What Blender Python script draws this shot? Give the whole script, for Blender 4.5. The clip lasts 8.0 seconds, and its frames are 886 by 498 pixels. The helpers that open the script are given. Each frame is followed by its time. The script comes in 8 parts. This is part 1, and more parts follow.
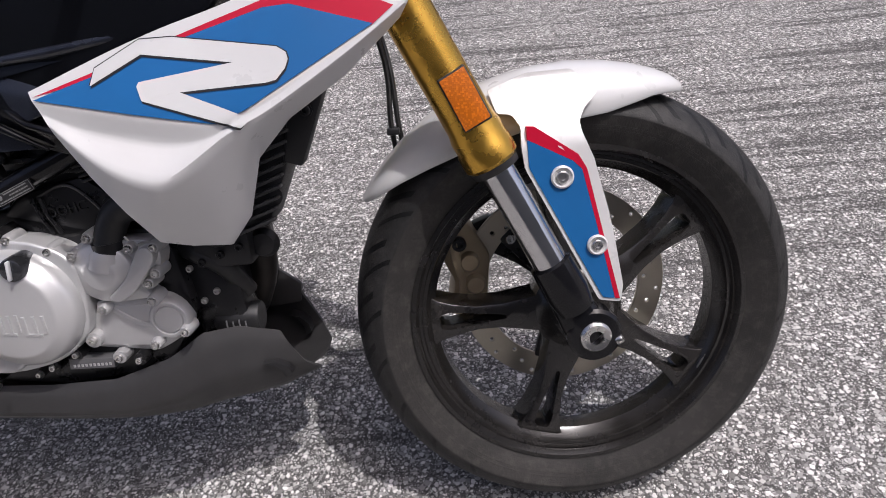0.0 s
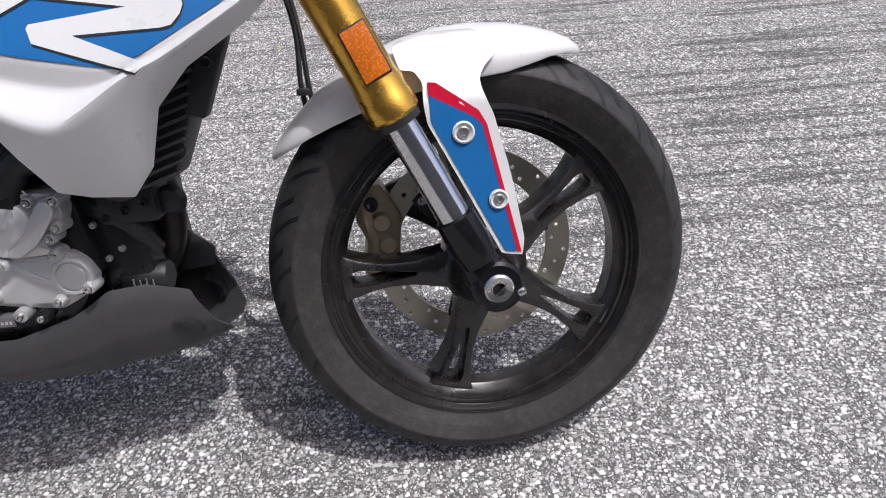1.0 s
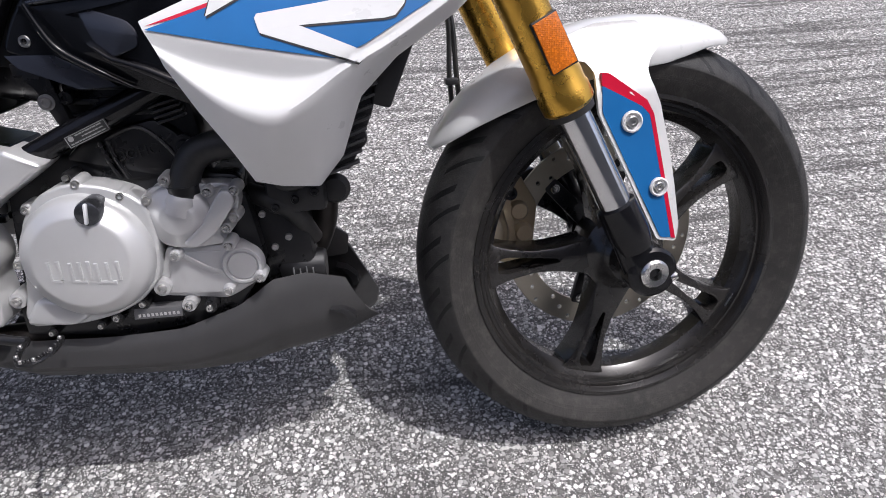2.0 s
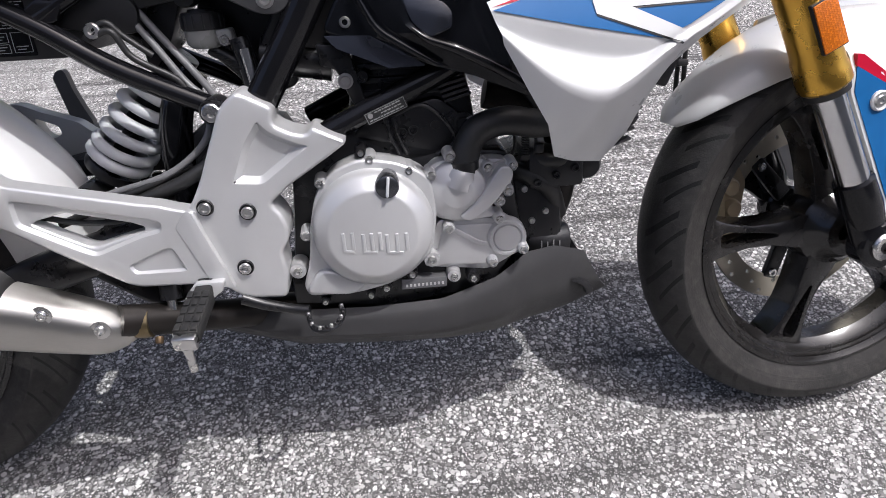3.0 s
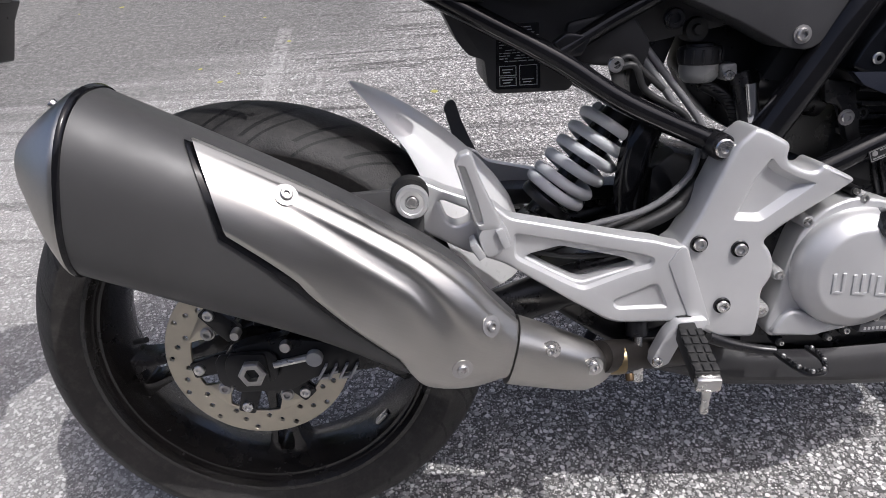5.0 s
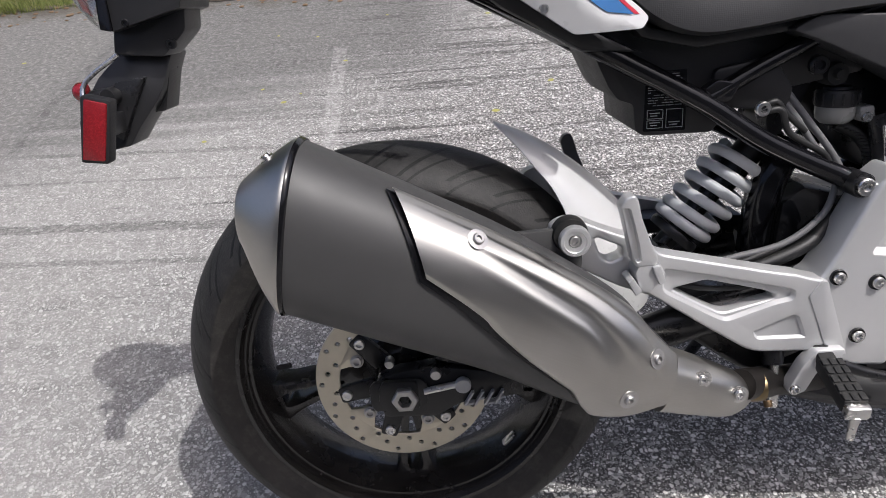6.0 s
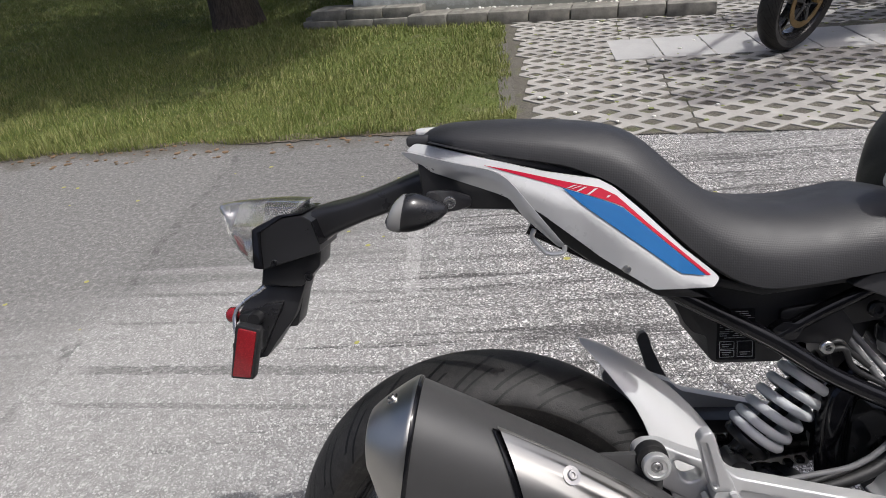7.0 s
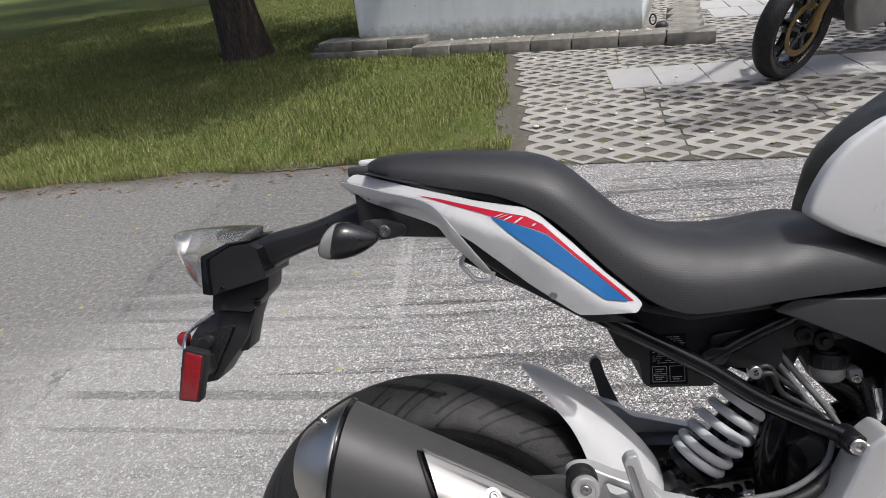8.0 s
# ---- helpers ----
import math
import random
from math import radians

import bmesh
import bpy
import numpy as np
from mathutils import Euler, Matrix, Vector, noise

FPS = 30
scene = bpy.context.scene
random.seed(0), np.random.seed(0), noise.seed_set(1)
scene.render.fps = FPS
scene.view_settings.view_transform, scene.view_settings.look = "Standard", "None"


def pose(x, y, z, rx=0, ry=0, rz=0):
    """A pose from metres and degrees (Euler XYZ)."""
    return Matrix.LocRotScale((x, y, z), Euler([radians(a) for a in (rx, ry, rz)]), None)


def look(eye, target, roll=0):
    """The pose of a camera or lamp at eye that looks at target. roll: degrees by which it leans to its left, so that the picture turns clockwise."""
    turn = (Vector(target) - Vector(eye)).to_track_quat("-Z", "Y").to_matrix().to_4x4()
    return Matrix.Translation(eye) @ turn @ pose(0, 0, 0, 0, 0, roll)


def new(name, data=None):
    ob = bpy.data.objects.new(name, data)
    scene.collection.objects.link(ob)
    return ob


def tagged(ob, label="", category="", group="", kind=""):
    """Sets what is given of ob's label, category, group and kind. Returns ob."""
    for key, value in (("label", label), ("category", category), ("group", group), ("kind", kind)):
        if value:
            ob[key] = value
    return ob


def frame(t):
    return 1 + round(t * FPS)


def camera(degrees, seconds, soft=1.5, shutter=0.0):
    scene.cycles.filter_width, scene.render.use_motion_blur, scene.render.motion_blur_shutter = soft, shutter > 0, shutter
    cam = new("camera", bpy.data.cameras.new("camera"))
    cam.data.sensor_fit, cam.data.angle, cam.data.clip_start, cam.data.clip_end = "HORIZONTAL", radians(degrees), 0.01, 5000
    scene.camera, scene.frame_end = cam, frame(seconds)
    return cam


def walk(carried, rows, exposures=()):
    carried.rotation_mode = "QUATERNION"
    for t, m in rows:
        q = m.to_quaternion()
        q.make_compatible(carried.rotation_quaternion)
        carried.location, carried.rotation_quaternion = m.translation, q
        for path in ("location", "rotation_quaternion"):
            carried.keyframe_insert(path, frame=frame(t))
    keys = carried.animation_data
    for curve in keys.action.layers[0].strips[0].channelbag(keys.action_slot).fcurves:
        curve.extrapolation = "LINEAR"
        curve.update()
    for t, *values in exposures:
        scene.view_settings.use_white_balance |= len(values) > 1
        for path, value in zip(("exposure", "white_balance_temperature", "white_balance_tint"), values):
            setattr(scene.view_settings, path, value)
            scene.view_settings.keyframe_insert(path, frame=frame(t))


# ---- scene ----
from mathutils.bvhtree import BVHTree

cam = camera(66.5, 8.0, soft=0.9)
PATH = [
    (0, (1.25, -0.677, 0.891), (1.129, 0.915, -0.314), -7.1),
    (0.5, (1.281, -0.706, 0.859), (1.258, 0.876, -0.365), -5.2),
    (1, (1.293, -0.725, 0.861), (1.331, 0.855, -0.365), -4.0),
    (1.2, (1.282, -0.726, 0.865), (1.334, 0.852, -0.363), -3.9),
    (2.3, (0.946, -0.72, 0.884), (1.08, 0.823, -0.382), -2.1),
    (2.5, (0.877, -0.726, 0.887), (1.009, 0.811, -0.386), -2.1),
    (3, (0.74, -0.731, 0.9), (0.861, 0.802, -0.379), -2.4),
    (3.5, (0.623, -0.695, 0.908), (0.707, 0.865, -0.341), -2.6),
    (4, (0.517, -0.67, 0.924), (0.576, 0.904, -0.309), -2.9),
    (4.5, (0.397, -0.671, 0.914), (0.416, 0.914, -0.305), -3.3),
    (5, (0.237, -0.672, 0.919), (0.251, 0.916, -0.297), -3.4),
    (5.2, (0.183, -0.675, 0.927), (0.196, 0.91, -0.293), -3.6),
    (6.3, (0.067, -0.682, 1.033), (0.006, 0.941, -0.135), -5.0),
    (6.5, (0.06, -0.684, 1.082), (-0.037, 0.982, -0.02), -5.3),
    (7, (0.048, -0.697, 1.178), (-0.136, 1.055, 0.232), -6.1),
    (7.5, (0.065, -0.713, 1.206), (-0.154, 1.067, 0.32), -6.4),
    (8, (0.15, -0.717, 1.182), (-0.071, 1.07, 0.31), -6.6),
]
walk(cam, [(t, look(eye, target, roll)) for t, eye, target, roll in PATH],
     exposures=[(0, 0.36, 6150, 15), (0.5, 0.51, 5990, 13), (3.5, 0.67, 5970, 12), (5.2, 0.60, 6030, 12), (6.5, 0.49, 6130, 10), (8, 0.43, 6110, 9)])

# ---- light ----
SUN_DIR = Vector((0.40, -0.20, 1.0)).normalized()     # towards the sun
world = bpy.data.worlds.new("world")
scene.world = world
world.use_nodes = True
_wn, _wl = world.node_tree.nodes, world.node_tree.links
_sky = _wn.new("ShaderNodeTexSky")
_sky.sky_type, _sky.sun_disc = "NISHITA", False
_sky.air_density, _sky.dust_density, _sky.ozone_density = 0.45, 5.0, 0.35
_sky.sun_elevation = math.asin(SUN_DIR.z)
_sky.sun_rotation = math.atan2(SUN_DIR.x, SUN_DIR.y)
_wl.new(_sky.outputs[0], _wn["Background"].inputs[0])
_wn["Background"].inputs[1].default_value = 0.15
_sun = new("sun", bpy.data.lights.new("sun", "SUN"))
_sun.data.energy, _sun.data.angle, _sun.data.color = 2.25, radians(0.55), (1.0, 0.955, 0.89)
_sun.matrix_world = look((0, 0, 6), Vector((0, 0, 6)) - SUN_DIR)



# ---- materials ----
class Nodes:
    """A small hand to write node materials with."""

    def __init__(self, name):
        self.mat = bpy.data.materials.new(name)
        self.mat.use_nodes = True
        self.n, self.l = self.mat.node_tree.nodes, self.mat.node_tree.links
        self.bsdf = self.n["Principled BSDF"]
        self.co = self.n.new("ShaderNodeTexCoord").outputs["Object"]

    def add(self, kind, ins=None, **props):
        nd = self.n.new(kind)
        for k, v in props.items():
            if k == "noise_dimensions":
                nd.noise_dimensions = v
            elif k == "feature":
                nd.feature = v
            elif k == "operation":
                nd.operation = v
            elif k == "data_type":
                nd.data_type = v
            elif k == "blend_type":
                nd.blend_type = v
            elif k == "wave_type":
                nd.wave_type = v
            elif k == "bands_direction":
                nd.bands_direction = v
        for k, v in (ins or {}).items():
            if hasattr(v, "is_linked"):
                self.l.new(v, nd.inputs[k])
            else:
                nd.inputs[k].default_value = v
        return nd

    def mapped(self, scale=(1, 1, 1), rot=(0, 0, 0), loc=(0, 0, 0)):
        return self.add("ShaderNodeMapping", {"Vector": self.co, "Scale": scale, "Rotation": rot, "Location": loc}).outputs[0]

    def noise(self, scale, detail=3.0, rough=0.55, vec=None, distort=0.0):
        return self.add("ShaderNodeTexNoise", {"Vector": vec or self.co, "Scale": scale, "Detail": detail, "Roughness": rough, "Distortion": distort}).outputs[0]

    def voronoi(self, scale, feature="F1", vec=None, randomness=1.0):
        return self.add("ShaderNodeTexVoronoi", {"Vector": vec or self.co, "Scale": scale, "Randomness": randomness}, feature=feature)

    def ramp(self, fac, stops):
        nd = self.n.new("ShaderNodeValToRGB")
        self.l.new(fac, nd.inputs[0])
        while len(nd.color_ramp.elements) < len(stops):
            nd.color_ramp.elements.new(0.5)
        for e, (p, c) in zip(nd.color_ramp.elements, stops):
            e.position = p
            e.color = (*c, 1) if hasattr(c, "__len__") else (c, c, c, 1)
        return nd.outputs[0]

    def mix(self, fac, a, b, mode="MIX"):
        nd = self.n.new("ShaderNodeMix")
        nd.data_type, nd.blend_type = "RGBA", mode
        for i, v in ((0, fac), (6, a), (7, b)):
            if hasattr(v, "is_linked"):
                self.l.new(v, nd.inputs[i])
            else:
                nd.inputs[i].default_value = v if i == 0 else ((*v, 1) if hasattr(v, "__len__") else (v, v, v, 1))
        return nd.outputs[2]

    def math(self, op, a, b=0.0, c=0.0):
        nd = self.add("ShaderNodeMath", operation=op)
        for i, v in enumerate((a, b, c)):
            if hasattr(v, "is_linked"):
                self.l.new(v, nd.inputs[i])
            else:
                nd.inputs[i].default_value = v
        return nd.outputs[0]

    def bump(self, height, strength=0.3, dist=0.002):
        nd = self.add("ShaderNodeBump", {"Height": height, "Strength": strength, "Distance": dist})
        self.l.new(nd.outputs[0], self.bsdf.inputs["Normal"])
        return nd

    def set(self, **kw):
        names = {"color": "Base Color", "rough": "Roughness", "metal": "Metallic", "coat": "Coat Weight", "coat_rough": "Coat Roughness",
                 "spec": "Specular IOR Level", "trans": "Transmission Weight", "ior": "IOR", "aniso": "Anisotropic", "alpha": "Alpha", "sheen": "Sheen Weight"}
        for k, v in kw.items():
            s = self.bsdf.inputs[names[k]]
            if hasattr(v, "is_linked"):
                self.l.new(v, s)
            elif k == "color" and hasattr(v, "__len__"):
                s.default_value = (*v, 1)
            elif k == "color":
                s.default_value = (v, v, v, 1)
            else:
                s.default_value = v
        return self.mat


def worn(name, color, rough=0.5, metal=0.0, vary=0.12, grain=900.0, bump=0.08, coat=0.0, dust=0.0, spec=0.5):
    """A plain surface with fine grain, soft blotches and a little dust."""
    m = Nodes(name)
    big = m.noise(9.0, 4.0, 0.6)
    fine = m.noise(grain, 2.0, 0.6)
    dark = tuple(c * (1 - vary) for c in color)
    light = tuple(min(1.0, c * (1 + vary)) for c in color)
    col = m.ramp(big, [(0.35, dark), (0.65, light)])
    if dust:
        d = m.ramp(m.noise(35.0, 5.0, 0.7), [(0.5, 0.0), (0.75, dust)])
        col = m.mix(d, col, (0.35, 0.32, 0.28))
    m.bump(fine, bump, 0.0006)
    r = m.ramp(m.noise(22.0, 4.0, 0.65), [(0.3, max(0.02, rough - 0.07)), (0.7, min(1, rough + 0.07))])
    return m.set(color=col, rough=r, metal=metal, coat=coat, spec=spec, coat_rough=0.05)


M_white = worn("white_paint", (0.535, 0.537, 0.532), 0.32, 0, 0.03, 600, 0.02, coat=0.6)
M_blue = worn("blue_paint", (0.011, 0.102, 0.285), 0.36, 0, 0.05, 600, 0.02, spec=0.32)
M_red = worn("red_paint", (0.40, 0.004, 0.026), 0.38, 0, 0.05, 600, 0.02, spec=0.3)
M_gloss_black = worn("gloss_black", (0.005, 0.005, 0.006), 0.15, 0, 0.1, 500, 0.02, dust=0.006, spec=0.32)
M_black_metal = worn("black_painted_metal", (0.009, 0.009, 0.010), 0.30, 0, 0.15, 700, 0.06, dust=0.02, spec=0.4)
M_black_plastic = worn("black_plastic", (0.012, 0.012, 0.013), 0.46, 0, 0.15, 1400, 0.25, dust=0.02, spec=0.4)
M_grey_plastic = worn("grey_plastic", (0.030, 0.030, 0.032), 0.48, 0, 0.1, 1500, 0.3, dust=0.02, spec=0.4)
M_rubber = worn("rubber", (0.017, 0.017, 0.017), 0.62, 0, 0.2, 500, 0.25, dust=0.05, spec=0.3)
M_silver = worn("silver_paint", (0.525, 0.527, 0.525), 0.37, 0.50, 0.04, 1200, 0.012)
M_cast = worn("cast_aluminium", (0.50, 0.50, 0.50), 0.42, 0.55, 0.07, 1000, 0.04)
M_steel = worn("steel", (0.62, 0.61, 0.59), 0.28, 1.0, 0.06, 900, 0.03)
M_chrome = worn("polished_steel", (0.60, 0.60, 0.60), 0.14, 1.0, 0.03, 900, 0.01)
M_gold = worn("gold_anodised", (0.62, 0.36, 0.06), 0.27, 0.95, 0.05, 900, 0.03)
M_bronze = worn("bronze_caliper", (0.42, 0.34, 0.22), 0.42, 0.5, 0.1, 900, 0.1)
M_machined = worn("machined_aluminium", (0.72, 0.72, 0.71), 0.34, 0.75, 0.04, 900, 0.03)
M_spring = worn("grey_spring_paint", (0.52, 0.53, 0.54), 0.4, 0.0, 0.06, 900, 0.04)


# ---- mesh tools ----
def bm_new():
    return bmesh.new()


def lathe(profile, seg=48, center=(0, 0, 0), closed=True, axis="y"):
    """Turns a profile of (radius, along) round an axis."""
    bm, rings = bm_new(), []
    c = Vector(center)
    for i in range(seg):
        a = 2 * math.pi * i / seg
        ring = []
        for r, y in profile:
            v = Vector((r * math.cos(a), y, r * math.sin(a)))
            if axis == "z":
                v = Vector((v.x, -v.z, v.y))
            elif axis == "x":
                v = Vector((v.y, v.x, v.z))
            ring.append(bm.verts.new(c + v))
        rings.append(ring)
    n = len(profile)
    for i in range(seg):
        a, b = rings[i], rings[(i + 1) % seg]
        for j in range(n if closed else n - 1):
            k = (j + 1) % n
            bm.faces.new((a[j], a[k], b[k], b[j]))
    bmesh.ops.remove_doubles(bm, verts=bm.verts, dist=1e-6)
    bmesh.ops.recalc_face_normals(bm, faces=bm.faces)
    return bm


def spline(points, per=6):
    """Catmull-Rom through the points."""
    p = [Vector(q) for q in points]
    if len(p) < 3:
        return p
    ext = [2 * p[0] - p[1]] + p + [2 * p[-1] - p[-2]]
    out = []
    for i in range(1, len(ext) - 2):
        a, b, c, d = ext[i - 1:i + 3]
        for s in range(per):
            t = s / per
            out.append(0.5 * ((2 * b) + (c - a) * t + (2 * a - 5 * b + 4 * c - d) * t * t + (3 * b - a - 3 * c + d) * t ** 3))
    out.append(p[-1])
    return out


def tube(points, radius, seg=12, per=6, flat=1.0, smooth=True):
    """A round bar along a path; radius: a number, or one for each point."""
    pts = spline(points, per) if smooth else [Vector(q) for q in points]
    if hasattr(radius, "__len__"):
        rr = [x.x for x in spline([(r, 0, 0) for r in radius], per)] if smooth and len(radius) > 2 else [float(q) for q in np.interp(np.linspace(0, 1, len(pts)), np.linspace(0, 1, len(radius)), radius)]
    else:
        rr = [radius] * len(pts)
    bm, rings = bm_new(), []
    up = None
    for i, p in enumerate(pts):
        d = (pts[min(i + 1, len(pts) - 1)] - pts[max(i - 1, 0)]).normalized()
        if up is None:
            up = Vector((0, 1, 0)) if abs(d.y) < 0.9 else Vector((0, 0, 1))
        u = d.cross(up)
        u.normalize()
        w = u.cross(d).normalized()
        up = w
        rings.append([bm.verts.new(p + rr[i] * (math.cos(2 * math.pi * k / seg) * u + flat * math.sin(2 * math.pi * k / seg) * w)) for k in range(seg)])
    for a, b in zip(rings, rings[1:]):
        for k in range(seg):
            bm.faces.new((a[k], a[(k + 1) % seg], b[(k + 1) % seg], b[k]))
    bm.faces.new(rings[0][::-1])
    bm.faces.new(rings[-1])
    bmesh.ops.recalc_face_normals(bm, faces=bm.faces)
    return bm


def rounded(outline, r, steps=3):
    """An outline of (x, z) with its corners rounded."""
    out, n = [], len(outline)
    for i in range(n):
        p, a, b = Vector(outline[i]).to_2d(), Vector(outline[i - 1]).to_2d(), Vector(outline[(i + 1) % n]).to_2d()
        ra = min(r, 0.45 * (a - p).length, 0.45 * (b - p).length)
        s, e = p + (a - p).normalized() * ra, p + (b - p).normalized() * ra
        for k in range(steps + 1):
            t = k / steps
            out.append((1 - t) ** 2 * s + 2 * t * (1 - t) * p + t * t * e)
    return [(q.x, q.y) for q in out]


def plate(outline, y0, y1, bevel=0.003, corner=0.0, holes=(), lift=None, segs=2):
    """A flat form: an outline of (x, z) from depth y0 (far side) to y1 (near side), its near edges bevelled. holes: outlines cut through.
    lift: a function of (x, z) that moves the sheet sideways."""
    bm = bm_new()
    if corner:
        outline = rounded(outline, corner)
        holes = [rounded(h, corner) for h in holes]
    loops = []
    for o in (outline, *holes):
        vs = [bm.verts.new((x, y1, z)) for x, z in o]
        es = [bm.edges.new((vs[i], vs[(i + 1) % len(vs)])) for i in range(len(vs))]
        loops += es
    if holes:
        bmesh.ops.triangle_fill(bm, use_beauty=True, edges=loops, normal=(0, -1, 0))
    else:
        bm.faces.new([e.verts[0] for e in loops])
    faces = list(bm.faces)
    res = bmesh.ops.extrude_face_region(bm, geom=faces)
    moved = [v for v in res["geom"] if isinstance(v, bmesh.types.BMVert)]
    for v in moved:
        v.co.y = y0
    bmesh.ops.recalc_face_normals(bm, faces=bm.faces)
    if bevel:
        rim = [e for e in bm.edges if len(e.link_faces) == 2 and abs(e.verts[0].co.y - y1) < 1e-6 and abs(e.verts[1].co.y - y1) < 1e-6
               and e.calc_face_angle(0) > 0.5]
        bmesh.ops.bevel(bm, geom=rim, offset=bevel, segments=segs, profile=0.5, affect="EDGES", clamp_overlap=True)
    if lift:
        for v in bm.verts:
            v.co.y += lift(v.co.x, v.co.z)
    return bm


def box(x0, x1, y0, y1, z0, z1, bevel=0.003, segs=2):
    bm = bm_new()
    bmesh.ops.create_cube(bm, size=1)
    for v in bm.verts:
        v.co = Vector((x0 + (v.co.x + 0.5) * (x1 - x0), y0 + (v.co.y + 0.5) * (y1 - y0), z0 + (v.co.z + 0.5) * (z1 - z0)))
    if bevel:
        bmesh.ops.bevel(bm, geom=list(bm.edges), offset=bevel, segments=segs, profile=0.5, affect="EDGES", clamp_overlap=True)
    bmesh.ops.recalc_face_normals(bm, faces=bm.faces)
    return bm


def loft(rings, cap=True, closed=True):
    """A skin over rings with equal numbers of points."""
    bm = bm_new()
    vs = [[bm.verts.new(p) for p in r] for r in rings]
    n = len(rings[0])
    for a, b in zip(vs, vs[1:]):
        for k in range(n if closed else n - 1):
            bm.faces.new((a[k], a[(k + 1) % n], b[(k + 1) % n], b[k]))
    if cap and closed:
        bm.faces.new(vs[0][::-1])
        bm.faces.new(vs[-1])
    bmesh.ops.recalc_face_normals(bm, faces=bm.faces)
    return bm


def shell(grid, thick):
    """A sheet over a grid of points, given thickness along its own normals."""
    n, m = len(grid), len(grid[0])
    at = lambda i, j: grid[max(0, min(n - 1, i))][max(0, min(m - 1, j))]
    back = []
    for i in range(n):
        row = []
        for j in range(m):
            w = (at(i + 1, j) - at(i - 1, j)).cross(at(i, j + 1) - at(i, j - 1))
            row.append(grid[i][j] + w.normalized() * thick if w.length > 1e-12 else grid[i][j].copy())
        back.append(row)
    bm = bm_new()
    va = [[bm.verts.new(p) for p in r] for r in grid]
    vb = [[bm.verts.new(p) for p in r] for r in back]
    for i in range(n - 1):
        for j in range(m - 1):
            bm.faces.new((va[i][j], va[i][j + 1], va[i + 1][j + 1], va[i + 1][j]))
            bm.faces.new((vb[i][j], vb[i + 1][j], vb[i + 1][j + 1], vb[i][j + 1]))
    for i in range(n - 1):
        for j in (0, m - 1):
            bm.faces.new((va[i][j], va[i + 1][j], vb[i + 1][j], vb[i][j]))
    for j in range(m - 1):
        for i in (0, n - 1):
            bm.faces.new((va[i][j], vb[i][j], vb[i][j + 1], va[i][j + 1]))
    bmesh.ops.recalc_face_normals(bm, faces=bm.faces)
    return bm


def skin(outline, y_of, thick, corner=0.004, step=0.011, holes=()):
    """A shell of the given (x, z) outline that follows y_of(x, z)."""
    bm = bm_new()
    if holes:
        loops = []
        for o in (outline, *holes):
            vs = [bm.verts.new((x, 0, z)) for x, z in rounded(o, corner)]
            loops += [bm.edges.new((vs[i], vs[i - 1])) for i in range(len(vs))]
        bmesh.ops.triangle_fill(bm, use_beauty=True, edges=loops, normal=(0, -1, 0))
    else:
        bm.faces.new([bm.verts.new((x, 0, z)) for x, z in rounded(outline, corner)])
        bm.normal_update()
        bmesh.ops.triangulate(bm, faces=list(bm.faces), ngon_method="EAR_CLIP")
    for _ in range(6):
        long = [e for e in bm.edges if e.calc_length() > step]
        if not long:
            break
        bmesh.ops.subdivide_edges(bm, edges=long, cuts=1)
        bmesh.ops.triangulate(bm, faces=[f for f in bm.faces if len(f.verts) > 3])
    bmesh.ops.beautify_fill(bm, faces=list(bm.faces), edges=[e for e in bm.edges if not e.is_boundary])
    for v in bm.verts:
        v.co.y = y_of(v.co.x, v.co.z)
    res = bmesh.ops.extrude_face_region(bm, geom=list(bm.faces))
    for v in [g for g in res["geom"] if isinstance(g, bmesh.types.BMVert)]:
        v.co.y += thick
    bmesh.ops.recalc_face_normals(bm, faces=bm.faces)
    return bm


def inset(loop, w):
    """A loop of (x, z) drawn in by w (drawn out, where w is negative)."""
    n = len(loop)
    area = sum(loop[i - 1][0] * loop[i][1] - loop[i][0] * loop[i - 1][1] for i in range(n))
    out = []
    for i in range(n):
        a, p, b = Vector(loop[i - 1]), Vector(loop[i]), Vector(loop[(i + 1) % n])
        d, f = (p - a).normalized(), (b - p).normalized()
        m = Vector((-d.y - f.y, d.x + f.x)) * (1 if area > 0 else -1)
        m.normalize()
        k = max(0.5, m.dot(Vector((-d.y, d.x)) * (1 if area > 0 else -1)))
        out.append(tuple(p + m * (w / k)))
    return out


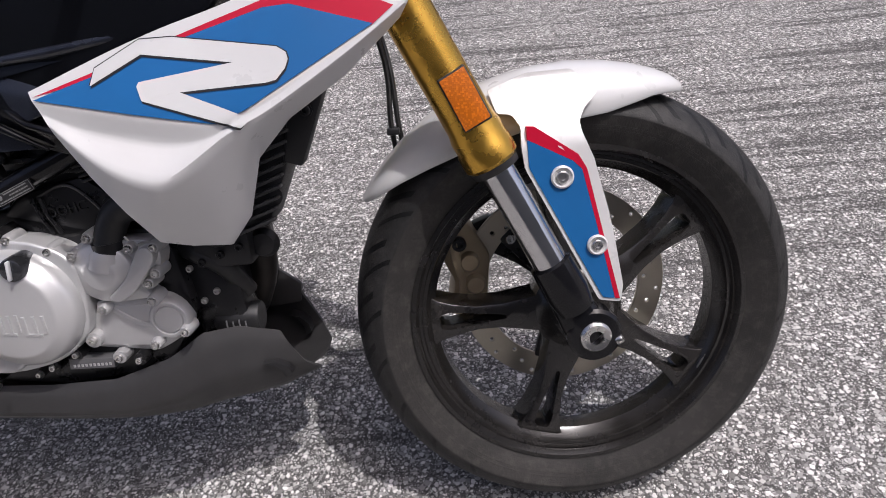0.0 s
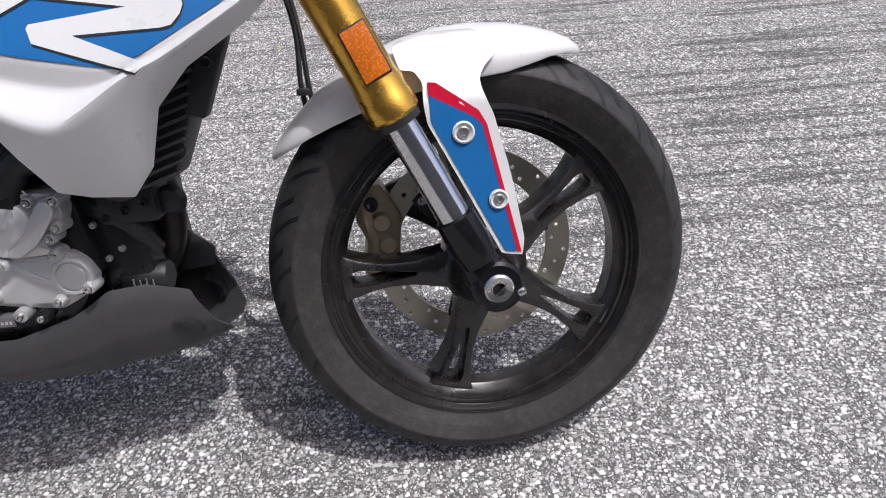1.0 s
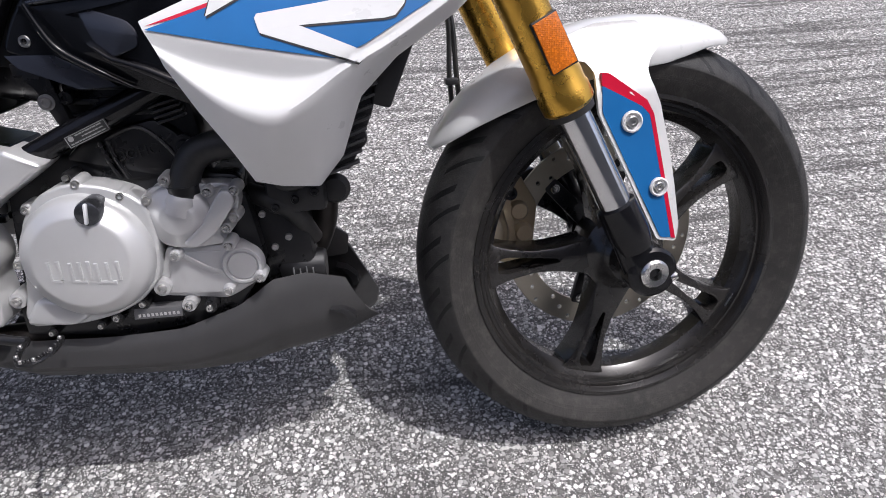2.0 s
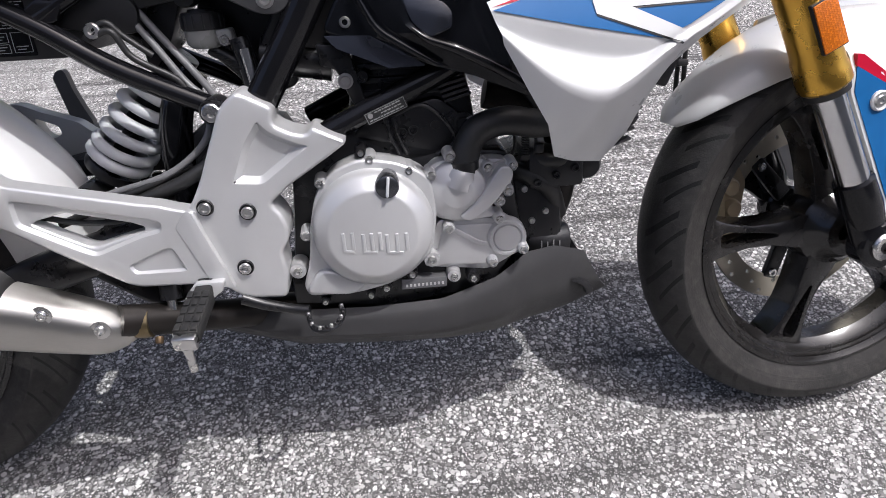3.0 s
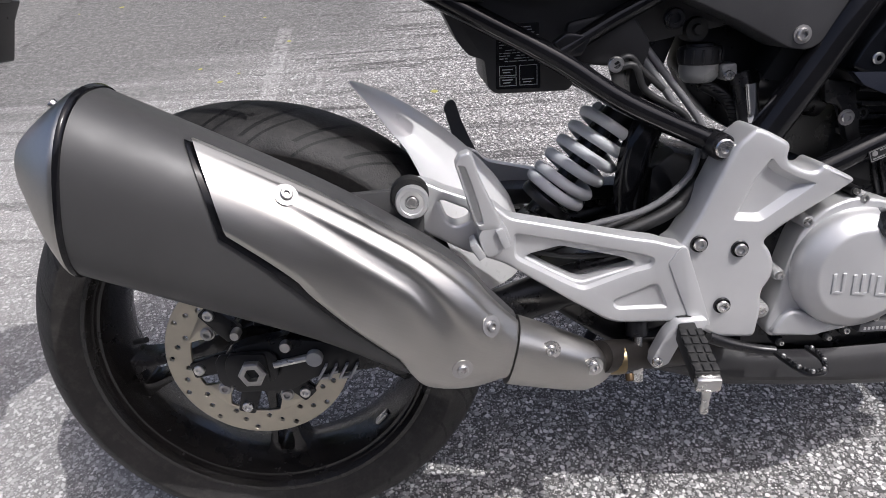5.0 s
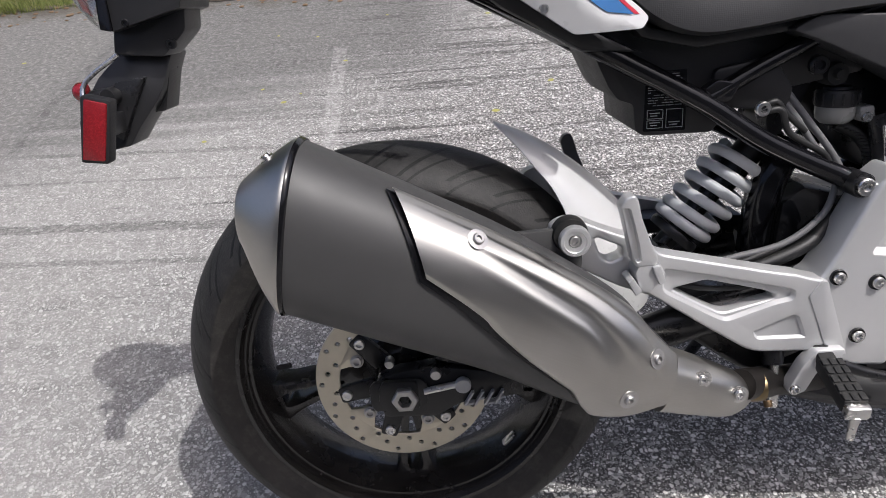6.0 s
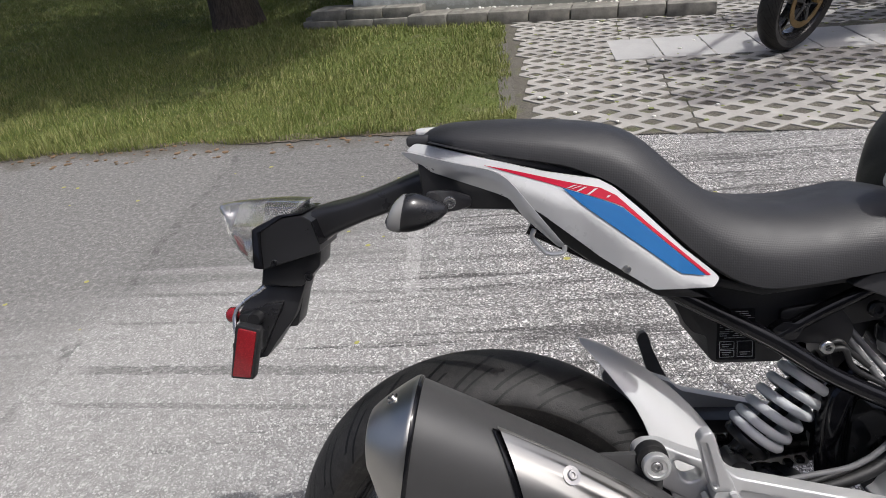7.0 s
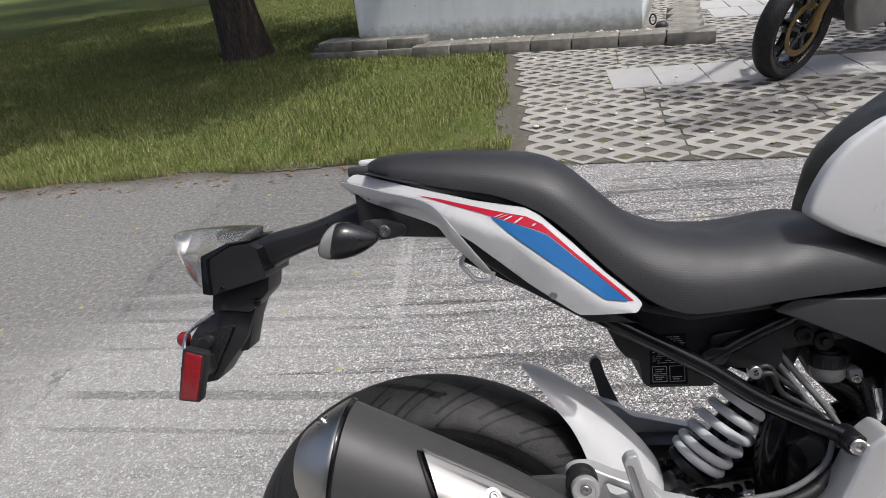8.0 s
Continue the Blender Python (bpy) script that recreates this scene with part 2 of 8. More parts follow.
def cast_plate(outline, near, thick, pockets=(), holes=(), bevel=0.004, corner=0.008):
    """A cast plate facing -y: rounded rim, sunk pockets of (outline, depth, slope) with flat floors, and holes in the face or in a pocket, given as (outline, pocket number or -1)."""
    bm = bm_new()

    def ring(loop, y):
        return [bm.verts.new((x, y, z)) for x, z in loop]

    def strip(a, b):
        for k in range(len(a)):
            bm.faces.new((a[k], a[(k + 1) % len(a)], b[(k + 1) % len(b)], b[k]))

    def closed(vs):
        return [bm.edges.get((vs[k - 1], vs[k])) or bm.edges.new((vs[k - 1], vs[k])) for k in range(len(vs))]

    steps = [(0.0, 1.0), (0.134, 0.5), (0.5, 0.134), (1.0, 0.0)]

    def rim(loop, y, out):
        """A rounded edge from the wall of a loop to a face at depth y; out: -1 where the face lies outside the loop."""
        rows = [ring(inset(loop, out * bevel * a) if a else loop, y + bevel * b) for a, b in steps]
        for a, b in zip(rows, rows[1:]):
            strip(a, b)
        return rows[0], rows[-1]

    wall, face = rim(rounded(outline, corner, 4), near, 1)
    foot = ring([(v.co.x, v.co.z) for v in wall], near + thick)
    strip(foot, wall)
    floors = []
    border = closed(face)
    for o, depth, slope in pockets:
        o = rounded(o, corner, 4)
        top, low = ring(o, near), ring(inset(o, slope), near + depth)
        mid1, mid2 = ring(inset(o, slope * 0.18), near + depth * 0.06), ring(inset(o, slope * 0.80), near + depth * 0.94)
        for a, b in ((top, mid1), (mid1, mid2), (mid2, low)):
            strip(a, b)
        border += closed(top)
        floors.append((closed(low), near + depth))
    backs = closed(foot)
    for o, where in holes:
        y = near if where < 0 else floors[where][1]
        inner, edge = rim(rounded(o, corner * 0.6, 4), y, -1)
        end = ring([(v.co.x, v.co.z) for v in inner], near + thick)
        strip(end, inner)
        backs += closed(end)
        if where < 0:
            border += closed(edge)
        else:
            floors[where][0].extend(closed(edge))
    for loop in (border, *(f[0] for f in floors), backs):
        bmesh.ops.triangle_fill(bm, use_beauty=True, edges=loop, normal=(0, -1, 0))
    bmesh.ops.recalc_face_normals(bm, faces=bm.faces)
    return bm


def join(*bms):
    out = bm_new()
    for b in bms:
        me = bpy.data.meshes.new("tmp")
        b.to_mesh(me)
        b.free()
        out.from_mesh(me)
        bpy.data.meshes.remove(me)
    return out


def moved(bm, m):
    bmesh.ops.transform(bm, matrix=m, verts=bm.verts)
    return bm


def part(name, bm, material, parent=None, label="", smooth=38.0, pose_m=None, kind=""):
    """Links a bmesh as one mesh object under a thing or a part."""
    me = bpy.data.meshes.new(name)
    bm.to_mesh(me)
    bm.free()
    for mt in material if isinstance(material, (list, tuple)) else (material,):
        me.materials.append(mt)
    if smooth:
        me.polygons.foreach_set("use_smooth", [True] * len(me.polygons))
        me.set_sharp_from_angle(angle=radians(smooth))
    ob = new(name, me)
    if parent is not None:
        ob.parent = parent
    if pose_m is not None:
        ob.matrix_basis = pose_m
    if label or kind:
        tagged(ob, label, kind=kind)
    return ob


# ---- ground ----
def asphalt_material():
    m = Nodes("worn_asphalt")
    sep = m.add("ShaderNodeSeparateXYZ", {0: m.co})
    px, py = sep.outputs[0], sep.outputs[1]
    warp = m.add("ShaderNodeTexNoise", {"Vector": m.co, "Scale": 130.0, "Detail": 2.0}).outputs[1]
    vec = m.add("ShaderNodeVectorMath", {0: m.co, 1: m.add("ShaderNodeVectorMath", {0: warp, 1: (0.006, 0.006, 0.0)}, operation="MULTIPLY").outputs[0]}, operation="ADD").outputs[0]
    def chips(scale):
        """Distance from a stone's middle, and two random tones for each stone."""
        v = m.voronoi(scale, "F1", vec=vec)
        c = m.add("ShaderNodeSeparateColor", {0: v.outputs["Color"]})
        return v.outputs["Distance"], c.outputs[0], c.outputs[1]

    da, sa, ta = chips(128.0)
    db, sb, tb = chips(235.0)
    dc, sc_, tc = chips(420.0)
    # long dark smears and worn light lanes run along the drive
    lane = m.noise(1.0, 5.0, 0.62, vec=m.mapped(scale=(0.55, 9.0, 1.0), rot=(0, 0, radians(3))))
    fine_lane = m.noise(1.0, 6.0, 0.68, vec=m.mapped(scale=(1.5, 26.0, 1.0), rot=(0, 0, radians(2)), loc=(3, 1, 0)))
    patch = m.noise(2.2, 5.0, 0.6)
    wear = m.math("ADD", m.math("MULTIPLY", lane, 0.30), m.math("ADD", m.math("MULTIPLY", fine_lane, 0.55), m.math("MULTIPLY", patch, 0.15)))
    wear = m.math("ADD", wear, m.math("MULTIPLY", m.ramp(py, [(0.0, 1.0), (0.45, 0.0)]), 0.04))
    worn_flat = m.math("MINIMUM", m.math("MAXIMUM", m.math("MULTIPLY", m.math("SUBTRACT", 0.25, px), 0.75), 0.0), 0.72)
    wear = m.math("ADD", wear, m.math("MULTIPLY", worn_flat, 0.07))
    wear = m.math("SUBTRACT", wear, m.math("MULTIPLY", m.ramp(px, [(0.9, 0.0), (1.0, 1.0)]), 0.016))
    lit = m.ramp(wear, [(0.425, 0.0), (0.475, 0.8), (0.60, 1.0)])
    def showing(d, size, low, high):
        reach = m.math("MULTIPLY", m.ramp(lit, [(0.0, low), (1.0, high)]), m.math("ADD", 0.45, m.math("MULTIPLY", size, 0.75)))
        return m.math("LESS_THAN", d, reach), m.math("MAXIMUM", m.math("SUBTRACT", reach, d), 0.0)

    on_a, rise_a = showing(da, sa, 0.38, 0.50)
    on_b, rise_b = showing(db, sb, 0.36, 0.48)
    on_c, rise_c = showing(dc, sc_, 0.28, 0.42)
    shades = lambda t: m.ramp(t, [(0.0, (0.14, 0.136, 0.131)), (0.30, (0.31, 0.303, 0.292)), (0.70, (0.56, 0.548, 0.529)), (1.0, (0.88, 0.866, 0.841))])
    dull = m.math("MULTIPLY", m.math("SUBTRACT", 1.0, lit), 0.62)
    binder = m.ramp(m.noise(260.0, 4.0, 0.7), [(0.3, (0.020, 0.0197, 0.0193)), (0.7, (0.115, 0.112, 0.108))])
    pale = m.mix(m.math("MULTIPLY", lit, m.ramp(m.noise(38.0, 5.0, 0.7), [(0.35, 0.0), (0.7, 0.40)])), binder, (0.25, 0.243, 0.232))
    near = m.mix(m.math("MULTIPLY", on_c, 0.8), pale, m.mix(dull, shades(tc), (0.13, 0.128, 0.124)))
    near = m.mix(on_b, near, m.mix(dull, shades(tb), (0.15, 0.147, 0.142)))
    near = m.mix(on_a, near, m.mix(dull, shades(ta), (0.17, 0.167, 0.162)))
    near = m.mix(m.math("MULTIPLY", worn_flat, lit), near, m.ramp(m.noise(24.0, 5.0, 0.7), [(0.3, (0.25, 0.246, 0.234)), (0.7, (0.37, 0.364, 0.348))]))
    # the smoother, finer lane behind the tail
    grain = m.ramp(m.noise(260.0, 4.0, 0.7), [(0.3, (0.046, 0.045, 0.043)), (0.72, (0.190, 0.187, 0.178))])
    grain = m.mix(m.ramp(m.noise(34.0, 6.0, 0.78), [(0.38, 0.85), (0.52, 0.0)]), grain, (0.035, 0.0345, 0.033))
    grain = m.mix(m.ramp(m.noise(52.0, 6.0, 0.78, vec=m.mapped(loc=(7, 3, 0))), [(0.50, 0.0), (0.62, 0.85)]), grain, (0.34, 0.334, 0.316))
    grey = m.mix(m.ramp(patch, [(0.4, 0.0), (0.7, 0.15)]), grain, (0.112, 0.111, 0.106))
    side = m.math("ADD", m.math("ADD", m.math("MULTIPLY", px, -1.0), -1.335), m.math("MULTIPLY", m.math("SUBTRACT", m.noise(5.0, 5.0, 0.7), 0.5), 0.16))
    far = m.math("ADD", m.math("SUBTRACT", m.math("SUBTRACT", py, 1.50), m.math("MULTIPLY", px, 0.40)), m.math("MULTIPLY", m.math("SUBTRACT", lane, 0.5), 1.3))
    isleft = m.ramp(side, [(0.0, 0.0), (0.10, 0.52)])
    isfar = m.math("MULTIPLY", m.ramp(far, [(0.0, 0.0), (0.55, 0.72)]), m.ramp(px, [(0.0, 1.0), (0.35, 0.0)]))
    smooth = m.math("MAXIMUM", isleft, isfar)
    col = m.mix(isfar, near, m.mix(0.34, grey, (0.03, 0.03, 0.03)))
    col = m.mix(isleft, col, m.mix(0.28, grey, (0.34, 0.333, 0.315)))
    # the joint between the two lanes, and long tar smears that end at it
    joint = m.math("MULTIPLY", m.math("LESS_THAN", m.math("ABSOLUTE", m.math("SUBTRACT", side, 0.01)), 0.016), m.ramp(m.noise(9.0, 5.0, 0.75), [(0.45, 0.0), (0.62, 0.5)]))
    col = m.mix(joint, col, (0.055, 0.054, 0.052))
    ends = m.math("MULTIPLY", m.ramp(m.math("ADD", px, 1.30), [(0.0, 0.0), (0.12, 1.0)]), m.math("LESS_THAN", px, 0.2))
    for off, wide, much in ((0.775, 0.020, 0.65), (1.190, 0.012, 0.55), (0.620, 0.011, 0.48), (1.40, 0.016, 0.40), (1.02, 0.007, 0.42)):
        wave = m.math("ADD", m.math("MULTIPLY", m.math("SUBTRACT", lane, 0.5), 0.02), m.math("ADD", m.math("MULTIPLY", px, 0.06), -off))
        gap = m.math("ABSOLUTE", m.math("ADD", py, wave))
        tar = m.math("MULTIPLY", m.math("LESS_THAN", gap, m.math("MULTIPLY", m.noise(16.0, 5.0, 0.7, vec=m.mapped(scale=(0.30, 0.6, 1.0), loc=(off * 9.0, 0, 0))), wide * 2.0)), ends)
        col = m.mix(m.math("MULTIPLY", tar, m.ramp(m.noise(70.0, 4.0, 0.75), [(0.36, much), (0.62, much * 0.25)])), col, (0.045, 0.044, 0.043))
    # dirt against the lawn
    ragged = m.math("ADD", m.math("MULTIPLY", m.math("SUBTRACT", m.noise(5.0, 4.0), 0.5), 0.5), m.math("MULTIPLY", m.math("SUBTRACT", m.noise(26.0, 5.0, 0.7), 0.5), 0.28))
    dirt = m.ramp(m.math("ADD", m.math("SUBTRACT", py, 2.70), ragged), [(0.0, 0.0), (0.16, 0.85)])
    col = m.mix(dirt, col, m.ramp(m.noise(90.0, 5.0, 0.75), [(0.3, (0.045, 0.040, 0.033)), (0.55, (0.11, 0.10, 0.082)), (0.75, (0.21, 0.195, 0.165))]))
    # old paint line
    dx = m.math("ABSOLUTE", m.math("ADD", m.math("ADD", px, 0.29), m.math("MULTIPLY", m.math("SUBTRACT", py, 1.5), 0.05)))
    paint = m.math("MULTIPLY", m.math("LESS_THAN", dx, 0.028), m.math("MULTIPLY", m.math("GREATER_THAN", py, 1.18), m.math("LESS_THAN", py, 2.05)))
    col = m.mix(m.math("MULTIPLY", paint, m.ramp(m.noise(55.0, 4.0, 0.75), [(0.42, 0.0), (0.6, 0.30)])), col, (0.58, 0.57, 0.55))
    rise = m.math("MAXIMUM", m.math("MULTIPLY", rise_a, 1.6), m.math("MAXIMUM", rise_b, m.math("MULTIPLY", rise_c, 0.6)))
    h = m.math("ADD", m.math("MINIMUM", m.math("MULTIPLY", rise, 3.0), 0.55), m.math("MULTIPLY", m.noise(420.0, 3.0), 0.30))
    hs = m.math("MULTIPLY", h, m.math("SUBTRACT", 1.0, m.math("MULTIPLY", smooth, 0.5)))
    m.bump(hs, 0.75, 0.004)
    return m.set(color=col, rough=0.9, spec=0.25)


def sheet(x0, x1, y0, y1, z):
    bm = bm_new()
    bm.faces.new([bm.verts.new(p) for p in ((x0, y0, z), (x1, y0, z), (x1, y1, z), (x0, y1, z))])
    return bm


M_asphalt = asphalt_material()
tagged(part("ground", sheet(-400, 400, -400, 400, 0), M_asphalt, smooth=0), "worn grey asphalt with bare pale stones and dark smears", "ground", kind="structure")

# lawn
def soil_material():
    m = Nodes("lawn_floor")
    a = m.ramp(m.noise(70.0, 5.0, 0.7), [(0.3, (0.045, 0.062, 0.016)), (0.55, (0.10, 0.125, 0.030)), (0.8, (0.18, 0.18, 0.07))])
    b = m.mix(m.ramp(m.noise(5.0, 4.0), [(0.5, 0.0), (0.75, 0.7)]), a, (0.15, 0.125, 0.075))
    sep = m.add("ShaderNodeSeparateXYZ", {0: m.co})
    edge = m.math("LESS_THAN", m.math("ADD", sep.outputs[1], m.math("MULTIPLY", m.noise(11.0, 4.0), 0.30)), 3.10)
    b = m.mix(edge, b, m.ramp(m.noise(60.0, 4.0), [(0.3, (0.075, 0.062, 0.048)), (0.7, (0.19, 0.165, 0.13))]))
    m.bump(m.noise(120.0, 4.0), 0.8, 0.02)
    return m.set(color=b, rough=0.95, spec=0.2)


M_soil = soil_material()
def lawn_edge(x):
    return 2.87 + 0.05 * math.sin(2.3 * x) + 0.03 * math.sin(7.1 * x + 1) + 0.018 * math.sin(31 * x) * math.sin(17 * x + 2) + 0.012 * math.sin(83 * x)


lawn = bm_new()
xs = [-60, -30, -12] + [-6 + 0.03 * k for k in range(205)]
xs = [x for x in xs if x < 0.04] + [0.06]
fr = [lawn.verts.new((x, lawn_edge(x), 0.006)) for x in xs]
bk = [lawn.verts.new((x, 60, 0.006)) for x in xs]
for k in range(len(xs) - 1):
    lawn.faces.new((fr[k], fr[k + 1], bk[k + 1], bk[k]))
tagged(part("lawn", lawn, M_soil, smooth=0), "mown green lawn with dry yellow patches", "lawn", kind="structure")


def grass_material():
    m = Nodes("grass_blades")
    rnd = m.add("ShaderNodeNewGeometry").outputs["Random Per Island"]
    a = m.ramp(rnd, [(0.0, (0.105, 0.138, 0.034)), (0.5, (0.155, 0.188, 0.048)), (0.86, (0.20, 0.222, 0.066)), (0.95, (0.31, 0.285, 0.130)), (1.0, (0.42, 0.37, 0.20))])
    b = m.mix(m.ramp(m.noise(1.6, 4.0), [(0.42, 0.0), (0.7, 0.65)]), a, (0.23, 0.232, 0.082))
    return m.set(color=b, rough=0.6, spec=0.3)


def grass_mesh():
    rng = np.random.default_rng(5)
    n = 300000
    x = 0.15 - (rng.random(n) ** 1.2) * 9.0
    y = 2.85 + rng.random(n) ** 1.5 * 12.0
    keep = (y > 2.87 + 0.05 * np.sin(2.3 * x) + 0.03 * np.sin(7.1 * x + 1) - 0.05 * rng.random(n)) & (x < 0.10 + 0.035 * np.sin(5 * y) + 0.03 * np.sin(23 * y + 1) + 0.05 * rng.random(n))
    patchy = np.sin(3.1 * x + 1.3 * y) + np.sin(1.7 * x - 2.9 * y + 2)
    keep &= (patchy > -1.35) | (rng.random(n) < 0.35)
    x, y, patchy = x[keep], y[keep], patchy[keep]
    n = len(x)
    far = np.clip((y - 2.9) / 5, 0, 1)
    h = (0.020 + 0.036 * rng.random(n)) * (1 + 0.3 * patchy / 2) * (1.0 + 0.45 * np.sin(9.0 * x + 2.0 * np.sin(3.0 * y)) * np.clip(1.3 - (y - 2.87), 0.0, 1.0))
    w = 0.0011 + 0.0011 * rng.random(n) + 0.0032 * far
    a = rng.random(n) * 2 * np.pi
    l = rng.random(n) * 1.0
    lx, ly = np.cos(a) * h * l, np.sin(a) * h * l
    wx, wy = -np.sin(a + 0.6) * w, np.cos(a + 0.6) * w
    z0 = np.full(n, 0.004)
    P = np.empty((n, 5, 3))
    P[:, 0] = np.c_[x - wx, y - wy, z0]
    P[:, 1] = np.c_[x + wx, y + wy, z0]
    P[:, 2] = np.c_[x + wx * 0.8 + lx * 0.4, y + wy * 0.8 + ly * 0.4, z0 + h * 0.6]
    P[:, 3] = np.c_[x - wx * 0.8 + lx * 0.4, y - wy * 0.8 + ly * 0.4, z0 + h * 0.6]
    P[:, 4] = np.c_[x + lx, y + ly, z0 + h * (1.05 - 0.35 * l)]
    me = bpy.data.meshes.new("grass")
    i = np.arange(n) * 5
    quads = np.c_[i, i + 1, i + 2, i + 3]
    tris = np.c_[i + 3, i + 2, i + 4]
    me.from_pydata(P.reshape(-1, 3).tolist(), [], quads.tolist() + tris.tolist())
    me.materials.append(grass_material())
    return me


tagged(new("grass", grass_mesh()), "short green grass blades with dry stalks", "grass", kind="stuff")


# ---- paved bay ----
def concrete_material(name, base, vary=0.25, scale=1.0):
    m = Nodes(name)
    big = m.noise(3.0 * scale, 5.0, 0.65)
    fine = m.noise(190.0, 3.0, 0.7)
    info = m.add("ShaderNodeObjectInfo").outputs["Random"]
    a = m.ramp(big, [(0.3, tuple(c * (1 - vary) for c in base)), (0.7, tuple(min(1, c * (1 + vary)) for c in base))])
    a = m.mix(m.math("MULTIPLY", info, 0.22), a, tuple(c * 0.62 for c in base))
    a = m.mix(m.ramp(fine, [(0.55, 0.0), (0.8, 0.35)]), a, (0.12, 0.115, 0.10))
    m.bump(fine, 0.5, 0.002)
    return m.set(color=a, rough=0.9, spec=0.25)


M_block = concrete_material("paver_concrete", (0.30, 0.288, 0.264))
M_slab = concrete_material("slab_concrete", (0.36, 0.355, 0.345), 0.1)
M_kerb = concrete_material("kerb_concrete", (0.20, 0.19, 0.165), 0.45, 3.0)
BAY = Matrix.Translation((0.20, 2.60, 0)) @ Matrix.Rotation(radians(-7.2), 4, "Z")
bed = bm_new()
for x, y in ((0.16, 2.625), (9.0, 1.51), (9.0, 12.0), (0.16, 12.0)):
    bed.verts.new((x, y, 0.005))
bed.faces.new(bed.verts)
def bed_material():
    m = Nodes("gritty_bed")
    a = m.ramp(m.noise(110.0, 5.0, 0.7), [(0.3, (0.05, 0.046, 0.038)), (0.6, (0.13, 0.12, 0.10)), (0.85, (0.34, 0.32, 0.28))])
    b = m.mix(m.ramp(m.noise(7.0, 4.0), [(0.52, 0.0), (0.72, 0.55)]), a, (0.10, 0.12, 0.03))
    m.bump(m.noise(140.0, 4.0), 0.7, 0.01)
    return m.set(color=b, rough=0.95, spec=0.2)


pavement = tagged(part("pavement", bed, bed_material(), smooth=0), "pale concrete grid pavers with weeds and soil in the gaps", "pavement", kind="structure")


def grid_block():
    """One lattice block, 0.84 by 0.57 m, with diamond openings and zigzag joints."""
    pitch, dy, hw, hh, zig = 0.21, 0.095, 0.066, 0.053, 0.045
    edge = [(0.105 * k, zig if k % 2 == 0 else -zig) for k in range(9)]
    right, left = [], []
    for j in (1, 3, 5):
        cy = dy * (j + 0.5)
        right += [(0.84, cy - hh), (0.84 - hw, cy), (0.84, cy + hh)]
        left += [(0.0, cy - hh), (hw, cy), (0.0, cy + hh)]
    outline = edge + right + [(x, z + 0.57) for x, z in edge[::-1]] + left[::-1]
    outline = [(0.42 + (x - 0.42) * 0.991, 0.285 + (z - 0.285) * 0.989) for x, z in outline]
    holes = []
    for j in range(6):
        cy = dy * (j + 0.5)
        for i in range(4 if j % 2 == 0 else 3):
            cx = pitch * (i + (0.5 if j % 2 == 0 else 1.0))
            holes.append(rounded([(cx - hw, cy), (cx, cy - hh), (cx + hw, cy), (cx, cy + hh)], 0.016, 3))
    bm = plate(outline, -0.001, -0.012, 0.002, 0.0, holes=holes, segs=1)
    bm = moved(bm, Matrix.Rotation(radians(-90), 4, "X"))
    me = bpy.data.meshes.new("paver")
    bm.to_mesh(me)
    bm.free()
    me.materials.append(M_block)
    return me


_blk = grid_block()
_rng = random.Random(3)
for j in range(12):
    for i in range(6):
        x, y = 0.840 * i, 0.570 * j + 0.045
        wx = (BAY @ Vector((x - 0.125 * y + 0.3, y + 0.29, 0)))
        if 4.20 < wx.y + 0.03 * (wx.x - 0.87) < 4.46 and wx.x > 1.0:
            continue
        ob = new("paver", _blk)
        ob.parent = pavement
        ob.matrix_basis = BAY @ Matrix.Translation((x - 0.125 * y - 0.01, y, _rng.uniform(-0.003, 0.003))) @ Matrix.Rotation(radians(_rng.uniform(-0.3, 0.3)), 4, "Z")
_slab = box(0.004, 0.326, 0.004, 0.612, 0.001, 0.0145, 0.003, 1)
_sme = bpy.data.meshes.new("slab")
_slab.to_mesh(_sme)
_slab.free()
_sme.materials.append(M_slab)
for i in range(9):
    ob = new("slab", _sme)
    ob.parent = pavement
    ob.matrix_basis = Matrix.Translation((0.865 + 0.330 * i, 4.03 - 0.030 * i, 0.0)) @ Matrix.Rotation(radians(-3 + _rng.uniform(-0.4, 0.4)), 4, "Z")
for i in range(8):
    for j in range(2):
        ob = new("slab", _sme)
        ob.parent = pavement
        ob.matrix_basis = Matrix.Translation((2.25 + 0.33 * i, 6.6 + 0.63 * j - 0.05 * i, 0.004)) @ Matrix.Rotation(radians(-8), 4, "Z")

# weeds and pebbles in the gaps
def scatter(name, count, xr, yr, size, mat, label, seed, flat=0.6, keep=lambda x, y: True, z=0.008):
    r = random.Random(seed)
    bm = bm_new()
    for _ in range(count):
        x, y = r.uniform(*xr), r.uniform(*yr)
        if not keep(x, y):
            continue
        s = r.uniform(*size)
        q = bmesh.ops.create_icosphere(bm, subdivisions=1, radius=s, matrix=Matrix.Translation((x, y, z + s * flat * 0.5)) @ Matrix.Rotation(r.uniform(0, 6), 4, "Z") @ Matrix.Diagonal((r.uniform(0.7, 1.3), 1, flat, 1)))
    return tagged(part(name, bm, mat, smooth=60), label, name, kind="stuff")


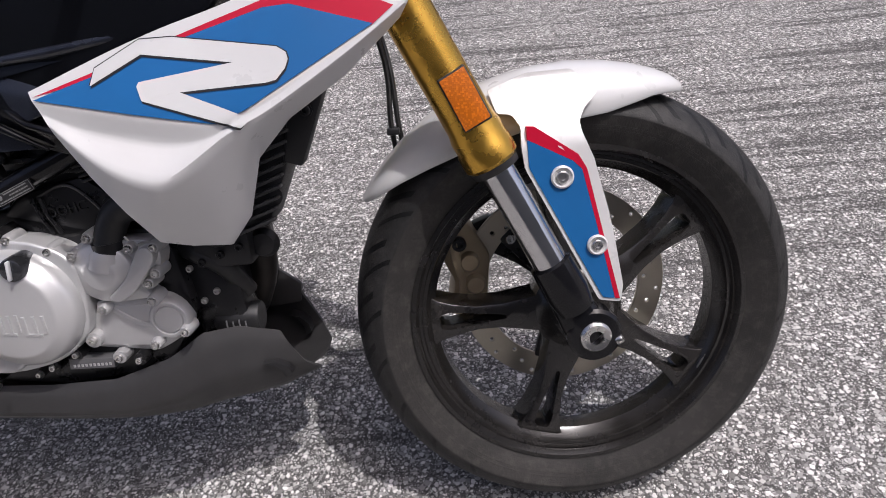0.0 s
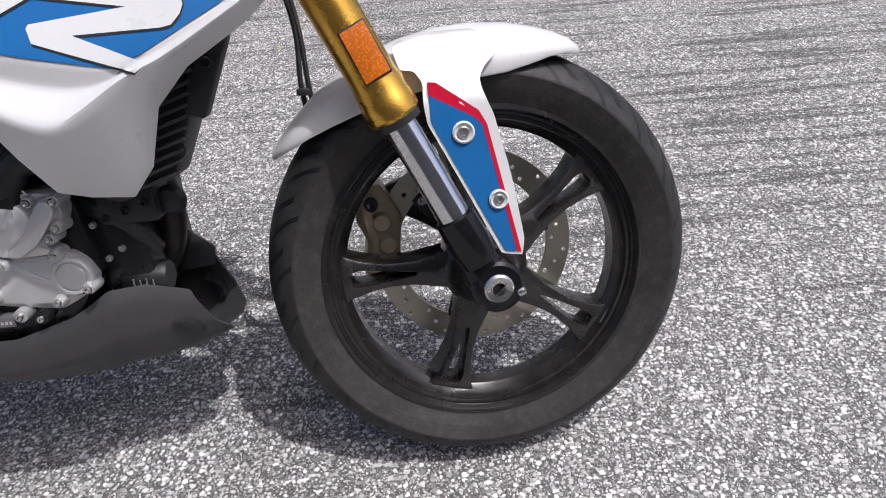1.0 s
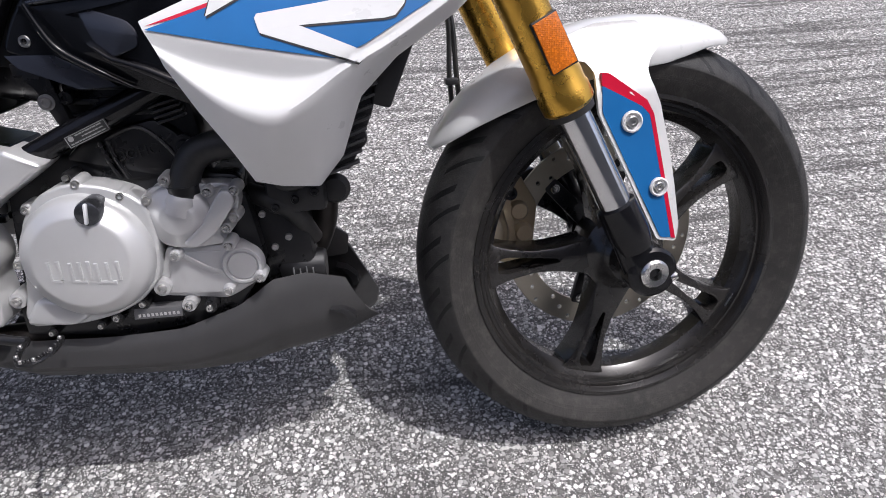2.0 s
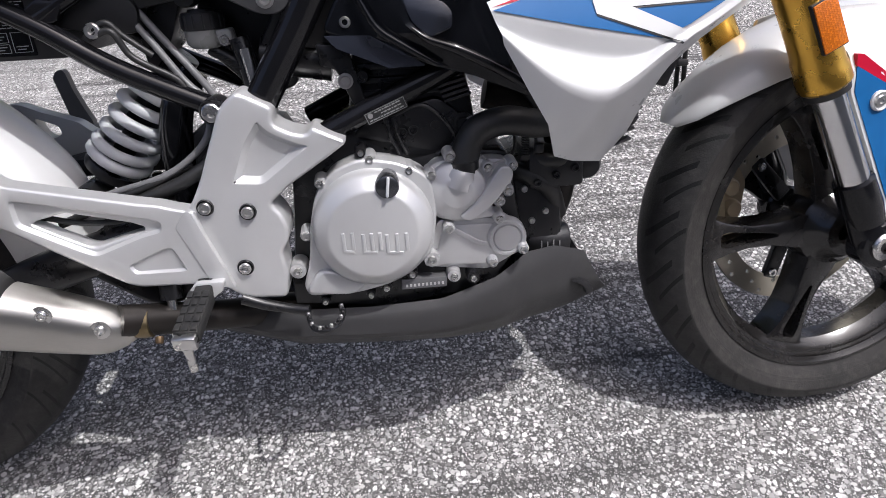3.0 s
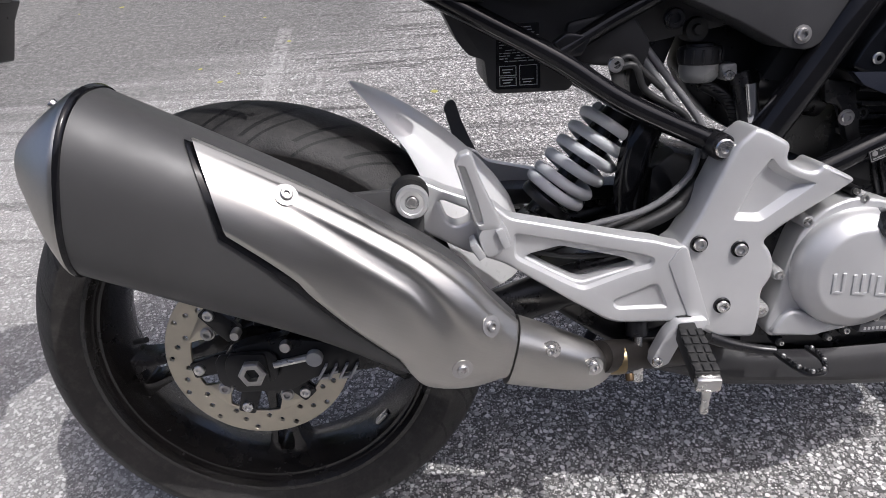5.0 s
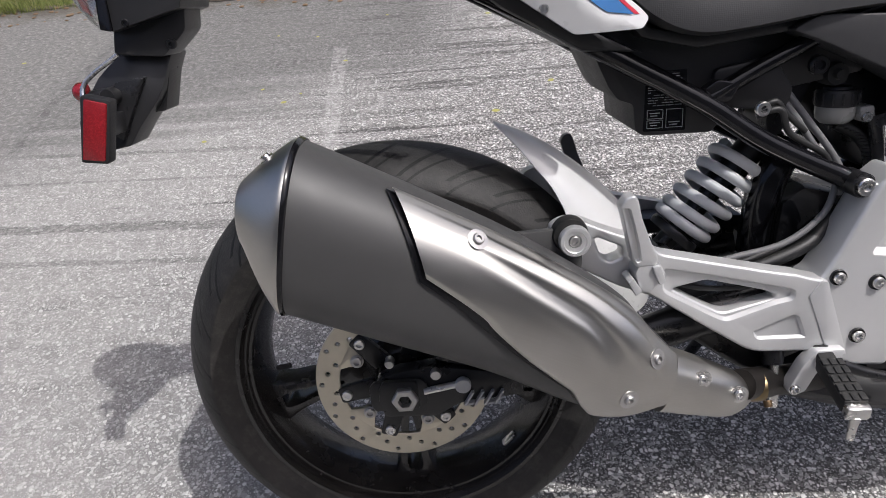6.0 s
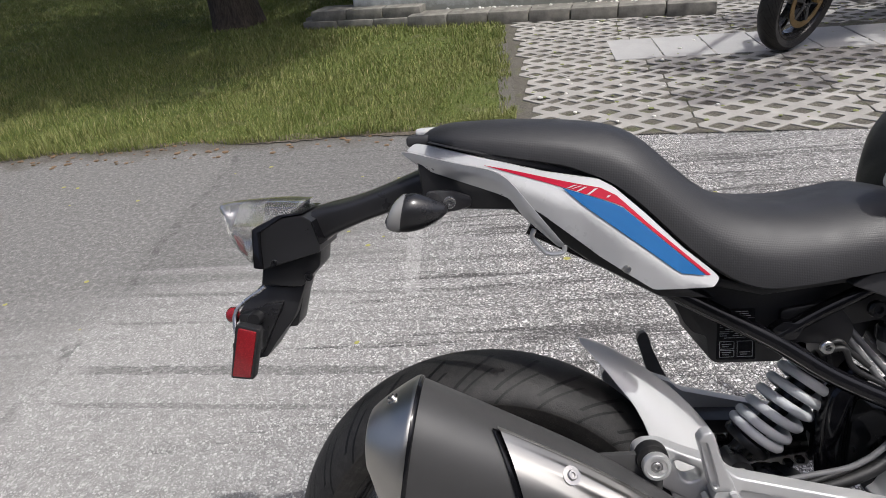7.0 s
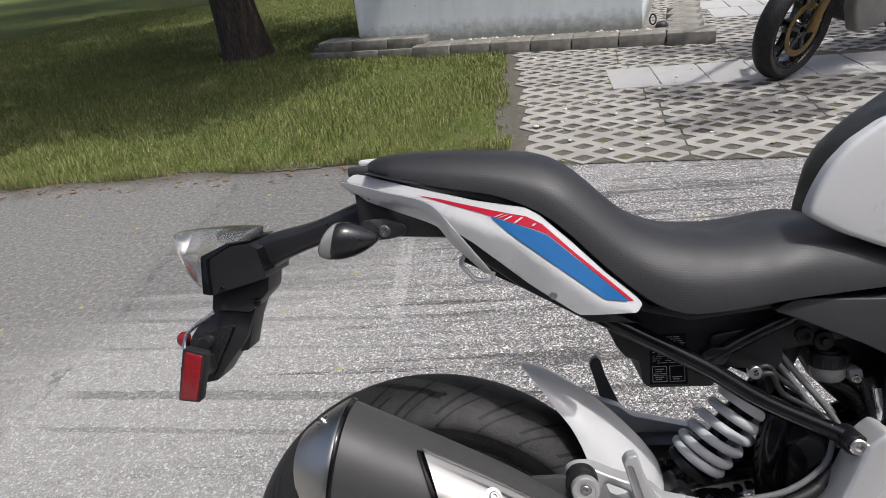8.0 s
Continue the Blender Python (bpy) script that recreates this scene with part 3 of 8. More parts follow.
M_pebble = worn("white_pebble", (0.62, 0.60, 0.55), 0.8, 0, 0.2)
M_weed = worn("weed_leaf", (0.17, 0.19, 0.06), 0.7, 0, 0.3)
scatter("pebble", 28, (0.3, 2.6), (2.7, 5.4), (0.006, 0.018), M_pebble, "small white pebbles lying on the pavers", 11, z=0.011)
scatter("weed", 150, (0.25, 3.0), (2.6, 5.6), (0.007, 0.017), M_weed, "small green weeds between the pavers", 12, 0.35, z=0.010)
scatter("fallen_leaf", 26, (-2.6, 1.0), (0.9, 2.7), (0.006, 0.014), worn("yellow_leaf", (0.30, 0.29, 0.07), 0.7), "small yellow fallen leaves on the asphalt", 13, 0.12, z=0.001)
scatter("dry_leaf", 150, (-3.4, 0.1), (2.66, 3.0), (0.006, 0.018), worn("brown_leaf", (0.15, 0.095, 0.05), 0.7), "dry brown leaves along the lawn edge", 14, 0.3, z=0.002)

# ---- kerb, wall and gravel bed ----
KERB = Matrix.Translation((-1.87, 6.30, 0)) @ Matrix.Rotation(radians(-13.0), 4, "Z")
kerb = tagged(new("kerb"), "weathered grey concrete kerb blocks", "kerb", kind="structure")
kx = 0.0
_rng = random.Random(8)
while kx < 3.75:
    w = 0.40 + _rng.uniform(-0.03, 0.03)
    two = kx < 0.85
    for lev in range(2 if two else 1):
        b = part("kerb_block", box(0.004, w - 0.004, 0.0, 0.30 if not two else 0.34, -0.02, 0.085 if two else 0.115, 0.012, 2), M_kerb, kerb)
        b.matrix_basis = KERB @ Matrix.Translation((kx + (0.10 if lev else 0), _rng.uniform(-0.012, 0.012) + (0.02 if lev else 0) - (0.10 if not two else 0), 0.095 * lev)) @ Matrix.Rotation(radians(_rng.uniform(-1.2, 1.2)), 4, "Z")
    kx += w
for k in range(4):
    b = part("kerb_block", box(0.004, 0.396, 0.0, 0.28, -0.02, 0.115, 0.012, 2), M_kerb, kerb)
    b.matrix_basis = KERB @ Matrix.Translation((3.76, 0.15 + 0.4 * k, 0)) @ Matrix.Rotation(radians(80), 4, "Z")


def wall_material():
    m = Nodes("stained_white_render")
    sep = m.add("ShaderNodeSeparateXYZ", {0: m.co})
    streak = m.noise(1.0, 5.0, 0.65, vec=m.mapped(scale=(9.0, 9.0, 1.2)))
    base = m.ramp(streak, [(0.3, (0.70, 0.74, 0.74)), (0.7, (0.82, 0.85, 0.84))])
    low = m.ramp(m.math("ADD", sep.outputs[2], m.math("MULTIPLY", m.math("SUBTRACT", m.noise(14.0, 5.0, 0.7), 0.5), 0.22)), [(0.14, 0.8), (0.30, 0.0)])
    col = m.mix(low, base, (0.16, 0.16, 0.12))
    spots = m.ramp(m.noise(24.0, 3.0, 0.6), [(0.68, 0.0), (0.74, 0.7)])
    col = m.mix(spots, col, (0.22, 0.24, 0.22))
    m.bump(m.noise(160.0, 3.0), 0.3, 0.002)
    return m.set(color=col, rough=0.8)


wall = tagged(part("wall_north", box(0.50, 3.30, 0.20, 3.2, -0.02, 2.6, 0.01, 1), wall_material(), smooth=0), "white rendered wall stained grey along its foot", "wall", kind="structure")
wall.matrix_basis = KERB
def in_bed(x, y):
    p = KERB.inverted() @ Vector((x, y, 0))
    return 0.1 < p.x < 3.7 and 0.10 < p.y < 0.20


scatter("gravel", 900, (-1.9, 1.9), (5.2, 6.4), (0.008, 0.022), M_pebble, "white gravel along the foot of the wall", 15, 0.8, keep=in_bed, z=0.105)
part("bed_fill", moved(box(0.0, 3.75, 0.10, 0.60, 0.0, 0.108, 0), KERB), M_kerb, kerb)


lampost = tagged(new("garden_lamp"), "small dark garden lamp with a wire hoop among white gravel", "garden lamp")
lampost.matrix_basis = Matrix.Translation((1.56, 5.78, 0.10)) @ Matrix.Rotation(radians(-35), 4, "Z")
part("lamp_body", lathe([(0.0001, 0.0), (0.050, 0.0), (0.056, 0.012), (0.054, 0.034), (0.042, 0.052), (0.022, 0.062), (0.0001, 0.064)], 28, axis="z"), M_grey_plastic, lampost)
part("lamp_rim", lathe([(0.052, 0.008), (0.061, 0.010), (0.061, 0.020), (0.052, 0.022)], 28, axis="z"), M_black_plastic, lampost)
part("wire_hoop", tube([(-0.085 + 0.030 * math.cos(a / 8 * math.pi), 0.0, 0.075 + 0.045 * math.sin(a / 8 * math.pi)) for a in range(-5, 14)], 0.007, 8), M_black_plastic, lampost)

# added plain wall: closes the side never looked at and darkens reflections in glossy parts
tagged(part("wall_south", box(-14, 16, -5.6, -5.4, -0.02, 4.6, 0.01, 1), worn("plain_wall_grey", (0.20, 0.195, 0.19), 0.85, 0, 0.15, 160, 0.3), smooth=0), "added plain grey wall, out of view, that darkens reflections", "wall", kind="structure")

# ---- trees ----
def bark_material():
    m = Nodes("dark_bark")
    v = m.mapped(scale=(1.0, 1.0, 0.22))
    f = m.noise(55.0, 5.0, 0.7, vec=v)
    c = m.ramp(f, [(0.3, (0.035, 0.028, 0.022)), (0.7, (0.13, 0.105, 0.085))])
    m.bump(f, 1.0, 0.02)
    return m.set(color=c, rough=0.95, spec=0.2)


def leaf_material():
    m = Nodes("tree_leaf")
    rnd = m.add("ShaderNodeNewGeometry").outputs["Random Per Island"]
    return m.set(color=m.ramp(rnd, [(0.0, (0.03, 0.06, 0.012)), (0.6, (0.06, 0.11, 0.02)), (1.0, (0.11, 0.15, 0.03))]), rough=0.55)


M_bark, M_leaf = bark_material(), leaf_material()


def crown_mesh(clumps, leaves, seed):
    rng = np.random.default_rng(seed)
    P = []
    for cx, cy, cz, r in clumps:
        n = int(leaves * r * r)
        d = rng.normal(size=(n, 3))
        d /= np.linalg.norm(d, axis=1)[:, None]
        c = np.array([cx, cy, cz]) + d * (r * rng.random(n)[:, None] ** 0.45) * np.array([1, 1, 0.7])
        a = rng.normal(size=(n, 3))
        a /= np.linalg.norm(a, axis=1)[:, None]
        b = np.cross(a, rng.normal(size=(n, 3)))
        b /= np.linalg.norm(b, axis=1)[:, None]
        s = (0.05 + 0.05 * rng.random(n))[:, None]
        P.append(np.stack([c - a * s, c - b * s * 0.45, c + a * s, c + b * s * 0.45], 1))
    P = np.concatenate(P)
    i = np.arange(len(P)) * 4
    me = bpy.data.meshes.new("crown")
    me.from_pydata(P.reshape(-1, 3).tolist(), [], np.c_[i, i + 1, i + 2, i + 3].tolist())
    me.materials.append(M_leaf)
    return me


def tree(at, height, girth, clumps, seed, label, lean=(0.02, 0.0)):
    x, y = at
    t = tagged(new("tree"), label, "tree")
    t.matrix_basis = Matrix.Translation((x, y, 0))
    pts = [(0, 0, -0.05), (0.0, 0, 0.08), (lean[0] * 0.4, lean[1], 0.5), (lean[0], lean[1], 1.2), (lean[0] * 2, 0.05, 2.2), (lean[0] * 2, 0.1, height)]
    tr = tube(pts, [girth * 1.45, girth * 1.18, girth, girth * 0.92, girth * 0.8, girth * 0.5], 22)
    for v in tr.verts:
        a = math.atan2(v.co.y, v.co.x)
        v.co.x *= 1 + 0.06 * math.sin(5 * a + v.co.z) + 0.04 * math.sin(9 * a)
        v.co.y *= 1 + 0.06 * math.sin(5 * a + v.co.z)
    part("trunk", tr, M_bark, t, smooth=60)
    for cx, cy, cz, r in clumps:
        part("limb", tube([(lean[0] * 2, 0.08, height * 0.55), ((cx - x) * 0.4, (cy - y) * 0.4, height * 0.75), (cx - x, cy - y, cz)], [girth * 0.35, girth * 0.22, 0.02], 8), M_bark, t)
    c = new("crown", crown_mesh([(cx - x, cy - y, cz, r) for cx, cy, cz, r in clumps], 1500, seed))
    c.parent = t
    return t


def over(x, y, r, h=3.8):
    """A leaf clump whose shade falls on (x, y)."""
    return (x + 0.40 * h, y - 0.20 * h, h, r)


tree((-2.76, 6.95), 4.2, 0.235, [over(-2.35, 4.45, 0.75), over(-3.25, 4.35, 0.55), over(-3.85, 4.15, 0.60), over(-2.75, 4.75, 0.60), over(-2.15, 5.0, 0.60), over(-2.30, 4.02, 0.22), over(-4.7, 4.3, 0.7), over(-3.75, 3.75, 0.42), over(-4.4, 3.8, 0.6), over(-2.95, 4.2, 0.3), over(-1.95, 5.35, 0.75), over(-3.55, 4.95, 1.0), over(-2.7, 6.2, 1.1), over(-4.5, 5.6, 1.3), over(-3.9, 7.4, 1.5), over(-1.85, 6.7, 0.7), over(-5.6, 7.4, 1.6, 4.2), over(-6.0, 4.9, 1.1), over(-2.4, 8.6, 1.3), over(-4.6, 9.6, 1.6, 4.2), over(-8.0, 9.5, 2.2, 5.0), over(-7.5, 13.0, 2.6, 5.0), over(-11.0, 12.5, 2.6, 5.0), over(-6.5, 17.0, 3.0, 6.0), over(-12.0, 18.0, 3.5, 6.0), over(-17.0, 14.0, 3.5, 6.0), over(-9.0, 23.0, 3.5, 6.5), over(-16.0, 24.0, 4.0, 6.5)], 21, "broad tree with dark rough bark on the lawn", lean=(-0.10, 0.0))
tree((4.9, 6.4), 4.4, 0.2, [over(1.22, 3.80, 0.30), over(1.60, 3.25, 0.34), over(1.20, 3.05, 0.18), over(1.40, 5.20, 0.25), over(1.95, 5.0, 0.35), over(2.2, 3.75, 0.40), over(2.9, 4.4, 0.55), over(3.0, 5.8, 0.6), over(3.8, 5.2, 0.8)], 22, "leafy tree shading the paved bay")


# ---- motorcycle: frame of reference ----
# x forward from the rear axle, y to the left, z up from the ground line; the whole machine leans on its side stand
bike = tagged(new("motorcycle"), "white, blue and red naked motorcycle leaning on its side stand", "motorcycle")
bike.matrix_basis = pose(0, -0.085, 0, -17.0)
RAKE = 25.1
_ax = Vector((-math.sin(radians(RAKE)), 0, math.cos(radians(RAKE))))
STEER = Matrix.Translation((1.476, 0, 0)) @ Matrix.Rotation(radians(6.0), 4, _ax) @ Matrix.Translation((-1.476, 0, 0))
FAX, RAX = Vector((1.362, 0, 0.288)), Vector((0.006, 0, 0.306))


def oval_rings(stations, n=28):
    """Closed rings from (top (x, z), bottom (x, z), middle y, half width, squareness)."""
    rings = []
    for top, bot, yc, hw, sq in stations:
        c = (Vector((top[0], yc, top[1])) + Vector((bot[0], yc, bot[1]))) / 2
        u = (Vector((top[0], yc, top[1])) - Vector((bot[0], yc, bot[1]))) / 2
        ring = []
        for k in range(n):
            a = 2 * math.pi * k / n
            s, o = math.sin(a), math.cos(a)
            ring.append(c + u * math.copysign(abs(s) ** sq, s) + Vector((0, hw * math.copysign(abs(o) ** sq, o), 0)))
        rings.append(ring)
    return rings


def smooth_stations(st, per=4):
    """More stations between those given, along a smooth curve."""
    flat = [np.array([*a, *b, y, w, q]) for a, b, y, w, q in st]
    ext = [2 * flat[0] - flat[1]] + flat + [2 * flat[-1] - flat[-2]]
    out = []
    for i in range(1, len(ext) - 2):
        a, b, c, d = ext[i - 1:i + 3]
        for s in range(per):
            t = s / per
            v = 0.5 * (2 * b + (c - a) * t + (2 * a - 5 * b + 4 * c - d) * t * t + (3 * b - a - 3 * c + d) * t ** 3)
            out.append(v)
    out.append(flat[-1])
    return [((v[0], v[1]), (v[2], v[3]), v[4], max(v[5], 0.001), v[6]) for v in (list(map(float, w)) for w in out)]


def surface_of(ob):
    me = ob.data
    return BVHTree.FromPolygons([v.co.copy() for v in me.vertices], [tuple(p.vertices) for p in me.polygons])


def decal(outline, tree, off, y_from=-1.0, cuts=3, corner=0.0, thick=0.0, fallback=-0.15, step=0.012):
    """A thin sheet of the given (x, z) outline, laid on a surface as seen from the right side."""
    bm = bm_new()
    if corner:
        outline = rounded(outline, corner)
    bm.faces.new([bm.verts.new((x, 0, z)) for x, z in outline])
    bm.normal_update()
    bmesh.ops.triangulate(bm, faces=list(bm.faces), ngon_method="EAR_CLIP")
    for _ in range(cuts):
        long = [e for e in bm.edges if e.calc_length() > step]
        if not long:
            break
        bmesh.ops.subdivide_edges(bm, edges=long, cuts=1)
        bmesh.ops.triangulate(bm, faces=[f for f in bm.faces if len(f.verts) > 3])
    last = fallback
    for v in bm.verts:
        hit = tree.ray_cast(Vector((v.co.x, y_from, v.co.z)), Vector((0, 1, 0)))
        if hit[0] is None:
            near = tree.find_nearest(Vector((v.co.x, last, v.co.z)))
            v.co.y = near[0].y - off
        else:
            v.co.y = hit[0].y - off
            last = hit[0].y
    for f in bm.faces:
        f.normal_update()
        if f.normal.y > 0:
            f.normal_flip()
    if thick:
        res = bmesh.ops.extrude_face_region(bm, geom=list(bm.faces))
        for v in [g for g in res["geom"] if isinstance(g, bmesh.types.BMVert)]:
            v.co.y += thick
        bmesh.ops.recalc_face_normals(bm, faces=bm.faces)
    return bm


def bolt_bm(at, r=0.007, h=0.006, socket=True, washer=0.0, d=(0, -1, 0)):
    """A socket-head screw at a place, pointing along d."""
    prof = [(0.0001, 0), (r, 0), (r, h * 0.75), (r * 0.85, h)]
    if socket:
        prof += [(r * 0.5, h), (r * 0.5, h * 0.35), (0.0001, h * 0.3)]
    else:
        prof += [(0.0001, h)]
    if washer:
        prof = [(0.0001, 0), (washer, 0), (washer, h * 0.25), (r, h * 0.3)] + prof[2:]
    bm = lathe(prof, 14, closed=False)
    q = Vector((0, 1, 0)).rotation_difference(Vector(d).normalized()).to_matrix().to_4x4()
    return moved(bm, Matrix.Translation(at) @ q)


def bolt(at, parent=None, r=0.007, h=0.006, mat=None, washer=0.0, d=(0, -1, 0), pose_m=None, name="bolt"):
    return part(name, bolt_bm(at, r, h, True, washer, d), mat or M_steel, parent or bike, smooth=35, pose_m=pose_m)


def ring_plate(r_out, r_in, y0, y1, holes=(), seg=72):
    circ = lambda r, n, c=(0, 0): [(c[0] + r * math.cos(2 * math.pi * k / n), c[1] + r * math.sin(2 * math.pi * k / n)) for k in range(n)]
    hs = [circ(r_in, seg)] + [circ(r, 8, c) for c, r in holes]
    return plate(circ(r_out, seg), y0, y1, bevel=0.0008, holes=hs, segs=1)


# ---- tyres ----
def tyre_profile(R, w, rim, rim_half):
    """Round crown, a crisp shoulder, and a sidewall that tucks in towards the bead."""
    h, pts = w / 2, []
    for k in range(-14, 15):
        a = k / 14 * 1.2
        pts.append((R - 0.6 * h * (1 - math.cos(a)) / (1 - math.cos(1.2)), h * math.sin(a) / math.sin(1.2)))
    bead = rim_half + 0.001
    s0 = R - 0.62 * h - 0.003
    mid = lambda f: (s0 + (rim + 0.004 - s0) * f, h * 0.972 + (bead - h * 0.972) * f ** 1.35)
    side = [(R - 0.6 * h - 0.0015, h * 0.998), (s0, h * 0.975), mid(0.25), mid(0.5), mid(0.75), mid(1.0), (rim - 0.003, bead - 0.003)]
    return [(r, -y) for r, y in side[::-1]] + pts + side


def tyre_material(name, half, count, R, sweep, wide=1.0):
    """Rubber with swept grooves, a plain sidewall and dust."""
    m = Nodes(name)
    sep = m.add("ShaderNodeSeparateXYZ", {0: m.co})
    x, y, z = sep.outputs
    ang = m.math("DIVIDE", m.math("ARCTAN2", z, x), 2 * math.pi)
    ay = m.math("DIVIDE", m.math("ABSOLUTE", y), half)
    sidef = m.math("MULTIPLY", m.math("SIGN", y), 0.25)
    bend = m.math("MULTIPLY", m.math("POWER", ay, 1.6), sweep)
    ph = m.math("FRACT", m.math("ADD", m.math("ADD", m.math("MULTIPLY", ang, count), bend), sidef))
    cut = m.math("LESS_THAN", m.math("ABSOLUTE", m.math("SUBTRACT", ph, 0.5)), 0.055 * wide)
    ph2 = m.math("FRACT", m.math("ADD", m.math("ADD", m.math("MULTIPLY", ang, count), m.math("MULTIPLY", bend, 1.15)), m.math("ADD", sidef, 0.45)))
    cut2 = m.math("LESS_THAN", m.math("ABSOLUTE", m.math("SUBTRACT", ph2, 0.5)), 0.042 * wide)
    tread = m.math("GREATER_THAN", m.math("SQRT", m.math("ADD", m.math("MULTIPLY", x, x), m.math("MULTIPLY", z, z))), R - 0.66 * half)
    lim = m.math("MULTIPLY", m.math("GREATER_THAN", ay, 0.12), m.math("LESS_THAN", ay, 0.86))
    lim2 = m.math("MULTIPLY", m.math("GREATER_THAN", ay, 0.5), m.math("LESS_THAN", ay, 0.99))
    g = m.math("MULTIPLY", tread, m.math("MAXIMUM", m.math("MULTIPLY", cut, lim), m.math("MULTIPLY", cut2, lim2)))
    wall = m.ramp(m.noise(14.0, 4.0), [(0.35, (0.0165, 0.0155, 0.0146)), (0.7, (0.029, 0.027, 0.0253))])
    worn_tread = m.ramp(m.noise(30.0, 5.0, 0.7), [(0.35, (0.013, 0.0126, 0.0122)), (0.7, (0.025, 0.0241, 0.0232))])
    base = m.mix(tread, wall, worn_tread)
    dust = m.math("MULTIPLY", m.ramp(m.noise(60.0, 6.0, 0.7), [(0.48, 0.0), (0.8, 0.22)]), m.math("SUBTRACT", 1.0, m.math("MULTIPLY", tread, 0.72)))
    col = m.mix(dust, base, (0.16, 0.15, 0.13))
    # near-black colour stands in for the shade inside the grooves
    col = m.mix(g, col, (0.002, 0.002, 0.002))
    rad = m.math("SQRT", m.math("ADD", m.math("MULTIPLY", x, x), m.math("MULTIPLY", z, z)))
    lines = m.math("ADD", m.math("LESS_THAN", m.math("ABSOLUTE", m.math("SUBTRACT", rad, 0.2335)), 0.0009), m.math("LESS_THAN", m.math("ABSOLUTE", m.math("SUBTRACT", rad, 0.2385)), 0.0009))
    teeth = m.math("MULTIPLY", m.math("LESS_THAN", m.math("ABSOLUTE", m.math("SUBTRACT", rad, 0.2475)), 0.0032), m.math("GREATER_THAN", m.math("FRACT", m.math("MULTIPLY", ang, 260.0)), 0.55))
    teeth = m.math("MULTIPLY", teeth, m.math("GREATER_THAN", m.noise(7.0, 1.0), 0.54))
    h = m.math("ADD", m.math("SUBTRACT", m.math("MULTIPLY", m.noise(420.0, 3.0), 0.12), g), m.math("MULTIPLY", m.math("ADD", lines, teeth), 0.35))
    m.bump(h, 1.0, 0.005)
    return m.set(color=col, rough=m.ramp(tread, [(0.0, 0.68), (1.0, 0.55)]), spec=0.30)


def spoke_bm(r0, r1, y0, y1):
    """One cast spoke lying along +x: broad at the hub, waisted, and forked by a long slot before it widens into the rim."""
    half = [(r0, 0.029), (0.062, 0.0225), (0.098, 0.0165), (0.130, 0.0160), (r1 - 0.032, 0.0215), (r1 - 0.010, 0.029), (r1, 0.038)]
    slot = [(0.092, 0.0022), (0.128, 0.0068), (r1 - 0.026, 0.0118), (r1 - 0.013, 0.0095)]
    outline = [(x, -z) for x, z in half] + [(x, z) for x, z in half[::-1]]
    hole = [(x, -z) for x, z in slot] + [(x, z) for x, z in slot[::-1]]
    return plate(outline, y1, y0, bevel=0.0045, corner=0.005, holes=[hole], segs=2, lift=lambda x, z: 0.22 * abs(z) - 0.12 * max(0.0, 0.11 - x))


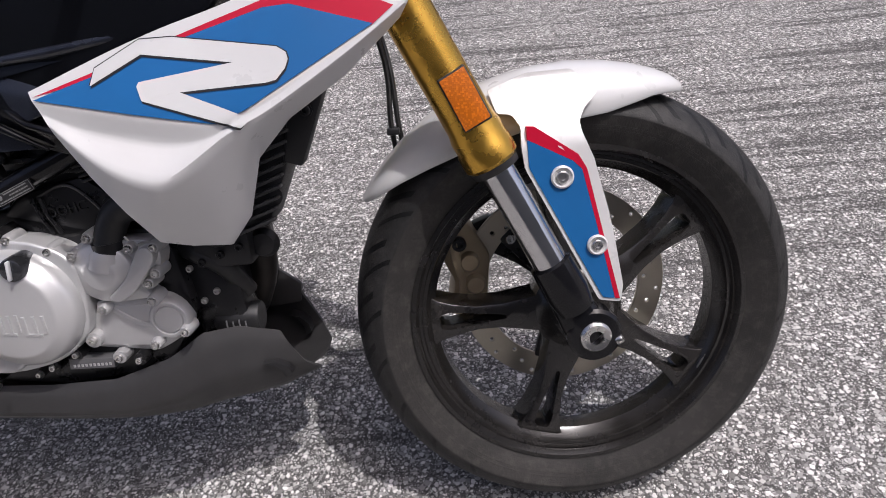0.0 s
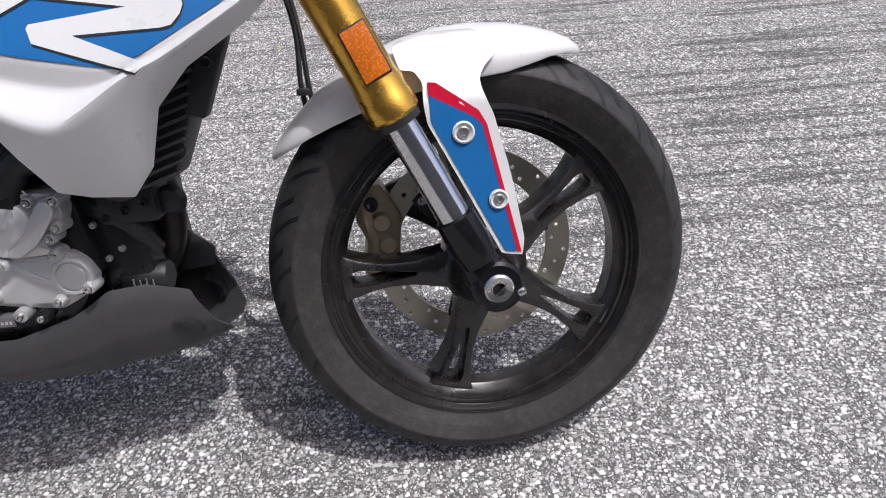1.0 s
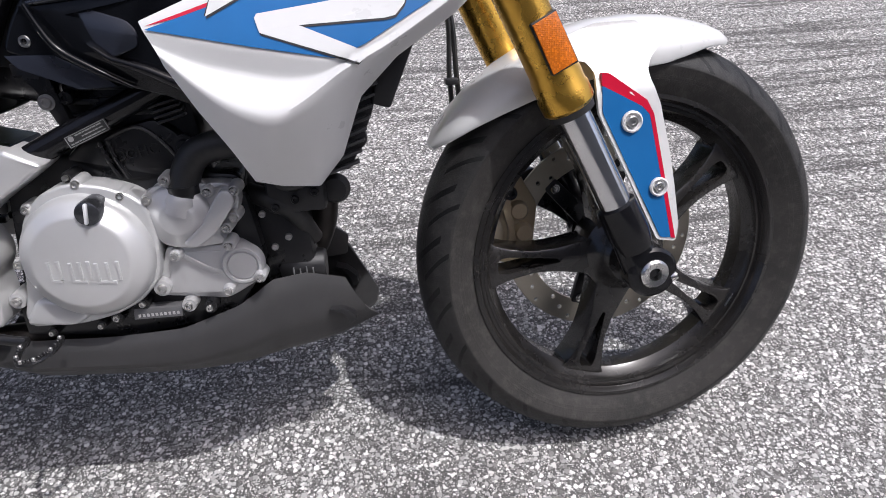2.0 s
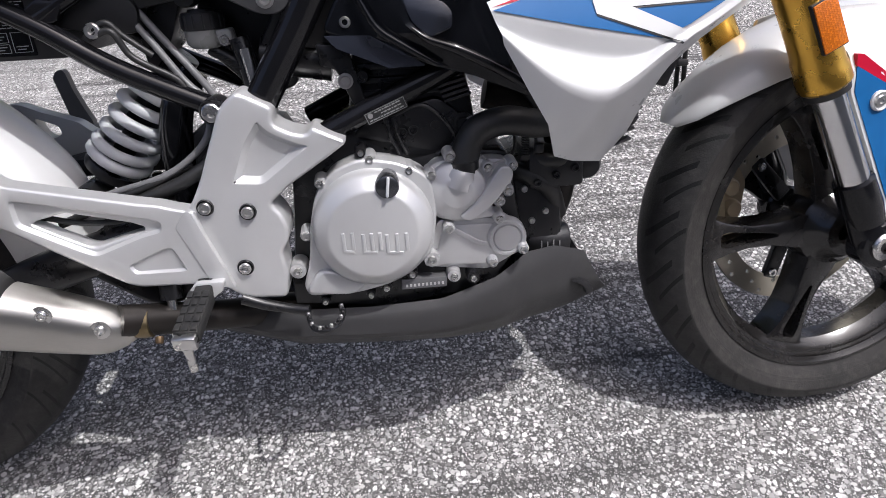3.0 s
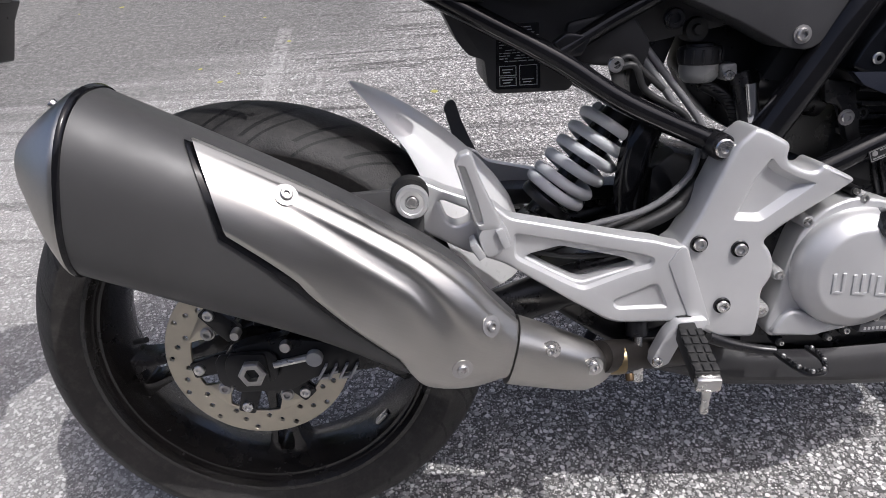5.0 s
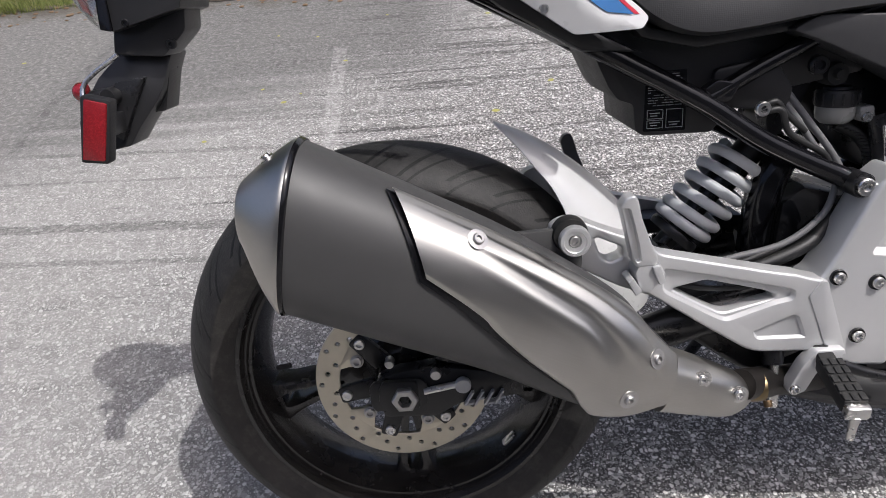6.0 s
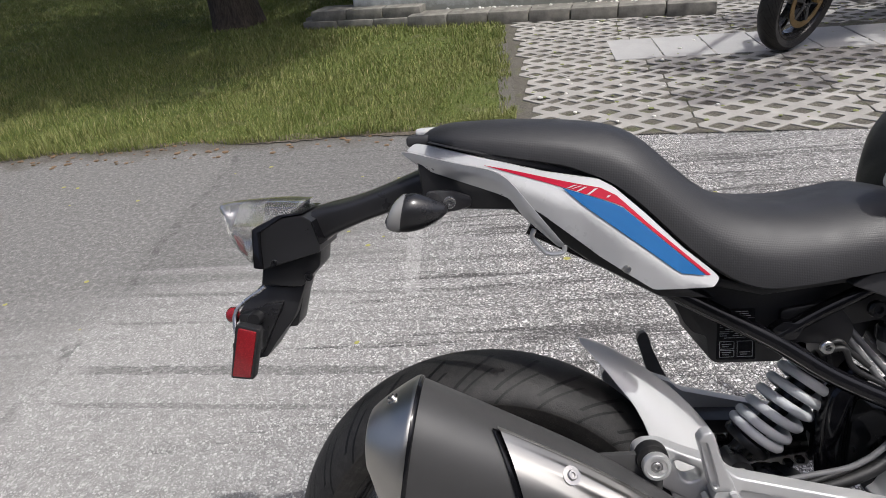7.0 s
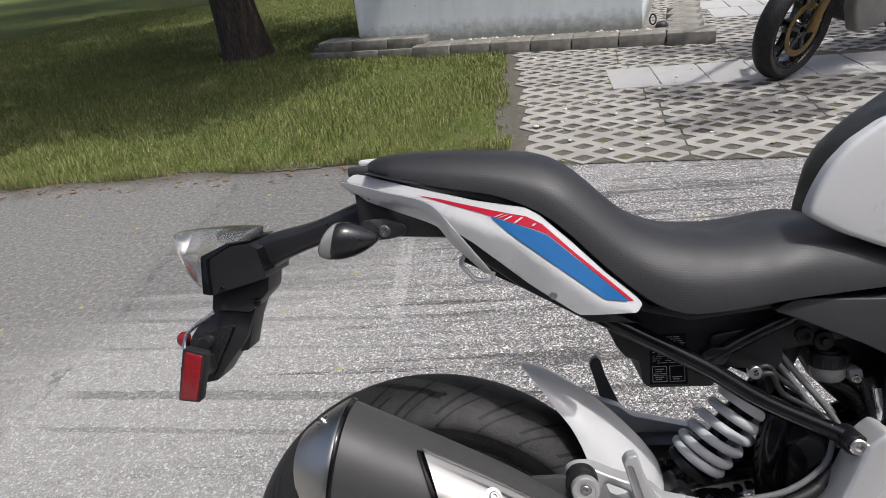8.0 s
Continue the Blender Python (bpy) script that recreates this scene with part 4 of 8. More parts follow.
def wheel(parent, at, R, w, rim_half, spoke_turn, tyre_mat, disc_y, disc_r, disc_in, holes, hub_half, pose_m, label, disc_mat=None, rim_r=0.222):
    prof = [(rim_r + 0.002, -rim_half - 0.002), (rim_r + 0.002, -rim_half + 0.003), (rim_r - 0.006, -rim_half + 0.008), (rim_r - 0.014, 0), (rim_r - 0.006, rim_half - 0.008),
            (rim_r + 0.002, rim_half - 0.003), (rim_r + 0.002, rim_half + 0.002), (rim_r - 0.004, rim_half + 0.003), (rim_r - 0.007, rim_half - 0.002), (rim_r - 0.0085, rim_half - 0.005), (rim_r - 0.0115, rim_half - 0.0045), (rim_r - 0.0135, rim_half - 0.009),
            (rim_r - 0.0175, rim_half - 0.009), (rim_r - 0.0205, rim_half - 0.016), (rim_r - 0.030, 0.014), (rim_r - 0.030, -0.014), (rim_r - 0.0205, -rim_half + 0.016), (rim_r - 0.0175, -rim_half + 0.009), (rim_r - 0.0135, -rim_half + 0.009), (rim_r - 0.0115, -rim_half + 0.0045), (rim_r - 0.0085, -rim_half + 0.005),
            (rim_r - 0.007, -rim_half + 0.002), (rim_r - 0.004, -rim_half - 0.003)]
    m = pose_m @ Matrix.Translation(at)
    rim = part("wheel", lathe(prof, 120), M_rim, parent, label, pose_m=m, smooth=30)
    part("tyre", lathe(tyre_profile(R, w, rim_r, rim_half), 160), tyre_mat, rim, "dusty black rubber tyre with swept grooves", smooth=50)
    for k in range(5):
        ob = part("spoke", spoke_bm(0.030, rim_r - 0.022, -0.027, 0.018), M_rim, rim, smooth=40)
        ob.matrix_basis = Matrix.Rotation(-radians(spoke_turn + 72 * k), 4, "Y")
    part("hub", lathe([(0.018, -hub_half), (0.034, -hub_half), (0.040, -hub_half + 0.008), (0.047, -0.034), (0.058, -0.026), (0.060, 0.0), (0.058, 0.022), (0.040, hub_half - 0.01), (0.034, hub_half), (0.018, hub_half)], 48), M_rim, rim)
    hs = []
    rm = (disc_r + disc_in) / 2
    dr = (disc_r - disc_in) * 0.27
    for k in range(holes):
        a = 2 * math.pi * k / holes
        hs.append(((math.cos(a) * (rm + dr * (k % 3 - 1)), math.sin(a) * (rm + dr * (k % 3 - 1))), 0.0032))
    disc = part("brake_disc", ring_plate(disc_r, disc_in, disc_y + 0.0025, disc_y - 0.0025, hs), disc_mat or M_disc, rim, "drilled steel brake disc", smooth=30)
    for k in range(6):
        arm = part("disc_carrier", plate([(0.036, -0.013), (disc_in + 0.004, -0.011), (disc_in + 0.004, 0.011), (0.036, 0.013)], disc_y + 0.004, disc_y - 0.004, 0.001, 0.004), M_black_metal, rim)
        arm.matrix_basis = Matrix.Rotation(-radians(60 * k + 12), 4, "Y")
    for k in range(6):
        a = radians(60 * k + 12)
        bolt((math.cos(a) * (disc_in - 0.006), disc_y - 0.004, math.sin(a) * (disc_in - 0.006)), rim, 0.007, 0.005, M_steel, name="disc_bolt")
    return rim


M_rim = worn("black_cast_rim", (0.0115, 0.0105, 0.0098), 0.24, 0.0, 0.25, 500, 0.015, coat=0.12, dust=0.02)
M_disc = worn("brake_disc_steel", (0.52, 0.48, 0.39), 0.4, 0.85, 0.12, 1500, 0.1)
def prism(name, color, scale):
    """A moulded reflector of small cells."""
    m = Nodes(name)
    v = m.voronoi(scale, "F1", randomness=0.15)
    cell = m.add("ShaderNodeSeparateColor", {0: v.outputs["Color"]}).outputs[0]
    col = m.mix(m.ramp(cell, [(0.55, 0.0), (1.0, 0.8)]), tuple(c * 0.8 for c in color), tuple(min(1, c * 1.35) for c in color))
    m.bump(v.outputs[0], 0.35, 0.001)
    return m.set(color=col, rough=0.2, coat=0.6)


M_amber = prism("amber_reflector", (0.50, 0.125, 0.004), 520.0)
M_redlens = prism("red_reflector", (0.22, 0.010, 0.014), 900.0)
M_dull_plate = worn("stamped_plate", (0.16, 0.16, 0.165), 0.45, 0.5, 0.2, 300, 0.1)
M_label = worn("grey_label_print", (0.20, 0.20, 0.20), 0.6)
M_dull = worn("dull_zinc", (0.42, 0.41, 0.40), 0.38, 0.9, 0.15, 300, 0.1)
M_grey_line = worn("dark_outline", (0.012, 0.012, 0.014), 0.4)
M_print = worn("pale_print", (0.36, 0.36, 0.36), 0.6)
M_brown = worn("heat_tinted_steel", (0.15, 0.10, 0.055), 0.45, 0.8, 0.3, 60, 0.2)
M_hose = worn("rubber_hose", (0.010, 0.010, 0.010), 0.5, 0, 0.1, 900, 0.1, dust=0.05)
M_greyhose = worn("grey_cable", (0.13, 0.13, 0.132), 0.36)

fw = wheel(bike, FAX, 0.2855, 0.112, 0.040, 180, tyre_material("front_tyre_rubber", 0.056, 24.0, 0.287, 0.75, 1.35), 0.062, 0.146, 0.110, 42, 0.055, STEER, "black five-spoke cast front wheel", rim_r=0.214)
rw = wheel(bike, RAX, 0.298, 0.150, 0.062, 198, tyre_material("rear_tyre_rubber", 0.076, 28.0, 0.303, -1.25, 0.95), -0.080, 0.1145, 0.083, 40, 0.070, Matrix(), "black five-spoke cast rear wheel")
for k in range(5):
    a = radians(151 + 72 * k)
    ear = part("disc_ear", plate([(0.060, -0.008), (0.070, -0.011), (0.0845, -0.024), (0.0845, 0.024), (0.070, 0.011), (0.060, 0.008)], -0.0775, -0.0825, 0.0008, 0.003), M_disc, rw)
    ear.matrix_basis = Matrix.Rotation(-a, 4, "Y")
    bolt((0.066 * math.cos(a), -0.0825, 0.066 * math.sin(a)), rw, 0.0075, 0.006, M_dull, washer=0.009, name="disc_bolt")
for rim, yy, (cx, cz) in ((fw, -0.036, (0.164, -0.097)), (rw, -0.046, (0.146, -0.146))):
    a = math.atan2(cz, cx)
    ob = part("balance_weight", box(-0.005, 0.001, -0.006, 0.006, -0.012, 0.012, 0.002), M_steel, rim, "grey balance weight stuck to the rim")
    rr = 0.198
    ob.matrix_basis = Matrix.Translation((rr * math.cos(a), yy + 0.016, rr * math.sin(a))) @ Matrix.Rotation(-a, 4, "Y")
part("valve_stem", tube([(0.185 * math.cos(2.9), -0.02, -0.185 * math.sin(2.9) + 0.04), (0.165 * math.cos(2.9), -0.025, -0.165 * math.sin(2.9) + 0.04)], 0.004, 8), M_rubber, rw)


# ---- front fork ----
def fork_at(s, y, off=0.0):
    """A place on the fork leg's axis, s up from the bottom of the bright tube."""
    return Vector((1.320 - 0.4242 * s + 0.9056 * off, y, 0.371 + 0.9056 * s + 0.4242 * off))


def along_fork(profile, y, seg=40):
    bm = lathe([(r, s) for r, s in profile], seg, closed=True, axis="z")
    d = Vector((-0.4242, 0, 0.9056))
    q = Vector((0, 0, 1)).rotation_difference(d).to_matrix().to_4x4()
    return moved(bm, Matrix.Translation(fork_at(0, y)) @ q)


for side in (-1, 1):
    y = 0.098 * side
    gold = part("fork_tube", along_fork([(0.020, 0.146), (0.028, 0.146), (0.0315, 0.150), (0.0315, 0.168), (0.0300, 0.172), (0.0300, 0.186), (0.0278, 0.196), (0.0272, 0.24), (0.0272, 0.62), (0.020, 0.62)], y), M_gold, bike, "gold anodised upside-down fork tube", pose_m=STEER)
    part("dust_seal", along_fork([(0.020, 0.136), (0.027, 0.138), (0.028, 0.146), (0.020, 0.146)], y), M_hose, gold)
    part("fork_stanchion", along_fork([(0.0001, 0.0), (0.0202, 0.0), (0.0202, 0.20), (0.0001, 0.20)], y), M_chrome, bike, "polished steel fork stanchion", pose_m=STEER)
    foot = part("fork_foot", join(
        along_fork([(0.0205, 0.012), (0.025, 0.010), (0.0265, -0.03), (0.023, -0.055), (0.0001, -0.055), (0.0001, 0.005), (0.0205, 0.005)], y),
        tube([fork_at(-0.02, y), (1.340, y, 0.325), (1.352, y - 0.002 * side * -1, 0.300), FAX + Vector((0, y, 0.0))], [0.025, 0.025, 0.027, 0.030], 20, flat=0.62),
        lathe([(0.012, -0.0165), (0.029, -0.016), (0.033, -0.012), (0.033, 0.012), (0.029, 0.016), (0.012, 0.0165)], 32, FAX + Vector((0, y, 0)))), M_gloss_black, bike, "gloss black fork foot clamping the axle", pose_m=STEER)
    part("clamp_bolt", bolt_bm(FAX + Vector((0.026, y * 1.12, -0.010)), 0.006, 0.008, d=(0.8, -0.3, 0.4)), M_steel, foot)
    axle = part("axle_end", lathe([(0.0001, -0.004), (0.0085, -0.004), (0.0085, -0.0215), (0.0160, -0.0225), (0.0186, -0.0195), (0.0186, 0.004), (0.0001, 0.004)] if side < 0 else
                                  [(0.0001, 0.02), (0.016, 0.02), (0.016, -0.004), (0.0001, -0.004)], 32, FAX + Vector((0, y, 0))), M_steel, bike, "machined steel axle end", pose_m=STEER)

# amber reflector on the right fork tube
_refl = [(1.203, 0.598), (1.232, 0.612), (1.258, 0.556), (1.228, 0.542)]
hold = part("side_reflector", plate(_refl, -0.118, -0.1285, 0.002, 0.002), M_black_plastic, bike, "amber fork reflector", pose_m=STEER)
_ic = (1.2303, 0.577)
part("lens", plate([(_ic[0] + (x - _ic[0]) * 0.91, _ic[1] + (z - _ic[1]) * 0.94) for x, z in _refl], -0.126, -0.1305, 0.001, 0.001), M_amber, hold)

# ---- front mudguard ----
def fender_bm():
    th = [62, 64, 67, 71, 76, 82, 90, 98, 106, 114, 122, 130, 137, 143, 146.5]
    drop = [0.004, 0.010, 0.018, 0.028, 0.042, 0.054, 0.060, 0.060, 0.060, 0.056, 0.048, 0.037, 0.024, 0.012, 0.004]
    half = [0.014, 0.034, 0.047, 0.055, 0.060, 0.063, 0.064, 0.064, 0.064, 0.064, 0.063, 0.061, 0.056, 0.044, 0.020]
    crest = [0.303, 0.307, 0.310, 0.311, 0.311, 0.311, 0.311, 0.311, 0.311, 0.311, 0.311, 0.311, 0.311, 0.311, 0.310]
    rings = []
    for t, d, h, c in zip(th, drop, half, crest):
        a = radians(t)
        out, inn = [], []
        for k in range(-8, 9):
            v = k / 8
            y = h * math.sin(v * 1.45) / math.sin(1.45)
            r = c - d * abs(v) ** 2.6
            out.append(FAX + Vector((r * math.cos(a), y, r * math.sin(a))))
            r -= 0.003
            inn.append(FAX + Vector((r * math.cos(a), y * 0.965, r * math.sin(a))))
        rings.append(out + inn[::-1])
    return loft(rings)


part("front_mudguard", fender_bm(), M_white, bike, "glossy white front mudguard", pose_m=STEER, smooth=50)
for side in (-1, 1):
    o = [(1.262, 0.578), (1.268, 0.553), (1.284, 0.551), (1.292, 0.538), (1.290, 0.515), (1.293, 0.492), (1.333, 0.409), (1.371, 0.328), (1.397, 0.323), (1.400, 0.344), (1.392, 0.397), (1.3845, 0.438), (1.3745, 0.478), (1.370, 0.4975), (1.3635, 0.513), (1.3585, 0.527), (1.3575, 0.538), (1.365, 0.550), (1.385, 0.566), (1.36, 0.592), (1.31, 0.592)]
    edge_in = lambda x, z: min(1.0, max(0.0, (z - 0.512) / 0.075))
    pan = part("mudguard_panel", skin(o, lambda x, z: side * (0.1005 - 0.052 * edge_in(x, z) ** 1.6 * (1.25 - 0.25 * edge_in(x, z))), -0.006 * side, 0.004, 0.008), M_white, bike, "white mudguard side panel with blue and red graphics", pose_m=STEER, smooth=50)
    e = 0.1018 * side
    part("blue_graphic", plate([(1.2965, 0.5245), (1.2970, 0.4935), (1.3370, 0.4105), (1.3755, 0.3310), (1.3897, 0.3285), (1.3729, 0.4097), (1.3559, 0.4865), (1.3456, 0.4971)], 0.0995 * side, e, 0, 0.003, lift=lambda x, z: -side * 0.10 * max(0.0, z - 0.512)), M_blue, pan)
    part("red_graphic", plate([(1.2970, 0.5385), (1.3059, 0.5376), (1.3521, 0.5036), (1.3612, 0.4870), (1.3955, 0.3274), (1.3897, 0.3285), (1.3729, 0.4097), (1.3559, 0.4865), (1.3456, 0.4971), (1.2965, 0.5245)], 0.0950 * side, e + 0.0002 * side, 0, 0.001, lift=lambda x, z: -side * 0.14 * max(0.0, z - 0.512)), M_red, pan)
    for (x, z, r) in ((1.333, 0.480, 0.0130), (1.370, 0.397, 0.0120)):
        b = part("bolt_cup", lathe([(0.0001, 0.098 * side), (0.0001, 0.103 * side), (r * 0.6, 0.1025 * side), (r * 0.85, 0.106 * side), (r, 0.1045 * side), (r, 0.098 * side)], 28, (x, 0, z)), M_white, pan)
        part("bolt", bolt_bm((x, 0.1025 * side, z), r * 0.55, 0.004, d=(0, side, 0)), M_steel, b)

# front caliper on the left leg, its hoses
cal = part("front_brake_caliper", plate([(1.206, 0.395), (1.235, 0.400), (1.262, 0.350), (1.252, 0.275), (1.240, 0.262), (1.200, 0.268), (1.210, 0.318), (1.196, 0.350)], 0.105, 0.042, 0.008, 0.008), M_bronze, bike, "bronze radial front brake caliper", pose_m=STEER)
for cx, cz in ((1.232, 0.345), (1.238, 0.312)):
    part("piston_boss", lathe([(0.0001, -0.010), (0.011, -0.010), (0.014, -0.006), (0.015, 0.004), (0.0001, 0.004)], 28, (cx, 0.042, cz)), M_bronze, cal)
part("caliper_rib", plate([(1.206, 0.385), (1.214, 0.388), (1.222, 0.350), (1.226, 0.300), (1.218, 0.275), (1.212, 0.278), (1.216, 0.318), (1.208, 0.350)], 0.045, 0.034, 0.003, 0.003), M_bronze, cal)
bolt((1.220, 0.042, 0.372), cal, 0.010, 0.012, M_black_metal)
bolt((1.222, 0.042, 0.290), cal, 0.008, 0.008, M_black_metal)
part("caliper_bracket", plate([(1.243, 0.382), (1.272, 0.392), (1.338, 0.322), (1.334, 0.292), (1.304, 0.316), (1.250, 0.348)], 0.112, 0.092, 0.004, 0.006), M_black_metal, cal)
for k, off in enumerate((0.0, 0.010)):
    part("brake_hose", tube([(1.105, 0.02 + off, 0.80), (1.140 + off * 0.4, 0.045 + off, 0.66), (1.150 + off * 0.5, 0.05, 0.60), (1.148 + off, 0.055, 0.53), (1.160 + off, 0.075, 0.46), (1.20, 0.09, 0.41)], 0.0035, 8), M_hose, bike, "black rubber brake hose", pose_m=STEER)
part("hose_clip", box(1.141, 1.158, 0.044, 0.064, 0.525, 0.534, 0.002), M_black_plastic, bike, pose_m=STEER)
# yoke and steering head above the view
part("fork_yoke", plate([(1.05, 0.83), (1.15, 0.86), (1.17, 0.82), (1.07, 0.79)], 0.13, -0.13, 0.008), M_black_metal, bike, pose_m=STEER)
part("handlebar", tube([(0.93, -0.36, 0.97), (1.0, -0.22, 0.98), (1.06, -0.06, 0.95), (1.06, 0.06, 0.95), (1.0, 0.22, 0.98), (0.93, 0.36, 0.97)], 0.011, 12), M_black_metal, bike, pose_m=STEER)
part("steering_head", along_fork([(0.012, 0.36), (0.030, 0.36), (0.030, 0.52), (0.012, 0.52)], 0.0), M_black_metal, bike)

# ---- radiator shroud ----
def shroud_grid():
    """Columns from the rear tip to the front; rows: top, foot of the graphics, valley, crease, lower edge."""
    c = [
        [(0.842, -0.203, 0.636), (0.845, -0.206, 0.628), (0.850, -0.206, 0.616), (0.855, -0.209, 0.606), (0.857, -0.206, 0.596)],
        [(0.880, -0.196, 0.650), (0.876, -0.208, 0.621), (0.880, -0.206, 0.599), (0.882, -0.217, 0.580), (0.880, -0.205, 0.552)],
        [(0.919, -0.190, 0.664), (0.912, -0.209, 0.612), (0.915, -0.205, 0.588), (0.913, -0.223, 0.556), (0.902, -0.200, 0.513)],
        [(0.970, -0.183, 0.680), (0.955, -0.210, 0.603), (0.954, -0.205, 0.578), (0.948, -0.227, 0.543), (0.915, -0.172, 0.471)],
        [(1.010, -0.178, 0.690), (0.985, -0.210, 0.597), (0.980, -0.206, 0.576), (0.968, -0.227, 0.548), (0.940, -0.155, 0.459)],
        [(1.045, -0.173, 0.700), (1.014, -0.209, 0.592), (1.005, -0.207, 0.580), (0.995, -0.223, 0.565), (0.976, -0.141, 0.452)],
        [(1.080, -0.168, 0.712), (1.040, -0.205, 0.602), (1.030, -0.206, 0.593), (1.022, -0.214, 0.582), (1.004, -0.146, 0.484)],
        [(1.120, -0.163, 0.725), (1.075, -0.199, 0.618), (1.065, -0.201, 0.608), (1.056, -0.206, 0.596), (1.030, -0.165, 0.548)],
        [(1.155, -0.158, 0.735), (1.115, -0.190, 0.638), (1.105, -0.193, 0.630), (1.096, -0.197, 0.618), (1.070, -0.176, 0.586)],
        [(1.200, -0.150, 0.745), (1.160, -0.180, 0.663), (1.152, -0.182, 0.656), (1.145, -0.185, 0.647), (1.130, -0.168, 0.622)],
        [(1.240, -0.142, 0.755), (1.205, -0.168, 0.692), (1.200, -0.170, 0.688), (1.195, -0.172, 0.680), (1.186, -0.158, 0.668)],
    ]
    rows = list(zip(*c))
    straight = lambda r: [Vector(a).lerp(Vector(b), k / 4) for a, b in zip(r, r[1:]) for k in range(4)] + [Vector(r[-1])]
    fine = [spline(r, 4) for r in rows[:4]] + [straight(rows[4])]
    out = []
    for a, b in zip(fine, fine[1:]):
        for f in (0.0, 0.06, 0.28, 0.5, 0.72, 0.94):
            out.append([p.lerp(q, f) for p, q in zip(a, b)])
    out.append(fine[-1])
    # soften the folds a little
    for _ in range(2):
        out = [out[0]] + [[p * 0.5 + (q + r) * 0.25 for p, q, r in zip(out[i], out[i - 1], out[i + 1])] for i in range(1, len(out) - 1)] + [out[-1]]
        out = [[r[0]] + [r[k] * 0.5 + (r[k - 1] + r[k + 1]) * 0.25 for k in range(1, len(r) - 1)] + [r[-1]] for r in out[:-4]] + out[-4:]
    return out


for side in (1, -1):
    g = [[Vector((p.x - (0.05 if side < 0 else 0.0), p.y * side, p.z + (0.035 if side < 0 else 0.0))) for p in r] for r in shroud_grid()]
    back = [[Vector((p.x + 0.002, p.y + 0.0035 * side, p.z)) for p in r] for r in g]
    bm = bm_new()
    va = [[bm.verts.new(p) for p in r] for r in g]
    vb = [[bm.verts.new(p) for p in r] for r in back]
    n, m = len(g), len(g[0])
    for i in range(n - 1):
        for j in range(m - 1):
            bm.faces.new((va[i][j], va[i][j + 1], va[i + 1][j + 1], va[i + 1][j]))
            bm.faces.new((vb[i][j], vb[i + 1][j], vb[i + 1][j + 1], vb[i][j + 1]))
    for i in range(n - 1):
        for j in (0, m - 1):
            bm.faces.new((va[i][j], va[i + 1][j], vb[i + 1][j], vb[i][j]))
    for j in range(m - 1):
        for i in (0, n - 1):
            bm.faces.new((va[i][j], vb[i][j], vb[i][j + 1], va[i][j + 1]))
    bmesh.ops.recalc_face_normals(bm, faces=bm.faces)
    shroud = part("radiator_shroud", bm, M_white, bike, "white radiator shroud with blue and red graphics", smooth=40)
    if side < 0:
        continue
    tree = surface_of(shroud)
    part("red_graphic", decal([(0.846, 0.631), (0.909, 0.649), (0.984, 0.672), (1.060, 0.694), (1.095, 0.704), (1.125, 0.706), (1.185, 0.680), (1.163, 0.664), (1.09, 0.688), (1.07, 0.687), (0.984, 0.664), (0.909, 0.642)], tree, 0.0008), M_red, shroud)
    part("blue_graphic", decal([(0.847, 0.6285), (0.909, 0.6455), (0.984, 0.668), (1.066, 0.689), (1.09, 0.690), (1.165, 0.666), (1.043, 0.603), (1.014, 0.592), (0.937, 0.608)], tree, 0.0014), M_blue, shroud)
    sign = [(0.9015, 0.636), (0.907, 0.651), (0.950, 0.672), (0.980, 0.6715), (1.076, 0.6545), (1.084, 0.649), (1.0855, 0.643), (1.082, 0.635), (1.073, 0.626), (1.063, 0.6242), (0.984, 0.6232), (1.047, 0.5942), (1.036, 0.5868), (0.948, 0.619), (0.9445, 0.632), (0.947, 0.6355), (1.034, 0.6445), (0.951, 0.659)]
    shade = [(x + 0.0006, z - 0.0021) for x, z in sign]
    shade[11], shade[12] = (1.045, 0.5938), (1.035, 0.5848)
    thin = [(0.9000, 0.6362), (0.9062, 0.6518), (0.9498, 0.6730), (0.980, 0.6724), (1.0763, 0.6553), (1.0850, 0.6495), (1.0865, 0.643), (1.083, 0.6345), (1.078, 0.640), (1.080, 0.646), (1.072, 0.652), (0.980, 0.668), (0.952, 0.6685), (0.910, 0.649), (0.9045, 0.638)]
    part("letter_outline", decal(thin, tree, 0.0018, cuts=5, step=0.007), M_grey_line, shroud)
    part("letter_outline", decal(shade, tree, 0.0022, cuts=5, step=0.007), M_grey_line, shroud)
    part("letter_graphic", decal(sign, tree, 0.0028, cuts=5, step=0.007), M_white, shroud)

# ---- radiator ----
M_pipe = worn("dark_pipe", (0.022, 0.019, 0.017), 0.45, 0.6, 0.3, 80, 0.2)
rad = part("radiator", plate([(0.965, 0.460), (1.010, 0.458), (1.040, 0.52), (1.062, 0.585), (1.03, 0.62), (0.985, 0.54)], -0.05, -0.108, 0.004, 0.006), M_black_plastic, bike, "black radiator with side slats")
for k in range(11):
    z = 0.462 + 0.0122 * k
    x = 0.984 + 0.33 * (z - 0.455)
    part("slat", moved(box(-0.028, 0.024, -0.012, 0.0, -0.0018, 0.0018, 0.0008), Matrix.Translation((x + 0.012, -0.105, z)) @ Matrix.Rotation(radians(-18), 4, "Y")), M_grey_plastic, rad)
part("radiator_bracket", plate([(1.040, 0.532), (1.061, 0.525), (1.100, 0.610), (1.085, 0.618), (1.052, 0.575)], -0.095, -0.115, 0.003, 0.004), M_black_plastic, rad)
